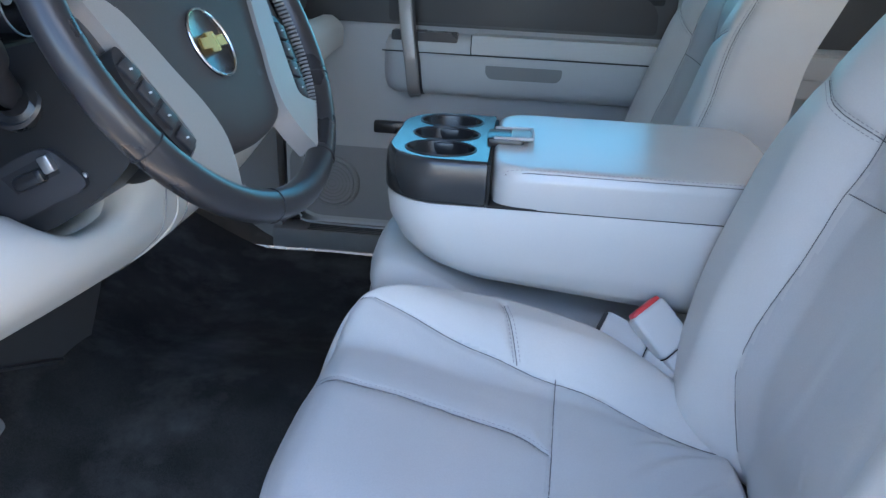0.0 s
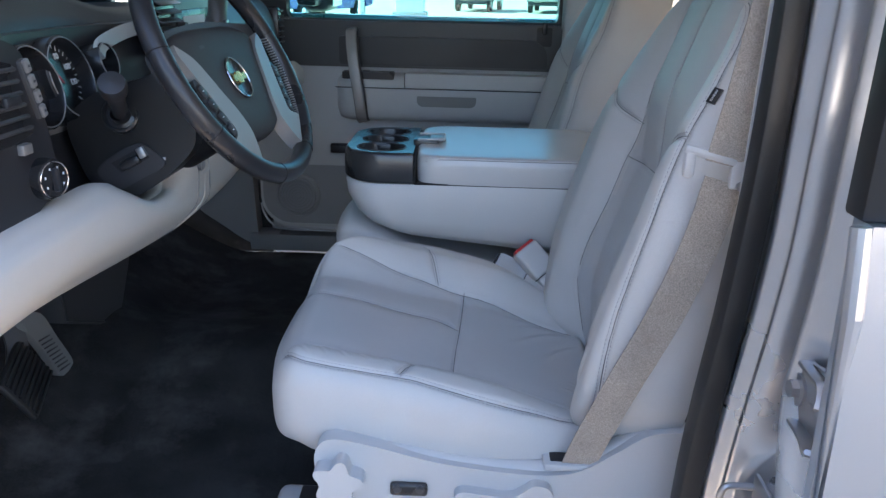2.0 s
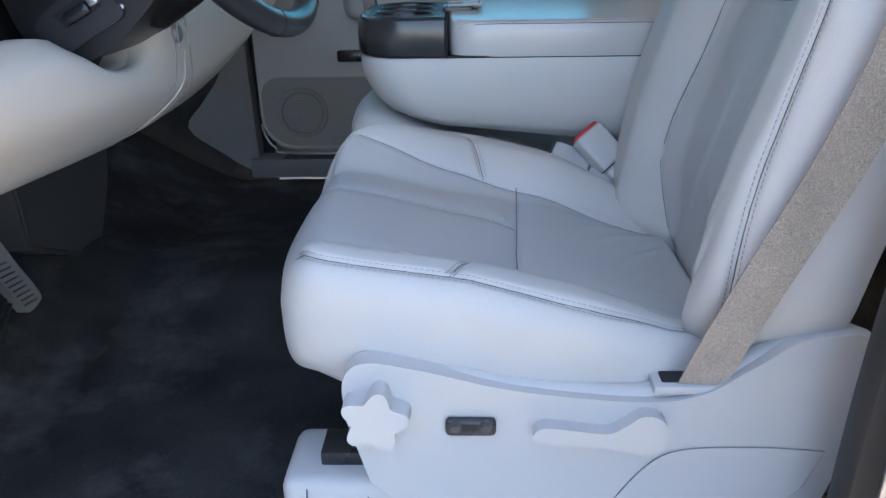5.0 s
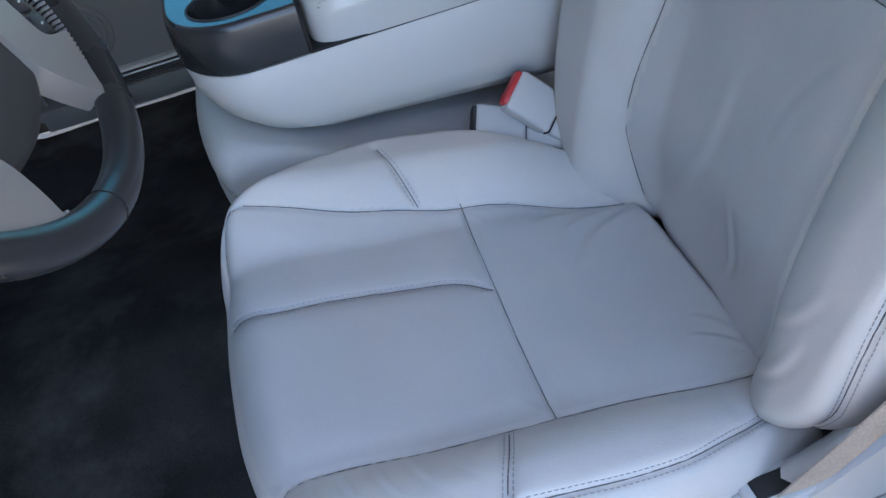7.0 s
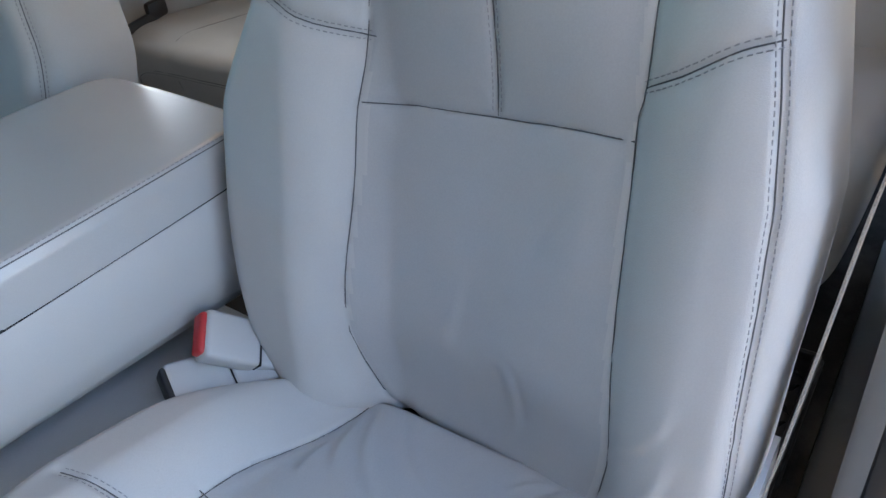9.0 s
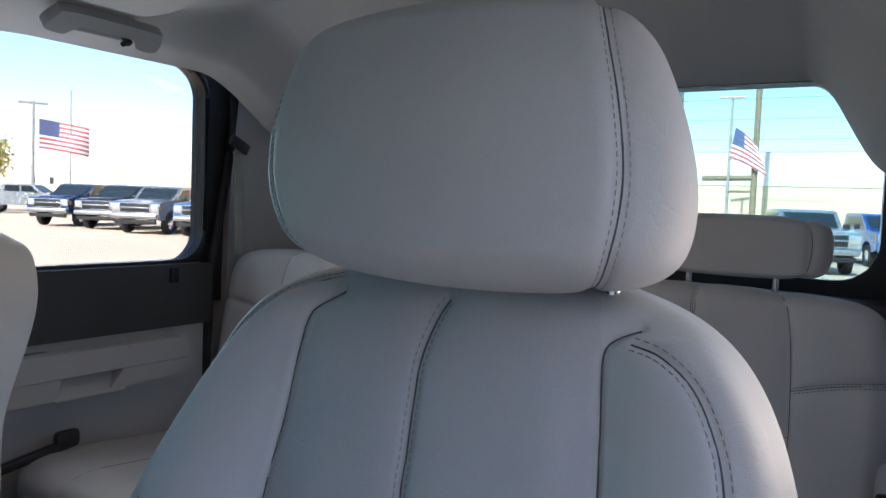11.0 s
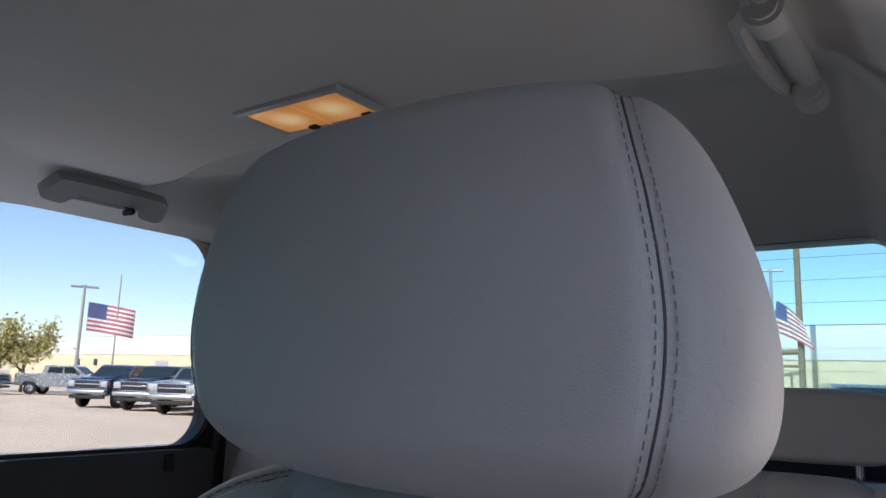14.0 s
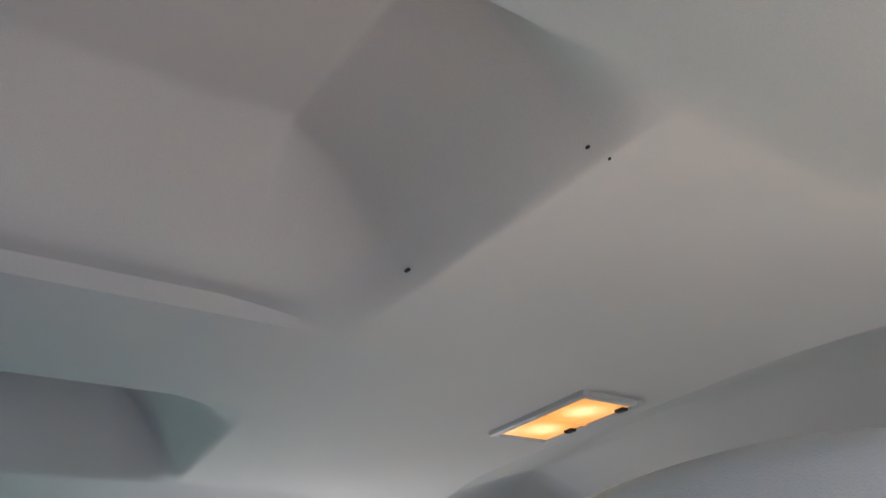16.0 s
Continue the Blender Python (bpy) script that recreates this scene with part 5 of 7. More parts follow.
# ---- door jamb and rear door on the driver side ----
def jamb(u, v):
    """Pressed steel: a lip beside the seal, a channel, a rounded ridge, then the hinge face; the channel closes towards the sill."""
    y, z = 0.345 - 0.235 * u, 0.80 + 1.16 * v
    lean = 0.006 * max(0.0, z - 1.35) + 0.028 * sm(z, 1.05, 1.42)
    yr = 0.237 - 0.066 * sm(1.28 - z, 0.0, 0.16)
    x = 0.384 - 0.020 * math.exp(-((y - 0.322) / 0.013) ** 2) + 0.006 * sm(0.31 - y, 0, 0.02)
    x -= 0.007 * math.exp(-((y - 0.300) / 0.0045) ** 2)
    x += 0.052 * sm(0.296 - y, 0.0, 0.016) * (1 - sm(yr + 0.034 - y, 0.0, 0.022)) * sm(z, 1.11, 1.22)
    x -= 0.014 * math.exp(-((y - yr) / 0.013) ** 2)
    x += 0.014 * sm(yr - y, 0.0, 0.035) + 0.045 * sm(0.165 - y, 0.0, 0.05)
    x += 0.003 * math.exp(-((z - 1.325) / 0.007) ** 2) * sm(0.24 - y, 0, 0.02) * (1 - sm(0.20 - y, 0, 0.02))
    return (x + lean, y, z)


jamb_ob = solo("door_jamb", grid_surface(jamb, 130, 380, (0.12, 0, 0)), PAINT, "silver painted centre pillar and door jamb", "pillar", "structure", smooth=60)
solo("door_seal", tube(smooth_line([(0.350, 0.335, 0.80), (0.350, 0.330, 1.05), (0.356, 0.329, 1.18), (0.368, 0.329, 1.32), (0.377, 0.332, 1.50), (0.380, 0.345, 1.80), (0.384, 0.37, 1.95)], 8), 0.5, 14, flat=(0.026, 0.034), up=(0, 1, 0)), RUBBER, "black rubber door seal along the pillar", "seal", "structure")
hm = Matrix(((0, 0, -1, 0.409), (1, 0, 0, 0), (0, 1, 0, 0), (0, 0, 0, 1)))
hl = [tuple(q) for q in smooth_line([(0.245, 1.283), (0.238, 1.292), (0.226, 1.296), (0.220, 1.305), (0.150, 1.308), (0.150, 1.240), (0.214, 1.240), (0.222, 1.247), (0.238, 1.251), (0.246, 1.262)], 3, True)]
hinge = part("hinge_leaf", prism(hl, hm, 0.005, 0.0015), STEEL, jamb_ob, "bare zinc door hinge leaf bolted to the pillar")
for z, dz in ((1.304, 0.010), (1.242, -0.010)):
    part("flange", tube(smooth_line([(0.402, 0.218, z), (0.400, 0.190, z), (0.396, 0.168, z + dz * 0.3), (0.392, 0.155, z - dz * 0.4), (0.388, 0.148, z - dz)], 5), 1, 10, flat=(0.016, 0.005), up=(0, 0, 1)), STEEL, hinge)
part("bolt", merged(lathe([(0.0, 0.0), (0.016, 0.0), (0.016, 0.003), (0.0, 0.003)], Matrix.Translation((0.404, 0.226, 1.272)) @ pose(0, 0, 0, 0, -90, 0), 24), lathe([(0.0095, 0.003), (0.009, 0.010), (0.0, 0.010)], Matrix.Translation((0.404, 0.226, 1.272)) @ pose(0, 0, 0, 0, -90, 0), 6)), STEEL, hinge, "hex bolt")
part("knuckle", cyl((0.396, 0.150, 1.285), (0.396, 0.150, 1.300), 0.008, n=16, bevel=0.002), STEEL, hinge)
for k in range(2):
    part("stamp_mark", box((0.4038, 0.196 - 0.022 * k, 1.270), (0.0012, 0.012, 0.004), 0.0003), STEEL, hinge)
st2 = thing("door_striker", (0.39, 0.24, 1.12), "chromed wire striker loop on the pillar", "striker", "door hardware")
part("plate", box((0.397, 0.238, 1.12), (0.005, 0.050, 0.060), 0.003), STEEL, st2)
part("loop", tube(smooth_line([(0.395, 0.262, 1.108), (0.368, 0.264, 1.108), (0.362, 0.262, 1.12), (0.368, 0.262, 1.132), (0.395, 0.262, 1.132)], 6), 0.0038, 12), STEEL, st2)
part("bolt", lathe([(0.013, 0.0), (0.012, 0.008), (0.0, 0.008)], Matrix.Translation((0.395, 0.228, 1.12)) @ pose(0, 0, 0, 0, -90, 0), 6), STEEL, st2)
rd = thing("rear_door_driver_side", (0.8, 0.11, 1.0), "closed silver rear door on the driver side", "car door")
part("skin", grid_surface(lambda u, v: (0.375 + 0.85 * u, 0.115 - 0.022 * math.sin(math.pi * (0.15 + 0.8 * v)), 0.72 + 0.75 * v), 10, 16, (0, 0.03, 0)), PAINT, rd, "silver painted outer skin")
part("edge", tube([(0.372, 0.118, 0.72), (0.372, 0.102, 1.1), (0.372, 0.108, 1.40), (0.370, 0.118, 1.468)], 0.008, 10), PAINT, rd)
part("window_trim", box((0.395, 0.135, 1.70), (0.05, 0.03, 0.46), 0.004), RUBBER, rd, "black window frame")
part("window_top", box((0.80, 0.15, 1.93), (0.86, 0.03, 0.03), 0.004), RUBBER, rd)
p = part("pane", box((0.80, 0.155, 1.70), (0.80, 0.004, 0.46), 0), GLASS_BLUE, rd, "", 0)
p.visible_shadow = False
part("inner_trim", box((0.85, 0.30, 1.16), (0.76, 0.05, 0.72), 0.02), PLASTIC, rd, "grey inner door trim")

# ---- passenger side doors ----
def rounded(x0, x1, z0, z1, r, n=6):
    pts = []
    for cx, cz, a0, rr in ((x1, z1, 0, r[0]), (x0, z1, 90, r[1]), (x0, z0, 180, r[2]), (x1, z0, 270, r[3])):
        sx = -1 if a0 in (0, 270) else 1
        sz = -1 if a0 in (0, 90) else 1
        for k in range(n + 1):
            a = radians(a0 + 90 * k / n)
            pts.append((cx + sx * rr + rr * math.cos(a), cz + sz * rr + rr * math.sin(a)))
    return pts


def face_y(outline, y, depth, bevel):
    """A plate in the xz plane that stands from y towards -y by depth."""
    return prism(outline, Matrix(((1, 0, 0, 0), (0, 0, -1, y), (0, 1, 0, 0), (0, 0, 0, 1))), depth, bevel, 3)


def armrest_shape(x0, x1, z0, z1, depth, y, r):
    """A long rounded block with drooping ends, its top hollowed a little."""
    def fn(u, v):
        x = x0 + (x1 - x0) * u
        e = min(1.0, min(u, 1 - u) * (x1 - x0) / r)
        bulge = math.sqrt(max(0.0, 1 - (1 - e) ** 2))
        a = math.pi * v
        prof = abs(math.sin(a)) ** 0.35
        z = (z0 + z1) / 2 - math.copysign(abs(math.cos(a)) ** 0.55, math.cos(a)) * (z1 - z0) / 2 * (0.55 + 0.45 * bulge)
        return (x, y - depth * prof * bulge, z)
    return grid_surface(fn, 40, 24)


pdoor = thing("passenger_door", (-0.1, 1.86, 0.9), "grey passenger door with dark upper trim and silver pull strap", "car door", "passenger side doors")
part("lower_panel", face_y(rounded(-0.560, 0.350, 0.885, 1.392, (0.01, 0.01, 0.09, 0.02)), 1.885, 0.035, 0.012), PLASTIC, pdoor, "light grey lower panel")
part("upper_trim", face_y(rounded(-0.600, 0.345, 1.386, 1.516, (0.015, 0.01, 0.005, 0.005)), 1.895, 0.055, 0.014), PLASTIC_MID, pdoor, "ebony upper trim")
part("sill_lip", tube([(-0.58, 1.868, 1.509), (-0.1, 1.860, 1.510), (0.34, 1.866, 1.512)], 0.012, 12), PLASTIC_MID, pdoor)
part("upper_insert", face_y(rounded(-0.300, 0.306, 1.394, 1.474, (0.050, 0.01, 0.01, 0.01)), 1.8435, 0.012, 0.008), material("ebony_vinyl", (0.017, 0.016, 0.018), 0.42, vary=0.1, scale=8, grain=0.08, grain_scale=700, bump=0.3), pdoor, "black vinyl insert")
part("armrest", armrest_shape(-0.312, 0.345, 1.236, 1.372, 0.075, 1.855, 0.05), PLASTIC, pdoor, "light grey moulded armrest")
part("armrest_pad", face_y(rounded(-0.102, 0.335, 1.338, 1.378, (0.012, 0.006, 0.006, 0.012)), 1.825, 0.052, 0.010), VINYL, pdoor)
part("armrest_joint", box((-0.103, 1.7775, 1.356), (0.0025, 0.006, 0.044), 0), GROOVE, pdoor, "", 0)
part("armrest_line", box((0.015, 1.7785, 1.3345), (0.64, 0.004, 0.0022), 0), GROOVE, pdoor, "", 0)
swb = part("window_switch", face_y(rounded(-0.285, -0.135, 1.358, 1.379, (0.004, 0.004, 0.004, 0.004)), 1.815, 0.030, 0.004), GLOSS_DK, pdoor, "black window switch panel")
part("switch_key", box((-0.215, 1.788, 1.380), (0.022, 0.014, 0.006), 0.002), PLASTIC_MID, swb)
pk = part("pocket", face_y(rounded(-0.076, 0.112, 1.279, 1.318, (0.004, 0.004, 0.022, 0.022)), 1.786, 0.007, 0.004), PLASTIC, pdoor, "moulded pull pocket")
# Raised plate in darker grey paints the shade inside the pull pocket.
part("pocket_shade", face_y(rounded(-0.068, 0.104, 1.284, 1.314, (0.003, 0.003, 0.018, 0.018)), 1.7805, 0.0025, 0.0012), MID_GREY, pk)
pl = smooth_line([(-0.262, 1.835, 1.492), (-0.260, 1.805, 1.484), (-0.256, 1.785, 1.44), (-0.246, 1.772, 1.37), (-0.236, 1.768, 1.31), (-0.230, 1.778, 1.25), (-0.229, 1.815, 1.236)], 8)
part("pull_strap", tube(pl, 1, 16, flat=(0.030, 0.014), up=(0, -1, 0.2)), TRIM_SILVER, pdoor, "satin silver pull strap")
part("strap_edge", tube([(q[0] + 0.016, q[1] + 0.003, q[2]) for q in pl], 0.0045, 8), PLASTIC_DK, pdoor)
# Same grey as the panel above, darkened: its shade is put into the colour.
part("lower_panel_shade", face_y(rounded(-0.552, 0.34, 0.895, 1.085, (0.05, 0.05, 0.085, 0.02)), 1.852, 0.004, 0.003), GREY_PANEL, pdoor, "lower panel in darker grey for its shade")
# The grille takes the same shaded grey.
spk = part("speaker_grille", lathe([(0.0, 0.010), (0.052, 0.010), (0.056, 0.006), (0.060, 0.010), (0.066, 0.008), (0.070, 0.0)], Matrix.Translation((-0.440, 1.849, 0.988)) @ pose(0, 0, 0, 90, 0, 0), 48), GREY_PANEL, pdoor, "grey round speaker grille")
for k in range(5):
    part("grille_ring", tube([(-0.440 + (0.010 + 0.009 * k) * math.cos(2 * math.pi * j / 32), 1.8375, 0.988 + (0.010 + 0.009 * k) * math.sin(2 * math.pi * j / 32)) for j in range(32)], 0.0010, 6, True), MID_GREY, spk)
part("door_latch", box((-0.290, 1.845, 1.141), (0.090, 0.022, 0.030), 0.006), GLOSS_DK, pdoor, "black inner latch slot")
part("lock_bezel", face_y(rounded(0.272, 0.316, 1.458, 1.510, (0.006, 0.006, 0.006, 0.006)), 1.842, 0.006, 0.002), GLOSS_DK, pdoor)
part("lock_button", box((0.294, 1.833, 1.508), (0.014, 0.010, 0.034), 0.003), GLOSS_DK, pdoor, "black lock button")
part("edge_seal", tube([(-0.565, 1.860, 1.38), (-0.566, 1.860, 1.15), (-0.565, 1.858, 0.965)], 0.0045, 8), RUBBER, pdoor, "black rubber edge seal")
part("door_edge", tube(smooth_line([(-0.563, 1.858, 0.955), (-0.553, 1.854, 0.920), (-0.530, 1.852, 0.890), (-0.47, 1.850, 0.872), (0.0, 1.850, 0.872), (0.35, 1.850, 0.872)], 6), 0.0034, 8), STEEL, pdoor, "bright painted door edge")
part("outer_skin", box((-0.1, 1.955, 1.15), (0.98, 0.03, 0.74), 0.01), PAINT, pdoor)

mir = thing("side_mirror", (-0.42, 2.05, 1.6), "black door mirror outside the passenger window", "mirror")
part("housing", box((-0.40, 2.10, 1.615), (0.10, 0.20, 0.17), 0.035, seg=4), PLASTIC_DK, mir)
part("mirror_glass", box((-0.349, 2.10, 1.615), (0.006, 0.165, 0.135), 0.002), CHROME, mir)
part("arm", box((-0.41, 1.97, 1.575), (0.06, 0.10, 0.05), 0.012), PLASTIC_DK, mir)

rdoor = thing("rear_passenger_door", (0.8, 1.86, 0.9), "grey rear door with moulded armrest and dark upper trim", "car door", "passenger side doors")
part("lower_panel", face_y(rounded(0.445, 1.215, 0.885, 1.392, (0.01, 0.01, 0.02, 0.12)), 1.885, 0.035, 0.012), PLASTIC, rdoor, "light grey lower panel")
part("upper_trim", face_y(rounded(0.440, 1.230, 1.386, 1.530, (0.015, 0.015, 0.005, 0.005)), 1.895, 0.055, 0.014), PLASTIC_MID, rdoor, "ebony upper trim")
arm = part("armrest", join(face_y(rounded(0.47, 1.122, 1.3262, 1.374, (0.018, 0.004, 0.001, 0.022)), 1.815, 0.035, 0.008), box((0.605, 1.838, 1.350), (0.27, 0.050, 0.044), 0.004), box((1.040, 1.838, 1.352), (0.145, 0.050, 0.044), 0.005), box((0.80, 1.868, 1.352), (0.66, 0.012, 0.046), 0.003), box((0.85, 1.838, 1.332), (0.24, 0.05, 0.016), 0.002)), PLASTIC, rdoor, "light grey moulded armrest")
part("armrest_lower", face_y([(0.47, 1.284), (0.808, 1.284), (0.818, 1.3248), (0.47, 1.3248)], 1.85, 0.068, 0.004), PLASTIC, arm)
part("armrest_lower", face_y([(0.922, 1.287), (1.072, 1.287), (1.104, 1.302), (1.116, 1.3248), (0.953, 1.3248)], 1.85, 0.068, 0.005), PLASTIC, arm)
part("pull_ramp", prism([(1.85, 1.281), (1.781, 1.281), (1.782, 1.286), (1.822, 1.3246), (1.85, 1.3246)][::-1], Matrix(((0, 0, 1, 0.806), (1, 0, 0, 0), (0, 1, 0, 0), (0, 0, 0, 1))), 0.150, 0.001), PLASTIC, arm, "sloping floor of the pull pocket")
part("window_switch", box((0.785, 1.838, 1.366), (0.078, 0.046, 0.008), 0.003), PLASTIC_MID, rdoor)
part("lock_button", box((1.118, 1.838, 1.505), (0.022, 0.012, 0.034), 0.004), GLOSS_DK, rdoor, "black lock button")
part("door_edge_seal", tube([(1.225, 1.86, 0.95), (1.24, 1.86, 1.5), (1.30, 1.865, 1.80), (1.30, 1.85, 1.95)], 0.012, 10), RUBBER, rdoor)

# ---- rear bench ----
def rear_seat(y0, y1, name, label):
    root = thing(name, (1.1, (y0 + y1) / 2, 0.9), label, "car seat", "rear bench")
    yc, hw = (y0 + y1) / 2, (y1 - y0) / 2
    cu = Pad(48, 0.265, hw, 0.20, 0.030, lambda L: np.stack([0.985 + L[..., 0], yc + L[..., 1], L[..., 2]], -1), lambda p, q: 1.168 - 0.10 * p - 0.02 * smoothstep(-p, 0.18, 0.27), corner=0.10, t1=0.74, t2=0.84, k=0.09, bulge=0.0, taper=0.06)
    for q in (-0.45, 0.0, 0.45):
        cu.seam([(-0.97, q), (-0.5, q), (0.0, q), (0.8, q)], 0.003, 0.003, 0.004, 0.018)
    cu.seam([(-0.86, -0.84), (-0.86, 0.0), (-0.86, 0.84)], 0.004, 0.003, 0.003, 0.010, 1)
    cu.seam([(0.6, 0.86), (-0.4, 0.86), (-0.84, 0.86)], 0.004, 0.003, 0.003, 0.010, 1)
    cu.sew()
    v, f, _ = cu.shape()
    cu.dress(part("seat_cushion", (v, f), LEATHER, root, "", 60), THREAD_DK)
    base = np.array([1.235, yc, 1.34])
    l = radians(9)
    up, fw = np.array([math.sin(l), 0, math.cos(l)]), np.array([-math.cos(l), 0, math.sin(l)])
    bk = Pad(56, 0.245, hw, 0.12, 0.05, lambda L: base + L[..., 0:1] * up + L[..., 1:2] * np.array([0, 1.0, 0]) + L[..., 2:3] * fw, lambda p, q: 0.01 + 0 * p, corner=0.16, t1=0.68, t2=0.84, k=0.13, bulge=0.01, taper=0.03)
    for side in (-1, 1):
        bk.seam([(-0.95, 0.40 * side), (-0.4, 0.42 * side), (0.2, 0.42 * side), (0.62, 0.40 * side), (0.85, 0.36 * side)], 0.0034, 0.003, 0.006, 0.02)
        bk.seam([(0.28, 0.42 * side), (0.34, 0.6 * side), (0.40, 0.86 * side)], 0.003, 0.0028, 0.003, 0.012, 2)
    bk.seam([(0.05, -0.42), (0.03, 0.0), (0.05, 0.42)], 0.003, 0.0028, 0.004, 0.018)
    bk.seam([(0.03, 0.0), (0.4, 0.0), (0.85, 0.0)], 0.003, 0.0028, 0.003, 0.014, 2)
    bk.sew()
    v, f, _ = bk.shape()
    bb = part("backrest", (v, f), LEATHER, root, "", 60)
    bk.dress(bb, THREAD_DK)
    return root, yc


def rear_headrest(root, yc):
    h = Pad(34, 0.052, 0.150, 0.075, 0.03, lambda L: np.stack([1.30 - L[..., 2] + 0.10 * L[..., 0], yc + L[..., 1], 1.643 + L[..., 0]], -1), lambda p, q: 0.01 - 0.3 * q * q, corner=0.30, t1=0.60, t2=0.82, k=0.20, bulge=0.01, taper=0.05)
    for side in (-1, 1):
        h.seam([(-0.9, 0.62 * side), (0.0, 0.62 * side), (0.9, 0.62 * side)], 0.003, 0.0028, 0.003, 0.012)
    h.sew()
    v, f, _ = h.shape()
    h.dress(part("headrest", (v, f), LEATHER, root, "grey leather headrest", 60), THREAD_DK)
    for dy in (-0.07, 0.07):
        part("headrest_post", cyl((1.325, yc + dy, 1.56), (1.325, yc + dy, 1.60), 0.006, n=12), CHROME, root, "chrome post")


r1, y1c = rear_seat(0.415, 1.005, "rear_seat_driver_side", "grey leather rear seat with headrest behind the driver seat")
rear_headrest(r1, 0.665)
r2, y2c = rear_seat(1.010, 1.835, "rear_seat_passenger_side", "grey leather rear seat beside the rear passenger door")
rear_headrest(r2, 1.50)
rbolster = thing("rear_seat_latch", (1.12, 0.41, 1.25), "dark grey rear seat release housing", "latch")
part("housing", box((1.12, 0.40, 1.22), (0.12, 0.06, 0.30), 0.02, seg=3), GREY_PANEL, rbolster)
part("opening", box((1.058, 0.405, 1.33), (0.012, 0.045, 0.05), 0.008), GROOVE, rbolster)
part("cover_plate", box((1.058, 0.405, 1.20), (0.006, 0.05, 0.16), 0.004), PLASTIC_MID, rbolster)
strap_t = thing("fold_strap", (0.79, 1.79, 1.19), "black folding lever at the end of the rear cushion", "lever")
part("lever", join(box((0.775, 1.785, 1.187), (0.16, 0.018, 0.02), 0.006, pose(0, 0, 0, 0, -8, 0)), box((0.832, 1.785, 1.205), (0.05, 0.022, 0.036), 0.01)), PLASTIC_DK, strap_t)

# rear rubber mat with its raised lozenges
mat = thing("rear_floor_mat", (0.58, 0.62, 0.82), "black rubber floor mat with raised lozenge tread", "floor mat")
part("sheet", box((0.60, 0.64, 0.826), (0.42, 0.44, 0.010), 0.004), RUBBER, mat)
part("lip", tube([(0.40, 0.43, 0.838), (0.80, 0.43, 0.838), (0.80, 0.85, 0.838), (0.40, 0.85, 0.838)], 0.008, 8, True), RUBBER, mat)
loz = bpy.data.meshes.new("lozenge")
_v = [(-0.017, 0, 0), (0, -0.0055, 0), (0.017, 0, 0), (0, 0.0055, 0), (-0.012, 0, 0.004), (0, -0.003, 0.004), (0.012, 0, 0.004), (0, 0.003, 0.004)]
loz.from_pydata(_v, [], [(0, 1, 5, 4), (1, 2, 6, 5), (2, 3, 7, 6), (3, 0, 4, 7), (4, 5, 6, 7)])
loz.materials.append(GLOSS_DK)
for i in range(10):
    for j in range(12):
        ob = new("lozenge", loz)
        ob.parent = mat
        ob.matrix_parent_inverse = mat.matrix_basis.inverted()
        ob.matrix_basis = pose(0.425 + 0.038 * i, 0.45 + 0.034 * j, 0.831, 0, 0, 45 if (i + j) % 2 else -45)

# ---- dashboard ----
dash = thing("dashboard", (-0.6, YC, 1.3), "ebony and light grey dashboard with gauges, vents and radio", "dashboard")
def pad_top(u, v):
    y = 0.25 + 1.55 * v
    x = -0.95 + 0.44 * u
    brow = 0.035 * math.exp(-((y - 0.70) / 0.19) ** 4) * float(smoothstep(np.array(u), 0.3, 0.9))
    lip = -0.05 * float(smoothstep(np.array(u), 0.86, 1.0)) ** 2
    cave = -0.05 * math.exp(-((y - 0.70) / 0.21) ** 4) * float(smoothstep(np.array(u), 0.6, 1.0))
    return (x + cave + 0.05 * math.exp(-((y - 0.38) / 0.07) ** 2) * u, y, 1.562 + brow + lip + 0.012 * u - 0.02 * max(0, v - 0.55))
part("upper_pad", grid_surface(pad_top, 30, 60, (0, 0, -0.04)), PLASTIC_DK, dash, "ebony dash pad", 60)
def face_fn(u, v):
    y = 0.25 + 1.55 * v
    x = -0.50 - 0.03 * math.exp(-((y - 0.70) / 0.19) ** 4) + 0.04 * math.exp(-((y - 0.40) / 0.08) ** 2) - 0.02 * v
    z = 1.55 - 0.26 * u
    return (x + 0.015 * u, y, z)
part("face", grid_surface(face_fn, 10, 50, (-0.03, 0, 0)), PLASTIC_DK, dash, "ebony dash face", 60)
PROFILE = smooth_line([(-0.440, 1.340), (-0.402, 1.315), (-0.385, 1.275), (-0.398, 1.238), (-0.45, 1.193), (-0.52, 1.160), (-0.62, 1.150)], 8)
def bolster(u, v):
    y = 0.25 + 1.55 * v
    rise = 0.12 * float(smoothstep(np.array(y), 1.0, 1.80))
    k = u * (len(PROFILE) - 1)
    i = min(int(k), len(PROFILE) - 2)
    x, z = PROFILE[i] * (1 - (k - i)) + PROFILE[i + 1] * (k - i)
    notch = 0.055 * math.exp(-((y - 0.735) / 0.075) ** 4) - 0.009 * (1 - float(smoothstep(np.array(y), 0.58, 0.66)))
    x -= 0.055 * (1 - float(smoothstep(np.array(y), 0.45, 0.90))) * min(1.0, 2.4 * max(0.0, u - 0.12))
    z += 0.062 * max(0.0, 1 - 2.6 * u) * float(smoothstep(np.array(y), 0.75, 0.83))
    return (x - 0.015 * float(smoothstep(np.array(y), 0.9, 1.7)) + 0.030 * max(0.0, 1 - 3.0 * u) * float(smoothstep(np.array(y), 0.75, 0.83)), y, z - notch * max(0, 1 - 3 * u) ** 1.5 + rise * min(1, u * 1.6))
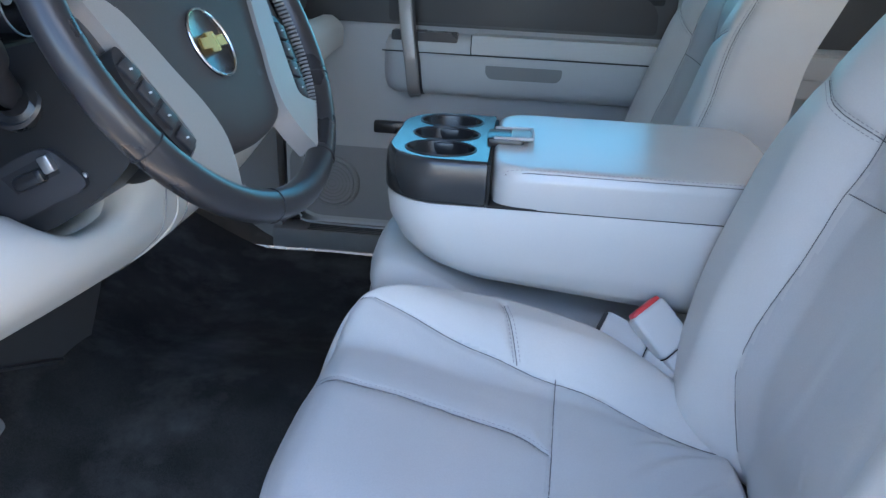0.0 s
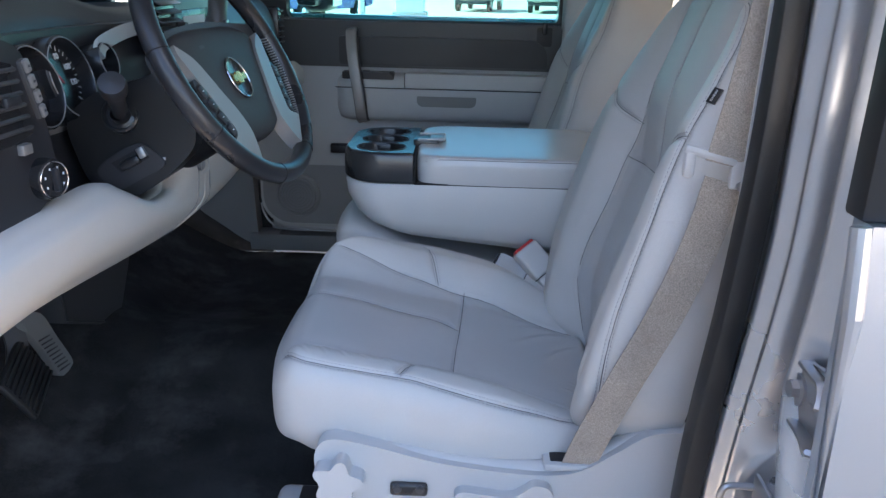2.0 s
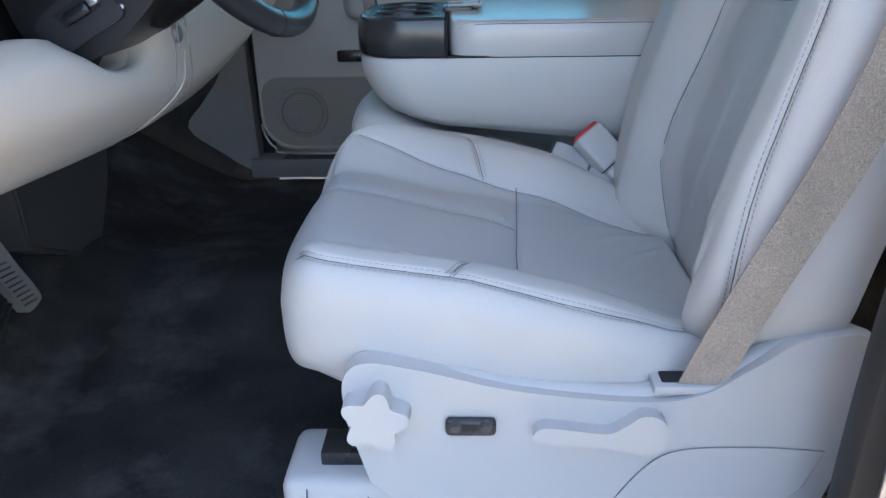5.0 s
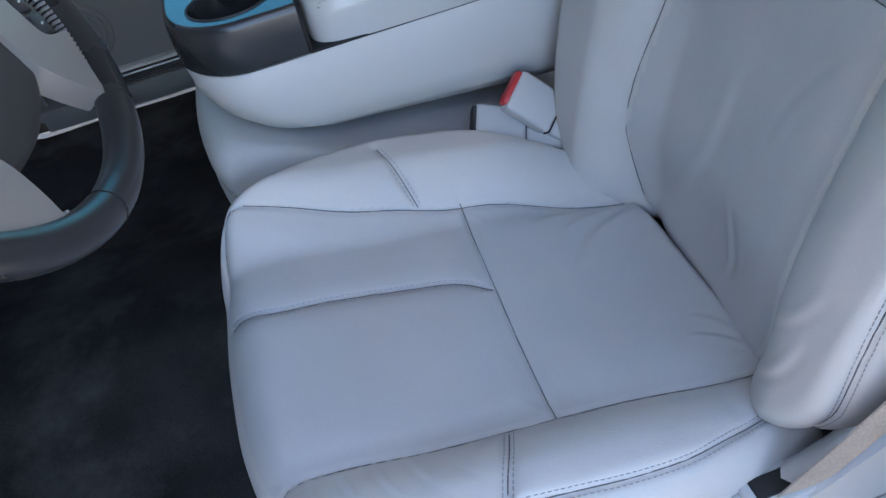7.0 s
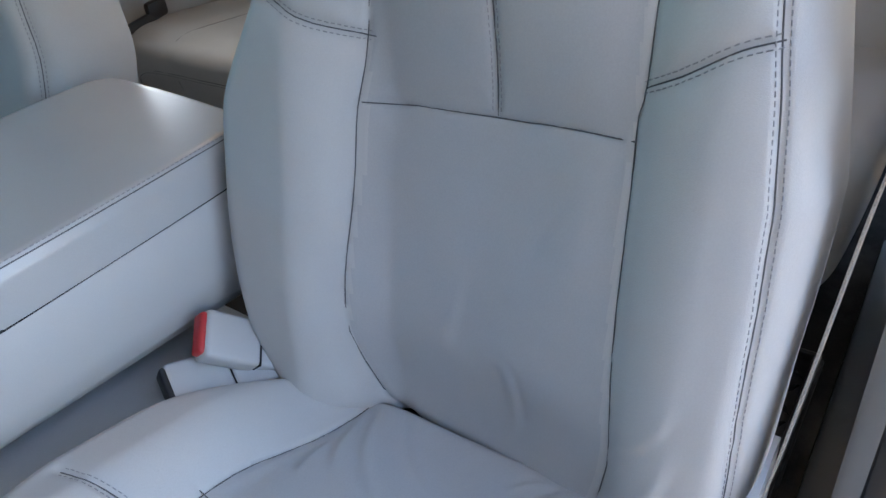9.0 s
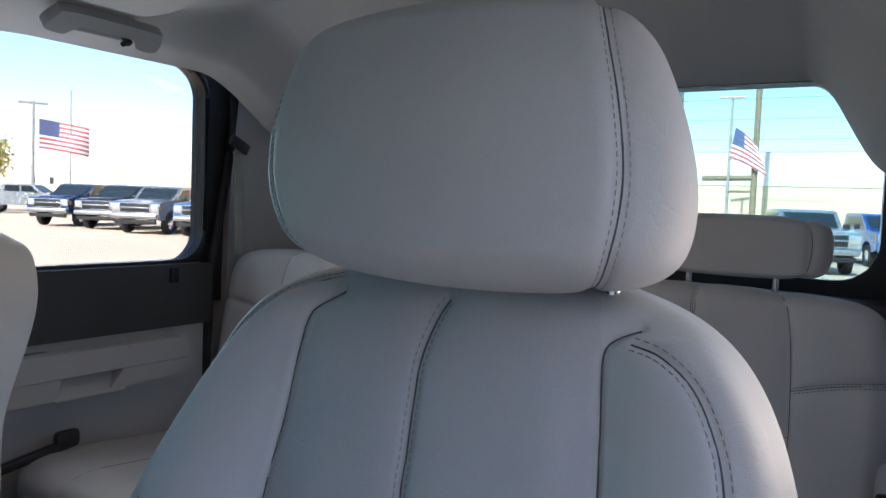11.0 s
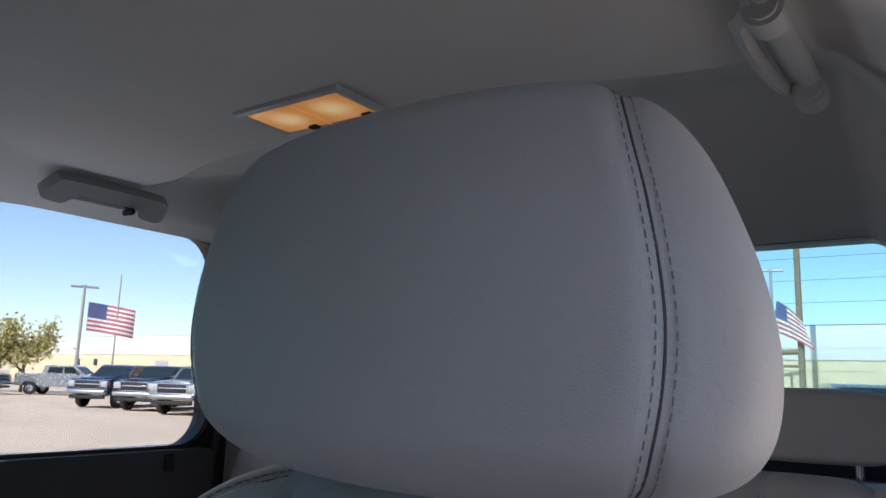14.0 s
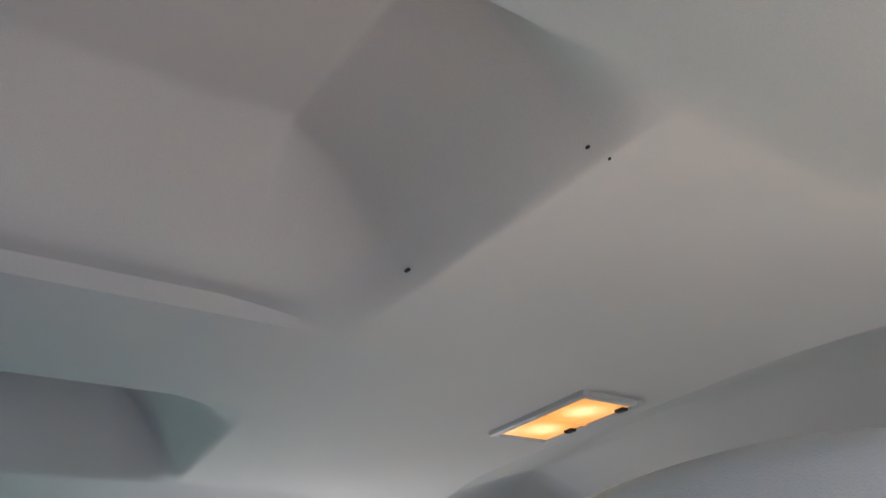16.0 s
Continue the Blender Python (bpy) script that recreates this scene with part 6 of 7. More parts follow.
part("knee_bolster", grid_surface(bolster, 24, 70, (-0.02, 0, 0)), BOLSTER_LIT, dash, "light grey knee bolster", 60)
for d in (0.0, 0.045):
    part("panel_joint", tube([tuple(np.array(bolster(0.05 + 0.9 * k / 14, (0.845 + d + 0.05 * (k / 14) ** 2 * (1 if d else -0.8) - 0.25) / 1.55)) + np.array((0.0004, 0, 0))) for k in range(15)], 0.0010, 6), GREY_PANEL, dash)
part("screw", merged(lathe([(0.013, 0.0), (0.013, 0.004), (0.010, 0.007), (0.0, 0.007)], Matrix.Translation((-0.3845, 0.850, 1.322)) @ pose(0, 0, 0, 0, 86, -6), 24)), STEEL, dash, "round steel fastener")
part("moulded_rib", tube([tuple(np.array(bolster(0.30 + 0.40 * k / 12, (0.872 - 0.030 * (k / 12) ** 1.5 - 0.25) / 1.55)) + np.array((0.0010, 0, 0))) for k in range(13)], [0.0004 + 0.0012 * math.sin(math.pi * k / 12) for k in range(13)], 8), BOLSTER_LIT, dash)
part("shroud_screw", lathe([(0.0028, 0.0), (0.0028, 0.002), (0.0, 0.0026)], Matrix.Translation((-0.366, 0.659, 1.374)) @ pose(0, 0, 0, 90, 0, 0), 12), STEEL, dash, "small steel screw")
tag = thing("hanging_tag", (-0.381, 0.858, 1.34), "clear-edged tag with a yellow paper header on the bolster", "tag")
part("sleeve", join(box((-0.3775, 0.8415, 1.336), (0.0010, 0.0010, 0.060), 0), box((-0.3775, 0.8795, 1.336), (0.0010, 0.0010, 0.060), 0), box((-0.3775, 0.8605, 1.306), (0.0010, 0.038, 0.0010), 0)), GREY_SOFT, tag, "edge of the clear sleeve", 0)
part("header", box((-0.3777, 0.8605, 1.379), (0.0014, 0.038, 0.026), 0.0004), YELLOW, tag, "yellow paper header")
part("eyelet", lathe([(0.002, 0.0), (0.0035, 0.0), (0.0035, 0.001), (0.002, 0.001)], Matrix.Translation((-0.3771, 0.8605, 1.362)) @ pose(0, 0, 0, 0, 90, 0), 16), STEEL, tag)
# driver end: a panel with vent, switches and lamp knob
end_line = smooth_line([(0.30, 1.560), (0.40, 1.562), (0.455, 1.552), (0.480, 1.530), (0.500, 1.475), (0.512, 1.42), (0.516, 1.375), (0.47, 1.352), (0.40, 1.335), (0.30, 1.325)], 5)
end_m = Matrix(((0, 0, 1, -0.500), (1, 0, 0, 0), (0, 1, 0, 0), (0, 0, 0, 1)))
part("end_panel", prism([tuple(q) for q in end_line], end_m, 0.052, 0.014, 4), PLASTIC_DK, dash, "ebony end panel", 50)
vent = part("side_vent", prism([tuple(q) for q in smooth_line([(0.375, 1.535), (0.435, 1.532), (0.447, 1.520), (0.470, 1.462), (0.462, 1.446), (0.395, 1.440), (0.375, 1.455)], 5, True)], Matrix.Translation((0.0525, 0, 0)) @ end_m, 0.004, 0.002), GLOSS_DK, dash, "black air vent")
for k in range(6):
    part("vent_slat", box((-0.4465, 0.420 + 0.002 * (5 - k), 1.456 + 0.0140 * k), (0.012, 0.074 - 0.003 * k, 0.0045), 0.0015, pose(0, 0, 0, 0, 28, 0)), PLASTIC_MID, vent)
part("vent_slider", box((-0.440, 0.428, 1.490), (0.008, 0.030, 0.012), 0.003), PLASTIC_DK, vent)
strip = part("button_strip", box((-0.447, 0.480, 1.497), (0.010, 0.014, 0.076), 0.003, pose(0, 0, 0, 20, 0, 0)), PLASTIC_MID, dash)
for k in range(4):
    b = part("button", box((-0.441, 0.4905 - 0.0068 * k, 1.470 + 0.0185 * k), (0.006, 0.010, 0.016), 0.002, pose(0, 0, 0, 20, 0, 0)), TRIM_SILVER, strip)
    part("button_mark", box((-0.4378, 0.4905 - 0.0068 * k, 1.470 + 0.0185 * k), (0.0006, 0.004, 0.003), 0), PRINT_DK, strip, "", 0)
part("small_button", box((-0.445, 0.446, 1.431), (0.010, 0.020, 0.013), 0.002), TRIM_SILVER, dash)
km = Matrix.Translation((-0.447, 0.476, 1.388)) @ pose(0, 0, 0, 0, 90, -14)
kn = part("lamp_knob", merged(lathe([(0.026, 0.0), (0.026, 0.012), (0.0245, 0.017), (0.021, 0.019), (0.0, 0.019)], km, 36)), GLOSS_DK, dash, "round black lamp switch")
part("knob_ring", tube([tuple(km @ Vector((0.0225 * math.cos(2 * math.pi * k / 32), 0.0225 * math.sin(2 * math.pi * k / 32), 0.0185))) for k in range(32)], 0.0011, 6, True), CHROME, kn)
kg = box((0, 0, 0.021), (0.030, 0.007, 0.010), 0.003)
bmesh.ops.transform(kg, matrix=km, verts=kg.verts)
part("knob_grip", kg, PLASTIC_DK, kn)
for k in range(6):
    a = radians(60 + 48 * k)
    km_b = box((0.0155 * math.cos(a), 0.0155 * math.sin(a), 0.0193), (0.003, 0.0018, 0.0008), 0)
    bmesh.ops.transform(km_b, matrix=km, verts=km_b.verts)
    part("knob_mark", km_b, WHITE_MARK, kn, "", 0)
# gauges in hooded pods
def gauge(y, z, x, r, words):
    m = Matrix.Translation((x, y, z)) @ pose(0, 0, 0, 0, 76, 0)
    g = part("gauge_hood", lathe([(r * 0.94, -0.01), (r * 0.97, 0.018), (r, 0.022), (r * 1.06, 0.019), (r * 1.10, 0.0), (r * 1.12, -0.03)], m, 40), GLOSS_DK, dash, "dark hooded gauge pod")
    part("gauge_ring", tube([tuple(m @ Vector((r * 1.0 * math.cos(2 * math.pi * k / 40), r * 1.0 * math.sin(2 * math.pi * k / 40), 0.0222))) for k in range(40)], 0.0009, 6, True), TRIM_SILVER, g)
    part("dial", lathe([(r * 0.95, 0.0), (0.0, 0.0)], m, 40), GLOSS_DK, g)
    marks = bmesh.new()
    for k in range(25 if words else 0):
        a = radians(-130 + 260 * k / 24)
        b = box((0, 0, 0), (0.0075 if k % 2 == 0 else 0.004, 0.0014, 0.0006), 0)
        bmesh.ops.transform(b, matrix=m @ pose(0, 0, 0.0012) @ Matrix.Rotation(a + math.pi, 4, "Z") @ Matrix.Translation((r * 0.84, 0, 0)), verts=b.verts)
        marks = join(marks, b)
    if words:
        part("dial_marks", marks, WHITE_MARK, g, "", 0)
    else:
        marks.free()
    for w, a in words:
        part("numeral", text_mesh(w, 0.0125, m @ Matrix.Translation((-r * 0.62 * math.cos(radians(a)), r * 0.62 * math.sin(radians(a)), 0.0012)) @ pose(0, 0, 0, 0, 0, 90)), WHITE_MARK, g, "", 0)
    if words:
        part("needle", box((0, 0, 0), (0.05, 0.003, 0.002), 0.0005, None), RED, g).data.transform(m @ pose(0, 0, 0.004) @ Matrix.Rotation(radians(215), 4, "Z") @ Matrix.Translation((0.018, 0, 0)))
    return g
gauge(0.578, 1.480, -0.512, 0.054, [])
gauge(0.684, 1.480, -0.520, 0.058, [("80", 20), ("100", 62), ("120", 100)])
gauge(0.788, 1.494, -0.512, 0.028, [])
part("cluster_trim", grid_surface(lambda u, v: (-0.512 - 0.01 * math.sin(math.pi * v), 0.52 + 0.36 * v, 1.418 + 0.02 * u - 0.012 * math.sin(math.pi * v)), 3, 24, (-0.01, 0, 0)), TRIM_SILVER, dash, "satin silver cluster trim")
part("cluster_trim", tube(smooth_line([(-0.50, 0.775, 1.512), (-0.505, 0.80, 1.524), (-0.508, 0.87, 1.535), (-0.508, 0.94, 1.540), (-0.505, 1.02, 1.540)], 8), 1, 10, flat=(0.024, 0.008), up=(1, 0, 0.3)), VINYL, dash)
# steering column shroud, brake release, stalk
col_line = [tuple(q) for q in smooth_line([(-0.505, 1.425), (-0.470, 1.460), (-0.430, 1.478), (-0.392, 1.489), (-0.354, 1.500), (-0.326, 1.478), (-0.317, 1.430), (-0.321, 1.392), (-0.358, 1.352), (-0.390, 1.328), (-0.418, 1.314), (-0.452, 1.315), (-0.480, 1.332), (-0.497, 1.372)], 5, True)]
shroud = part("column_shroud", face_y(col_line, 0.83, 0.17, 0.022), COLUMN_BLACK, dash, "ebony column shroud", 50)
br_line = [tuple(q) for q in smooth_line([(-0.466, 1.356), (-0.430, 1.384), (-0.400, 1.396), (-0.382, 1.388), (-0.364, 1.366), (-0.400, 1.344), (-0.434, 1.326), (-0.452, 1.332)], 5, True)]
part("brake_release", face_y(br_line, 0.662, 0.008, 0.004), PLASTIC_DK, shroud, "black brake release panel", 50)
part("release_recess", face_y([(-0.444, 1.366), (-0.400, 1.390), (-0.386, 1.376), (-0.430, 1.352)], 0.6545, 0.0012, 0.0004), GROOVE, shroud, "", 0)
part("release_handle", box((-0.414, 0.652, 1.368), (0.034, 0.014, 0.014), 0.005, pose(0, 0, 0, 0, -26, 0)), GLOSS_DK, shroud, "glossy black release handle")
part("release_key", box((-0.396, 0.652, 1.384), (0.012, 0.008, 0.016), 0.002, pose(0, 0, 0, 0, -26, 0)), STEEL, shroud)
part("shroud_joint", tube([(x, 0.690, z) for x, z in [(-0.324, 1.44), (-0.36, 1.43), (-0.42, 1.405), (-0.50, 1.385)]], 0.0012, 6), GROOVE, shroud)
stalk = thing("indicator_stalk", (-0.40, 0.60, 1.44), "black turn signal stalk with a round knob", "stalk")
sv = Vector((0.021, -0.060, 0.048)).normalized()
sm_ = Matrix.Translation((-0.424, 0.664, 1.436)) @ Vector((0.1, -0.9, 0.35)).normalized().to_track_quat("Z", "Y").to_matrix().to_4x4()
part("boot", lathe([(0.027, -0.006), (0.027, 0.008), (0.024, 0.010), (0.021, 0.004), (0.015, 0.006), (0.012, 0.018)], sm_, 28), GLOSS_DK, stalk)
s0, s1 = Vector((-0.423, 0.658, 1.440)), Vector((-0.423, 0.658, 1.440)) + sv * 0.062
part("arm", cyl(s0, s1, 0.011, 0.0125, 20), PLASTIC_DK, stalk)
part("knob", merged(lathe([(0.013, 0.0), (0.018, 0.003), (0.0195, 0.018), (0.0175, 0.026), (0.0, 0.029)], Matrix.Translation(s1 - sv * 0.002) @ sv.to_track_quat("Z", "Y").to_matrix().to_4x4(), 28)), PLASTIC_DK, stalk, "satin black knob")
shift = thing("gear_lever", (-0.40, 0.90, 1.50), "black column gear lever with a paddle end", "gear lever")
part("lever", tube(smooth_line([(-0.40, 0.80, 1.455), (-0.385, 0.86, 1.495), (-0.37, 0.90, 1.525), (-0.36, 0.925, 1.560)], 6), [0.011] * 7 + [0.014] * 6 + [0.016] * 6, 14), PLASTIC_DK, shift)
part("knob", box((-0.358, 0.930, 1.572), (0.030, 0.036, 0.075), 0.013, pose(0, 0, 0, -20, 0, 0), seg=3), PLASTIC_MID, shift)
part("plus_minus_key", box((-0.342, 0.922, 1.548), (0.006, 0.018, 0.022), 0.002), GLOSS_DK, shift)
part("key_mark", text_mesh("+ -", 0.010, Matrix.Translation((-0.3385, 0.922, 1.548)) @ pose(0, 0, 0, 90, 0, 90)), WHITE_MARK, shift, "", 0)
# centre stack and passenger dash
cv = part("center_vent", box((-0.485, 0.985, 1.545), (0.03, 0.11, 0.100), 0.010), GLOSS_DK, dash, "black centre air vent")
for k in range(6):
    part("vent_slat", box((-0.466, 0.985, 1.508 + 0.015 * k), (0.018, 0.096, 0.003), 0.001, pose(0, 0, 0, 0, 25, 0)), PLASTIC_MID, cv)
stack = part("center_stack", box((-0.498, 1.12, 1.47), (0.05, 0.29, 0.26), 0.018, seg=3), material("blue_grey_stack", (0.11, 0.125, 0.135), 0.4, vary=0.06, scale=6, grain=0.05, grain_scale=1200), dash, "charcoal centre stack")
rad = part("radio", box((-0.474, 1.115, 1.525), (0.016, 0.20, 0.085), 0.004), GLOSS_DK, stack, "black radio")
for k in range(7):
    part("radio_key", box((-0.465, 1.045 + 0.022 * k, 1.500), (0.004, 0.017, 0.009), 0.001), TRIM_SILVER, rad)
part("radio_display", box((-0.4655, 1.115, 1.540), (0.003, 0.12, 0.032), 0.001), GREY_SOFT, rad)
for y in (1.035, 1.195):
    part("radio_knob", lathe([(0.013, 0), (0.012, 0.014), (0.0, 0.014)], Matrix.Translation((-0.466, y, 1.535)) @ pose(0, 0, 0, 0, 90, 0), 20), PLASTIC_MID, rad)
part("climate_panel", box((-0.470, 1.12, 1.425), (0.016, 0.20, 0.06), 0.006), PLASTIC_DK, stack)
part("passenger_pad", grid_surface(lambda u, v: (-0.485 - 0.02 * v + 0.045 * math.sin(math.pi * u) ** 0.7, 1.28 + 0.46 * v, 1.575 - 0.20 * u), 14, 10, (-0.03, 0, 0)), PLASTIC_MID, dash, "charcoal passenger airbag cover", 60)
pv = part("passenger_vent", box((-0.470, 1.765, 1.50), (0.035, 0.040, 0.105), 0.010), GLOSS_DK, dash)
for k in range(7):
    part("vent_slat", box((-0.452, 1.765, 1.458 + 0.014 * k), (0.012, 0.034, 0.003), 0.001), PLASTIC_MID, pv)

# ---- steering wheel ----
WC, WR = Vector((-0.2794, 0.7330, 1.5066)), 0.182
wa, wb = 0.508, -0.125
wnrm = Vector((math.cos(wa) * math.cos(wb), math.cos(wa) * math.sin(wb), math.sin(wa)))
wright = Vector((0, 0, 1)).cross(wnrm).normalized()
wup = wnrm.cross(wright)
WM = Matrix((( wright.x, wup.x, wnrm.x, WC.x), (wright.y, wup.y, wnrm.y, WC.y), (wright.z, wup.z, wnrm.z, WC.z), (0, 0, 0, 1)))
wheel = thing("steering_wheel", WC, "black leather steering wheel with silver spokes and emblem", "steering wheel")
def wpt(x, y, z=0.0):
    return WM @ Vector((x, y, z))
rim_pts = [wpt(WR * math.cos(2 * math.pi * k / 96), WR * math.sin(2 * math.pi * k / 96)) for k in range(96)]
rim = part("rim", tube(rim_pts, 0.0152, 18, True, up=tuple(wnrm)), WHEEL_LEATHER, wheel, "black leather rim")
for a in (-28, 208, 11, 169, -64, 254):
    c = wpt(WR * math.cos(radians(a)), WR * math.sin(radians(a)))
    t = (wpt(WR * math.cos(radians(a + 1)), WR * math.sin(radians(a + 1))) - c).normalized()
    out = (c - WC).normalized()
    part("rim_seam", tube([c + (out * math.cos(2 * math.pi * k / 20) + wnrm * math.sin(2 * math.pi * k / 20)) * 0.0153 for k in range(20)], 0.0008, 6, True, up=tuple(t)), GROOVE, rim)
for a0, a1 in ((-62, 9), (171, 242)):
    lace = []
    for k in range(46):
        a = radians(a0 + (a1 - a0) * k / 45)
        i = wpt((WR - 0.0152) * math.cos(a), (WR - 0.0152) * math.sin(a), 0.005)
        j = wpt((WR - 0.0140) * math.cos(a + 0.014), (WR - 0.0140) * math.sin(a + 0.014), -0.006)
        lace.append(tube([i, (i + j) / 2 + (WC - i).normalized() * 0.0015, j], 0.0014, 6))
    part("lacing", merged(*lace), THREAD, rim, "", 0)
half = [(0.0, 0.062), (0.075, 0.060), (0.128, 0.046), (0.137, 0.018), (0.122, -0.022), (0.101, -0.068), (0.067, -0.107), (0.0, -0.121)]
edge_h = smooth_line(half + [(-x, y) for x, y in half[1:-1]][::-1], 8, True)
hub_v = [wpt(-0.012, -0.02, 0.004)]
hub_f = []
HN = len(edge_h)
for u, dz in ((0.25, -0.0022), (0.5, -0.0025), (0.7, -0.0032), (0.85, -0.005), (0.94, -0.0075), (0.985, -0.012), (1.0, -0.019), (1.0, -0.046)):
    hub_v += [wpt(q[0] * u - 0.012, -0.02 + (q[1] + 0.02) * u, dz + 0.006) for q in edge_h]
hub_f += [(0, 1 + k, 1 + (k + 1) % HN) for k in range(HN)]
for r_ in range(7):
    hub_f += [(1 + r_ * HN + k, 1 + (r_ + 1) * HN + k, 1 + (r_ + 1) * HN + (k + 1) % HN, 1 + r_ * HN + (k + 1) % HN) for k in range(HN)]
cover = part("airbag_cover", (hub_v, hub_f), HUB_VINYL, wheel, "charcoal airbag cover with horn pads", 50)
for x, y in ((-0.055, 0.030), (0.055, -0.062)):
    mk = box((x - 0.012, y, 0.0025), (0.016, 0.006, 0.0012), 0)
    bmesh.ops.transform(mk, matrix=WM, verts=mk.verts)
    part("horn_mark", mk, PLASTIC_DK, cover, "", 0)
EM = WM @ Matrix.Translation((-0.013, -0.0245, 0.0030))
emb = part("emblem_disc", lathe([(0.0, 0.0015), (0.026, 0.0015), (0.029, 0.003), (0.0315, 0.002), (0.032, -0.004)], EM @ Matrix.Diagonal((0.92, 1.02, 1, 1)), 36), GLOSS_DK, wheel)
part("emblem_ring", tube([EM @ Vector((0.0285 * math.cos(2 * math.pi * k / 40), 0.0315 * math.sin(2 * math.pi * k / 40), 0.003)) for k in range(40)], 0.0014, 8, True, up=tuple(wnrm)), CHROME, emb)
cross = [(-0.021, -0.005), (-0.007, -0.005), (-0.008, -0.009), (0.006, -0.009), (0.007, -0.005), (0.021, -0.005), (0.019, 0.005), (0.006, 0.005), (0.007, 0.009), (-0.007, 0.009), (-0.006, 0.005), (-0.019, 0.005)]
part("emblem_shape", prism(cross, EM @ Matrix.Translation((0, 0, 0.002)), 0.003, 0.001), GOLD, emb, "gold cross-shaped emblem")
for sx in (-1, 1):
    def lay(pts, z, depth, bevel, seg=2):
        return prism([(sx * x, y) for x, y in (pts if sx > 0 else pts[::-1])], WM @ Matrix.Translation((-0.008, 0, z + 0.003)), depth, bevel, seg)
    out_l = [tuple(q) for q in smooth_line([(0.142, 0.026), (0.131, -0.006), (0.119, -0.040), (0.107, -0.076), (0.104, -0.097), (0.128, -0.110)], 5)]
    in_l = [tuple(q) for q in smooth_line([(0.082, -0.154), (0.068, -0.128), (0.060, -0.100), (0.066, -0.070), (0.080, -0.040), (0.094, -0.008), (0.108, 0.016), (0.138, 0.038)], 5)]
    bez = part("spoke", lay(out_l + in_l, -0.020, 0.024, 0.006, 3), TRIM_SILVER, wheel, "satin silver spoke with control buttons", 50)
    plate = [tuple(q) for q in smooth_line([(0.138, -0.014), (0.128, -0.014), (0.116, -0.046), (0.104, -0.080), (0.103, -0.100), (0.112, -0.108), (0.124, -0.098), (0.137, -0.062), (0.144, -0.032)], 5, True)]
    part("button_plate", lay(plate, -0.014, 0.016, 0.003), GLOSS_DK, bez, "black button plate")
    for k in range(4):
        kx, ky = sx * (0.1375 - 0.0065 * k), -0.030 - 0.0205 * k
        b = box((0, 0, 0), (0.0150, 0.0180, 0.004), 0.0016)
        bmesh.ops.transform(b, matrix=WM @ Matrix.Translation((kx - sx * 0.005 - 0.008, ky, 0.0060)) @ Matrix.Rotation(radians(-24 * sx), 4, "Z"), verts=b.verts)
        part("control_button", b, PLASTIC_DK, bez)
        g = box((0, 0, 0), (0.0034, 0.0016, 0.0006), 0)
        bmesh.ops.transform(g, matrix=WM @ Matrix.Translation((kx - sx * 0.005 - 0.008, ky, 0.0082)), verts=g.verts)
        part("button_mark", g, GREY_SOFT, bez, "", 0)
crown = [tuple(q) for q in smooth_line([(-0.140, 0.022), (-0.110, 0.004), (0.0, -0.03), (0.110, 0.004), (0.150, 0.022), (0.168, 0.034), (0.166, 0.058), (0.110, 0.064), (0.0, 0.072), (-0.110, 0.064), (-0.140, 0.052)], 5, True)]
part("upper_cover", prism(crown, WM @ Matrix.Translation((0, 0, -0.034)), 0.024, 0.008, 3), PLASTIC_MID, wheel, "charcoal upper spoke cover", 50)
part("column_neck", merged(lathe([(0.056, -0.028), (0.066, -0.032), (0.071, -0.045), (0.075, -0.10), (0.077, -0.15)], WM @ Matrix.Translation((0.010, -0.030, 0)), 40)), COLUMN_BLACK, wheel)

# ---- pedals ----
bp = thing("brake_pedal", (-0.67, 0.70, 0.93), "black ribbed rubber brake pedal on a dark arm", "pedal", "pedals")
pn = Vector((0.90, 0.12, 0.42)).normalized()
e1 = (Vector((0, -0.94, -0.34)) - pn * pn.dot(Vector((0, -0.94, -0.34)))).normalized()
e2 = pn.cross(e1)
pm = Matrix(((e1.x, e2.x, pn.x, -0.664), (e1.y, e2.y, pn.y, 0.700), (e1.z, e2.z, pn.z, 0.968), (0, 0, 0, 1)))
def pedal_box(c, size, r):
    b = box(c, size, r)
    bmesh.ops.transform(b, matrix=pm, verts=b.verts)
    return b
part("pad", pedal_box((0, 0, 0), (0.118, 0.092, 0.014), 0.006), RUBBER, bp)
for k in range(8):
    part("rib", pedal_box((0, -0.038 + 0.0108 * k, 0.0085), (0.108, 0.0055, 0.005), 0.0015), RUBBER, bp)
part("arm", tube(smooth_line([(-0.685, 0.715, 0.985), (-0.70, 0.745, 1.03), (-0.75, 0.77, 1.12), (-0.84, 0.79, 1.25)], 6), 1, 12, flat=(0.036, 0.012), up=(0.6, -0.5, 0.3)), PLASTIC_MID, bp, "dark painted arm")
gp = thing("accelerator_pedal", (-0.69, 0.82, 0.93), "dark grey plastic accelerator pedal", "pedal", "pedals")
gas = [tuple(q) for q in smooth_line([(0.742, 1.058), (0.796, 1.050), (0.838, 0.980), (0.874, 0.916), (0.866, 0.902), (0.836, 0.900), (0.822, 0.915), (0.790, 0.975)], 5, True)]
gpad = part("pad", prism(gas, Matrix(((0, 0, 1, -0.695), (1, 0, 0, 0), (0, 1, 0, 0), (0, 0, 0, 1))), 0.016, 0.005, 3), MID_GREY, gp)
for k in range(9):
    part("rib", box((-0.6785, 0.795 + 0.0063 * k, 1.0 - 0.0108 * k), (0.002, 0.036, 0.003), 0.0008, pose(0, 0, 0, -8, 0, 0)), PLASTIC_DK, gpad)
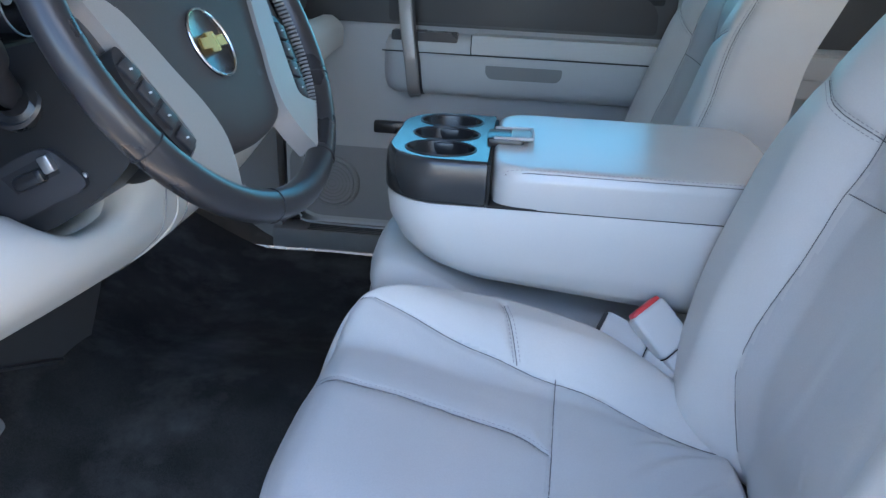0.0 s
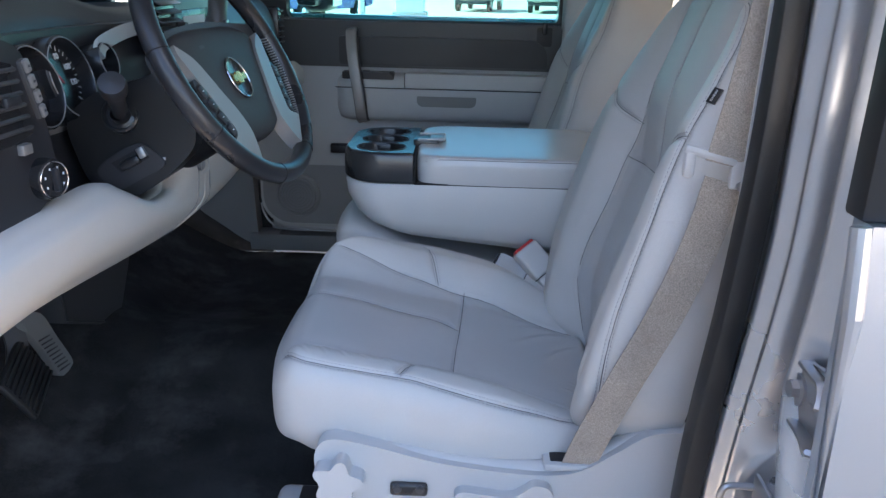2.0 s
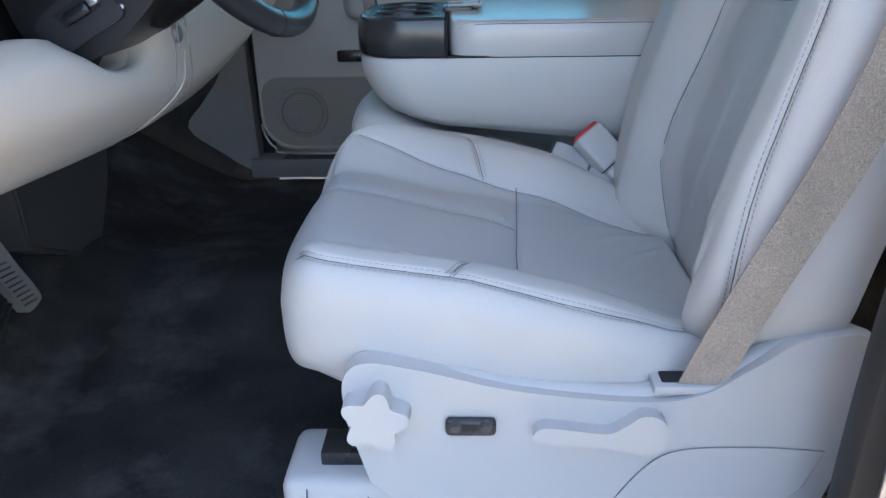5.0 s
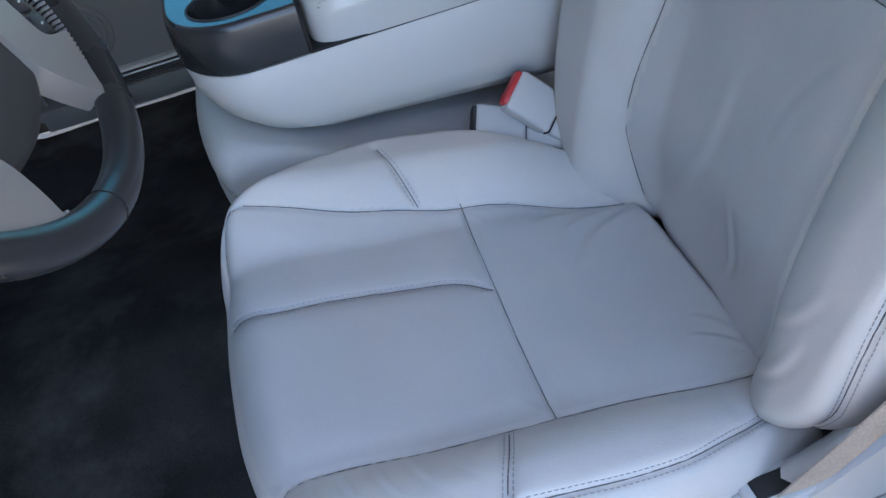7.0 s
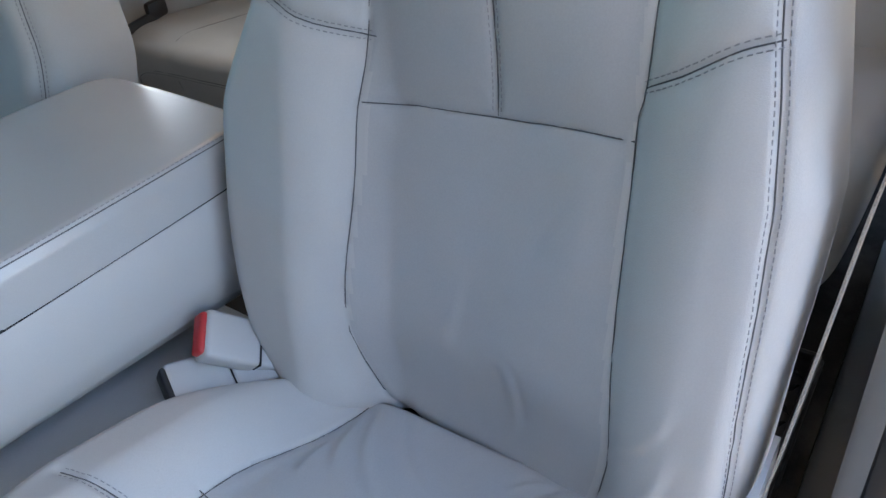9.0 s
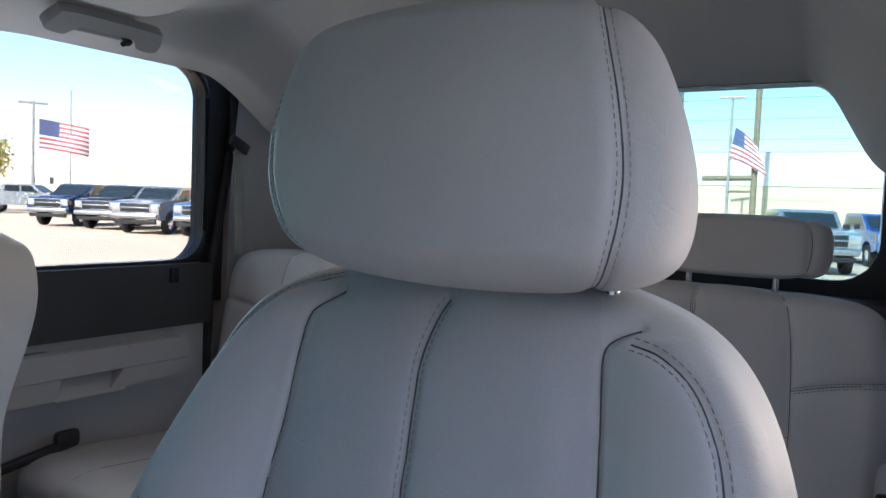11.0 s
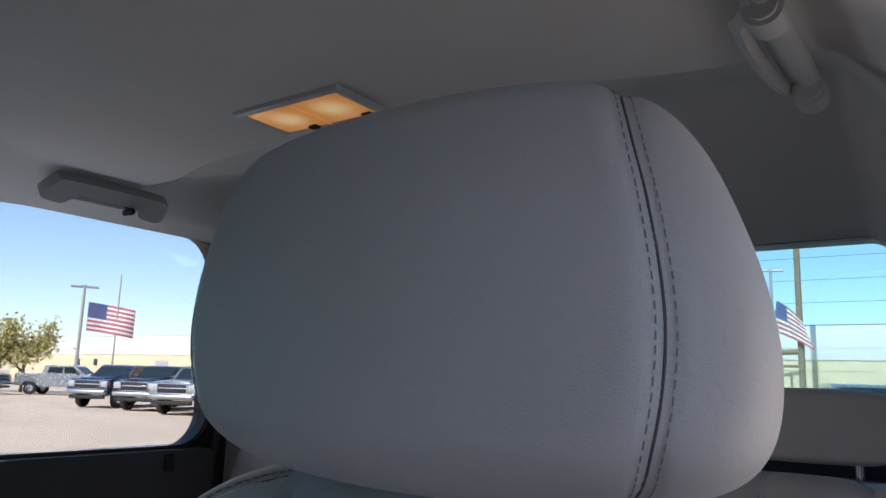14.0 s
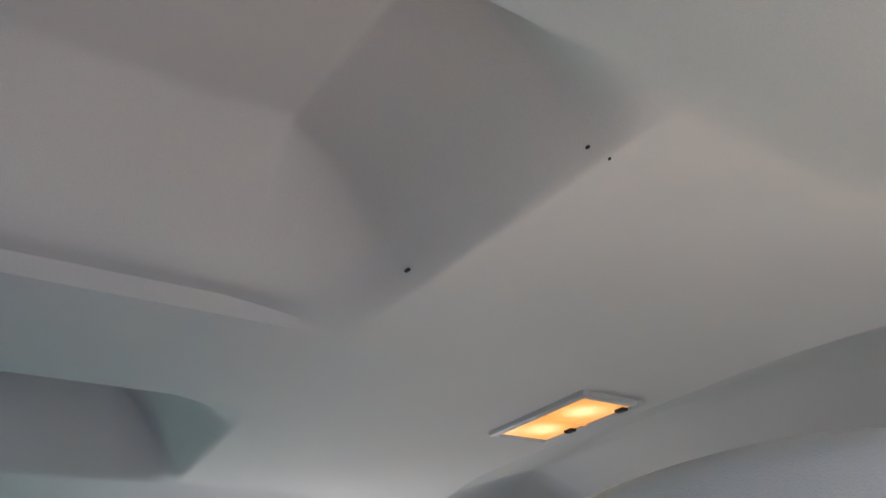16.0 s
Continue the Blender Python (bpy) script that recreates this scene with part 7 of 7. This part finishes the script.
part("arm", tube([(-0.69, 0.765, 1.05), (-0.78, 0.75, 1.18), (-0.88, 0.75, 1.3)], 0.012, 10), PLASTIC_DK, gp)
hs = thing("carpet_bracket", (-0.72, 1.05, 0.9), "dark carpeted bracket under the dash on the floor hump", "bracket")
part("post", prism([(0.898, 1.16), (0.905, 0.976), (1.010, 0.925), (1.117, 0.872), (1.165, 0.94), (1.207, 1.002), (1.26, 1.16)], Matrix(((0, 0, 1, -0.76), (1, 0, 0, 0), (0, 1, 0, 0), (0, 0, 0, 1))), 0.06, 0.006, 2), PLASTIC_MID, hs)
part("edge_fold", tube([(-0.699, 0.905, 1.16), (-0.699, 0.912, 0.980), (-0.699, 1.012, 0.931), (-0.699, 1.114, 0.880)], 0.003, 8), PLASTIC_DK, hs)

# ---- outside ----
GZ = 0.10
ASPHALT = material("sunlit_concrete", (0.64, 0.50, 0.37), 0.9, spec=0.2, vary=0.12, scale=0.35, grain=0.15, grain_scale=60, bump=0.3)
CREAM = material("cream_wall_panel", (0.66, 0.55, 0.36), 0.8, vary=0.05, scale=0.4, grain=0.04, grain_scale=20)
WHITE_WALL = material("white_wall_panel", (0.74, 0.72, 0.68), 0.75, vary=0.04, scale=0.4, grain=0.04, grain_scale=20)
BLOCK = material("grey_block_wall", (0.34, 0.33, 0.32), 0.85, vary=0.08, scale=0.6, grain=0.1, grain_scale=30, bump=0.3)
SLATE = material("slate_grey_cladding", (0.20, 0.205, 0.215), 0.7, vary=0.08, scale=0.6, grain=0.1, grain_scale=30, bump=0.3)
POLE_WOOD = material("weathered_pole_wood", (0.26, 0.20, 0.13), 0.85, vary=0.2, scale=4, grain=0.2, grain_scale=60)
POLE_STEEL = material("dull_pole_steel", (0.42, 0.40, 0.38), 0.5, metal=0.5, vary=0.1)
FLAG_RED = material("flag_red_cloth", (0.48, 0.13, 0.14), 0.8, vary=0.1)
FLAG_WHITE = material("flag_white_cloth", (0.75, 0.72, 0.70), 0.8, vary=0.05)
FLAG_BLUE = material("flag_blue_cloth", (0.10, 0.12, 0.24), 0.8, vary=0.1)
BARK = material("tree_bark", (0.12, 0.09, 0.06), 0.9, vary=0.2, scale=8)
LEAF = material("yellowing_leaf", (0.42, 0.36, 0.12), 0.7, vary=0.3, scale=1.5)
CAR_GLASS = material("dark_car_glass", (0.02, 0.03, 0.035), 0.06, vary=0.05)
TYRE = material("tyre_rubber", (0.02, 0.02, 0.02), 0.8, vary=0.1)
BLACK_TRIM = material("black_car_trim", (0.02, 0.02, 0.02), 0.4, vary=0.1)
HEADLIGHT = material("headlight_lens", (0.6, 0.6, 0.6), 0.08, metal=0.6, vary=0.05)
AMBER = material("amber_lens", (0.7, 0.25, 0.03), 0.2, vary=0.05)
TAIL = material("red_tail_lens", (0.45, 0.02, 0.02), 0.2, vary=0.05)

solo("ground", grid_surface(lambda u, v: (-700 + 1400 * u, -700 + 1400 * v, GZ), 14, 14), ASPHALT, "sunlit tan concrete parking lot", "ground", "structure", smooth=0)
# Unseen canopy, added to keep direct sun off the truck.
canopy = thing("shade_canopy", (0, 1, GZ), "unseen flat white canopy on square columns, added to shade the truck", "canopy")
part("slab", box((-2.0, 1.1, GZ + 5.15), (13.5, 2.5, 0.5), 0.03), WHITE_WALL, canopy)
for x in (-8.3, 4.4):
    for y in (0.25, 1.95):
        part("column", box((x, y, GZ + 2.45), (0.6, 0.6, 4.9), 0.03), WHITE_WALL, canopy)

# Unseen walls added ahead; the upper one shades the driver-side ground.
solo("unseen_wall_ahead", box((-9.0, -4, GZ + 3.2), (0.4, 44, 6.4), 0.03), SLATE, "plain grey unseen wall ahead of the truck", "wall", "structure")
solo("shade_wall_upper", box((-9.0, -13.4, GZ + 9.4), (0.4, 25.2, 6.0), 0.03), BLOCK, "plain grey unseen wall ahead, raised to shade the driver side", "wall", "structure")
# Unseen wall, pale and set far off to let light reach the door.
solo("wall_yard", box((2, -52.0, GZ + 2.2), (90, 0.4, 4.4), 0.03), WHITE_WALL, "plain pale unseen wall added across the lot", "wall", "structure")
bld = thing("warehouse", (72, 45, GZ), "long cream and white warehouse across the lot", "building", kind="")
part("wall", box((74, 45, GZ + 2.1), (16, 190, 4.2), 0.05), CREAM, bld, "cream panel wall")
part("parapet", box((74, 45, GZ + 5.55), (16.2, 190.4, 2.7), 0.05), WHITE_WALL, bld, "white upper band")
part("roof", box((74, 45, GZ + 6.96), (15.6, 189.6, 0.12), 0), BLOCK, bld)
part("roof_unit", box((69, 78, GZ + 7.5), (4, 9, 1.1), 0.1), WHITE_WALL, bld)
for y, w in ((96, 3), (60, 3), (30, 3)):
    part("loading_door", box((65.97, y, GZ + 1.7), (0.10, w, 3.4), 0.02), BLOCK, bld)
part("vent_panel", box((65.95, 118, GZ + 3.0), (0.1, 0.9, 1.0), 0), BLACK_TRIM, bld)
part("vent_panel", box((65.95, 113, GZ + 3.0), (0.1, 0.9, 1.0), 0), BLACK_TRIM, bld)


def pickup(name, paint, label, at, turn):
    """A crew cab pickup, its nose to local -x, resting on its wheels."""
    root = thing(name, (0, 0, 0), label, "pickup truck", "parked pickups")
    side = smooth_line([(-2.86, 0.62), (-2.92, 0.90), (-2.88, 1.16), (-2.72, 1.25), (-2.2, 1.31), (-1.45, 1.36)], 4) + [np.array(q) for q in ((-1.40, 1.37), (2.85, 1.34), (2.92, 1.30), (2.92, 0.62), (2.45, 0.55), (2.30, 0.80), (2.05, 0.93), (1.78, 0.93), (1.53, 0.80), (1.38, 0.52), (-1.38, 0.52), (-1.53, 0.80), (-1.78, 0.93), (-2.05, 0.93), (-2.30, 0.80), (-2.45, 0.55))]
    m = Matrix(((1, 0, 0, 0), (0, 0, 1, -0.98), (0, 1, 0, 0), (0, 0, 0, 1)))
    part("body", prism([tuple(q) for q in side][::-1], m, 1.96, 0.05), paint, root)
    part("hood_bulge", box((-2.05, 0, 1.325), (1.20, 1.20, 0.08), 0.035, pose(0, 0, 0, 0, -4.5, 0)), paint, root)
    cabp = [(-1.50, 1.34), (-0.78, 1.86), (-0.45, 1.92), (0.85, 1.92), (1.12, 1.86), (1.30, 1.34)]
    part("cab", prism(cabp[::-1], Matrix(((1, 0, 0, 0), (0, 0, 1, -0.86), (0, 1, 0, 0), (0, 0, 0, 1))), 1.72, 0.08), paint, root)
    for s in (-1, 1):
        for x0, x1, xa, xb in ((-1.12, -0.12, -0.70, -0.12), (-0.02, 0.95, -0.02, 0.86)):
            part("side_window", prism([(x0, 1.40), (x1, 1.40), (xb, 1.80), (xa, 1.80)] if s > 0 else [(x0, 1.40), (xa, 1.80), (xb, 1.80), (x1, 1.40)], Matrix(((1, 0, 0, 0), (0, 0, s, s * 0.855), (0, 1, 0, 0), (0, 0, 0, 1))), 0.012, 0), CAR_GLASS, root, "", 0)
        part("mirror", box((-1.05, s * 1.08, 1.42), (0.12, 0.20, 0.18), 0.04), BLACK_TRIM, root)
        part("headlight", box((-2.84, s * 0.79, 1.05), (0.20, 0.34, 0.30), 0.06, seg=3), HEADLIGHT, root)
        part("turn_lamp", box((-2.80, s * 0.96, 1.06), (0.14, 0.06, 0.22), 0.02), AMBER, root)
        part("tail_lamp", box((2.90, s * 0.90, 1.02), (0.06, 0.14, 0.36), 0.02), TAIL, root)
        for x in (-1.92, 1.92):
            tyre = part("tyre", lathe([(0.22, -0.11), (0.38, -0.12), (0.40, -0.09), (0.40, 0.09), (0.38, 0.12), (0.22, 0.11)], Matrix.Translation((x, s * 0.86, 0.40)) @ pose(0, 0, 0, 90, 0, 0), 28), TYRE, root)
            part("rim", lathe([(0.0, 0.09), (0.10, 0.10), (0.20, 0.07), (0.24, 0.11)], Matrix.Translation((x, s * 0.86, 0.40)) @ pose(0, 0, 0, -90 * s, 0, 0), 20), CHROME, tyre)
    w = box((0, 0, 0.0), (0.012, 1.46, 0.70), 0.0)
    bmesh.ops.transform(w, matrix=pose(-1.165, 0, 1.612, 0, 54, 0), verts=w.verts)
    part("windscreen", w, CAR_GLASS, root, "", 0)
    part("grille", box((-2.90, 0, 1.02), (0.08, 1.22, 0.36), 0.03), BLACK_TRIM, root)
    part("grille_bar", box((-2.93, 0, 1.03), (0.06, 1.24, 0.05), 0.015), STEEL, root, "chrome grille bar")
    part("grille_frame", join(box((-2.92, 0, 1.20), (0.06, 1.26, 0.025), 0.010), box((-2.92, 0, 0.84), (0.06, 1.26, 0.025), 0.010), box((-2.92, 0.62, 1.02), (0.06, 0.025, 0.38), 0.010), box((-2.92, -0.62, 1.02), (0.06, 0.025, 0.38), 0.010)), CHROME, root, "chrome grille frame")
    part("bumper", box((-2.95, 0, 0.70), (0.22, 1.90, 0.20), 0.08, seg=3), STEEL, root)
    part("air_dam", box((-2.88, 0, 0.48), (0.14, 1.70, 0.16), 0.03), BLACK_TRIM, root)
    part("rear_bumper", box((2.98, 0, 0.64), (0.14, 1.86, 0.18), 0.05), CHROME, root)
    root.matrix_basis = at @ pose(0, 0, 0, 0, 0, turn)
    return root


def car_paint(name, c, metal=0.4):
    return material(name, c, 0.25, metal=metal, vary=0.03, coat=0.8)


def on_lot(x, y):
    return Matrix.Translation((x, y, GZ))


pickup("pickup_truck", car_paint("dark_blue_paint", (0.03, 0.06, 0.15)), "dark blue pickup parked nose out in a row", on_lot(21.3, 33.8), 25)
pickup("pickup_truck", car_paint("black_paint", (0.016, 0.017, 0.02)), "black pickup parked nose out in a row", on_lot(21.5, 30.6), 25)
pickup("pickup_truck", car_paint("pewter_paint", (0.36, 0.36, 0.36), 0.6), "pewter pickup parked nose out in a row", on_lot(21.0, 27.3), 25)
pickup("pickup_truck", car_paint("mid_blue_paint", (0.08, 0.18, 0.40)), "blue pickup parked nose out in a row", on_lot(21.6, 24.4), 25)
silver_truck = pickup("pickup_truck", car_paint("silver_paint", (0.42, 0.43, 0.45), 0.7), "silver pickup parked broadside across the lot", on_lot(27.0, 49.5), 128)
copy_thing(silver_truck, on_lot(21.5, 52.5) @ pose(0, 0, 0, 0, 0, 128))
pickup("pickup_truck", car_paint("pale_gold_paint", (0.40, 0.41, 0.40), 0.5), "pale silver pickup standing behind the truck", on_lot(27.0, 3.6), 20)
pickup("pickup_truck", car_paint("bright_blue_paint", (0.02, 0.12, 0.42)), "bright blue pickup parked tail out", on_lot(33.0, 1.6), 20)
pickup("pickup_truck", car_paint("royal_blue_paint", (0.015, 0.08, 0.34)), "royal blue pickup parked across the drive", on_lot(-5.6, 27.5), 70)
dk = pickup("pickup_truck", car_paint("graphite_paint", (0.03, 0.03, 0.035)), "graphite pickup in a far row", on_lot(4.5, 44), 80)
copy_thing(dk, on_lot(0.6, 44) @ pose(0, 0, 0, 0, 0, 80))
copy_thing(dk, on_lot(8.6, 44) @ pose(0, 0, 0, 0, 0, 80))
copy_thing(silver_truck, on_lot(-9.6, 42) @ pose(0, 0, 0, 0, 0, 80))

col = thing("canopy_column", (-2.0, 27, GZ), "square white canopy column on a concrete base", "column")
part("shaft", box((-2.0, 27, GZ + 3.0), (0.95, 0.95, 6.0), 0.03), WHITE_WALL, col)
part("base", box((-2.0, 27, GZ + 0.25), (1.15, 1.15, 0.5), 0.04), BLOCK, col)
lp = thing("lamp_post", (-3.3, 24, GZ), "slim white steel lamp post", "post")
part("shaft", cyl((-3.3, 24, GZ), (-3.3, 24, GZ + 7), 0.10, 0.08, 16), WHITE_WALL, lp)


def flag(root, at, w, h, yaw, droop, slant=0.0, spread=0.0):
    """A waving striped flag in its hoist's pose: canton and stripes are pieces of cloth of their own."""
    def cloth(u, v):
        x = w * u * (1 + spread * v) - slant * h * v
        y = 0.10 * w * math.sin(5.2 * u + 1.1 * v) * u
        z = -h * v - droop * u * h * (0.6 + 0.4 * u)
        p = Matrix.Translation(at) @ pose(0, 0, 0, 0, 0, yaw) @ Vector((x, y, z))
        return tuple(p)
    for k in range(13):
        u0 = 0.4 if k < 7 else 0.0
        part("stripe", grid_surface(lambda u, v, k=k, u0=u0: cloth(u0 + (1 - u0) * u, (k + v) / 13), 12, 1, (0.004, 0, 0)), FLAG_RED if k % 2 == 0 else FLAG_WHITE, root, "", 0)
    part("canton", grid_surface(lambda u, v: cloth(0.4 * u, v * 7 / 13), 8, 4, (0.004, 0, 0)), FLAG_BLUE, root, "blue canton", 0)


def pole(name, x, y, top, r0, r1, mat, label, arm=0.0):
    root = thing(name, (x, y, GZ), label, "pole", "tall poles")
    part("shaft", cyl((x, y, GZ), (x, y, top), r0, r1, 16), mat, root)
    if arm:
        d = Vector((-y, x, 0)).normalized()
        c = Vector((x, y, top - 0.15))
        part("crossarm", tube([c - d * arm, c + d * arm], 0.09, 8), mat, root)
    return root


pole("light_pole", 28.7, 51.7, 7.7, 0.13, 0.10, POLE_STEEL, "tall steel light pole with a crossarm", 0.9)
pole("flag_pole", 30.6, 50.4, 8.6, 0.08, 0.05, POLE_STEEL, "slim flag pole behind the parked pickups")
fl1 = thing("flag", (28.9, 51.5, 6.0), "red and white striped flag with a blue canton in the wind", "flag", "flags")
flag(fl1, (28.95, 51.4, 6.5), 3.1, 2.0, -29, 0.22)
pl2 = pole("utility_pole", 58.4, 10.58, 15.5, 0.23, 0.21, POLE_WOOD, "weathered wooden utility pole")
part("rail", tube([(58.4, 10.6, 4.58), (58.4, 14.2, 4.50)], 0.20, 8), POLE_WOOD, pl2)
part("rail", tube([(58.4, 10.6, 3.58), (58.4, 12.5, 3.56)], 0.09, 8), POLE_WOOD, pl2)
pole("flag_pole", 58.0, 12.3, 10.55, 0.12, 0.10, POLE_STEEL, "slim flag pole with a crossarm", 0.9)
fl2 = thing("flag", (57.9, 11.9, 8.2), "striped flag with a blue canton hanging in folds", "flag", "flags")
flag(fl2, (57.9, 11.95, 8.2), 1.55, 2.2, -90, 0.62, 0.17, 0.75)


def tree(x, y, height, label):
    root = thing("tree", (x, y, GZ), label, "tree")
    rng = random.Random(3)
    limbs = [([(x, y, GZ), (x + 0.05, y, GZ + height * 0.3), (x - 0.05, y + 0.1, GZ + height * 0.55)], [0.14, 0.10, 0.06])]
    tips = []
    for k in range(14):
        a = 2 * math.pi * k / 14 + rng.uniform(-0.2, 0.2)
        z0 = GZ + height * rng.uniform(0.28, 0.55)
        l = height * rng.uniform(0.20, 0.36)
        end = (x + l * math.cos(a), y + l * math.sin(a), z0 + height * rng.uniform(0.12, 0.42))
        limbs.append(([(x, y, z0), ((x + end[0]) / 2, (y + end[1]) / 2, (z0 + end[2]) / 2 + 0.1), end], [0.05, 0.035, 0.015]))
        tips.append(end)
    part("trunk", merged(*[tube(p, r, 8) for p, r in limbs]), BARK, root)
    verts, faces = [], []
    for tip in tips:
        for _ in range(170):
            c = np.array(tip) + np.array([rng.gauss(0, 0.45), rng.gauss(0, 0.45), rng.gauss(0.1, 0.42)])
            a, b = np.array([rng.gauss(0, 1) for _ in range(3)]), np.array([rng.gauss(0, 1) for _ in range(3)])
            a, b = a / np.linalg.norm(a) * 0.15, b / np.linalg.norm(b) * 0.09
            o = len(verts)
            verts += [c - a, c + b, c + a, c - b]
            faces.append((o, o + 1, o + 2, o + 3))
    tagged(part("crown", (verts, faces), LEAF, root, "yellowing autumn leaves", 0), kind="stuff")


tree(27.0, 55.5, 4.7, "small autumn tree with yellowing leaves beside the warehouse")
tree(25.5, 57.5, 4.0, "small autumn tree thinning at the crown beside the warehouse")
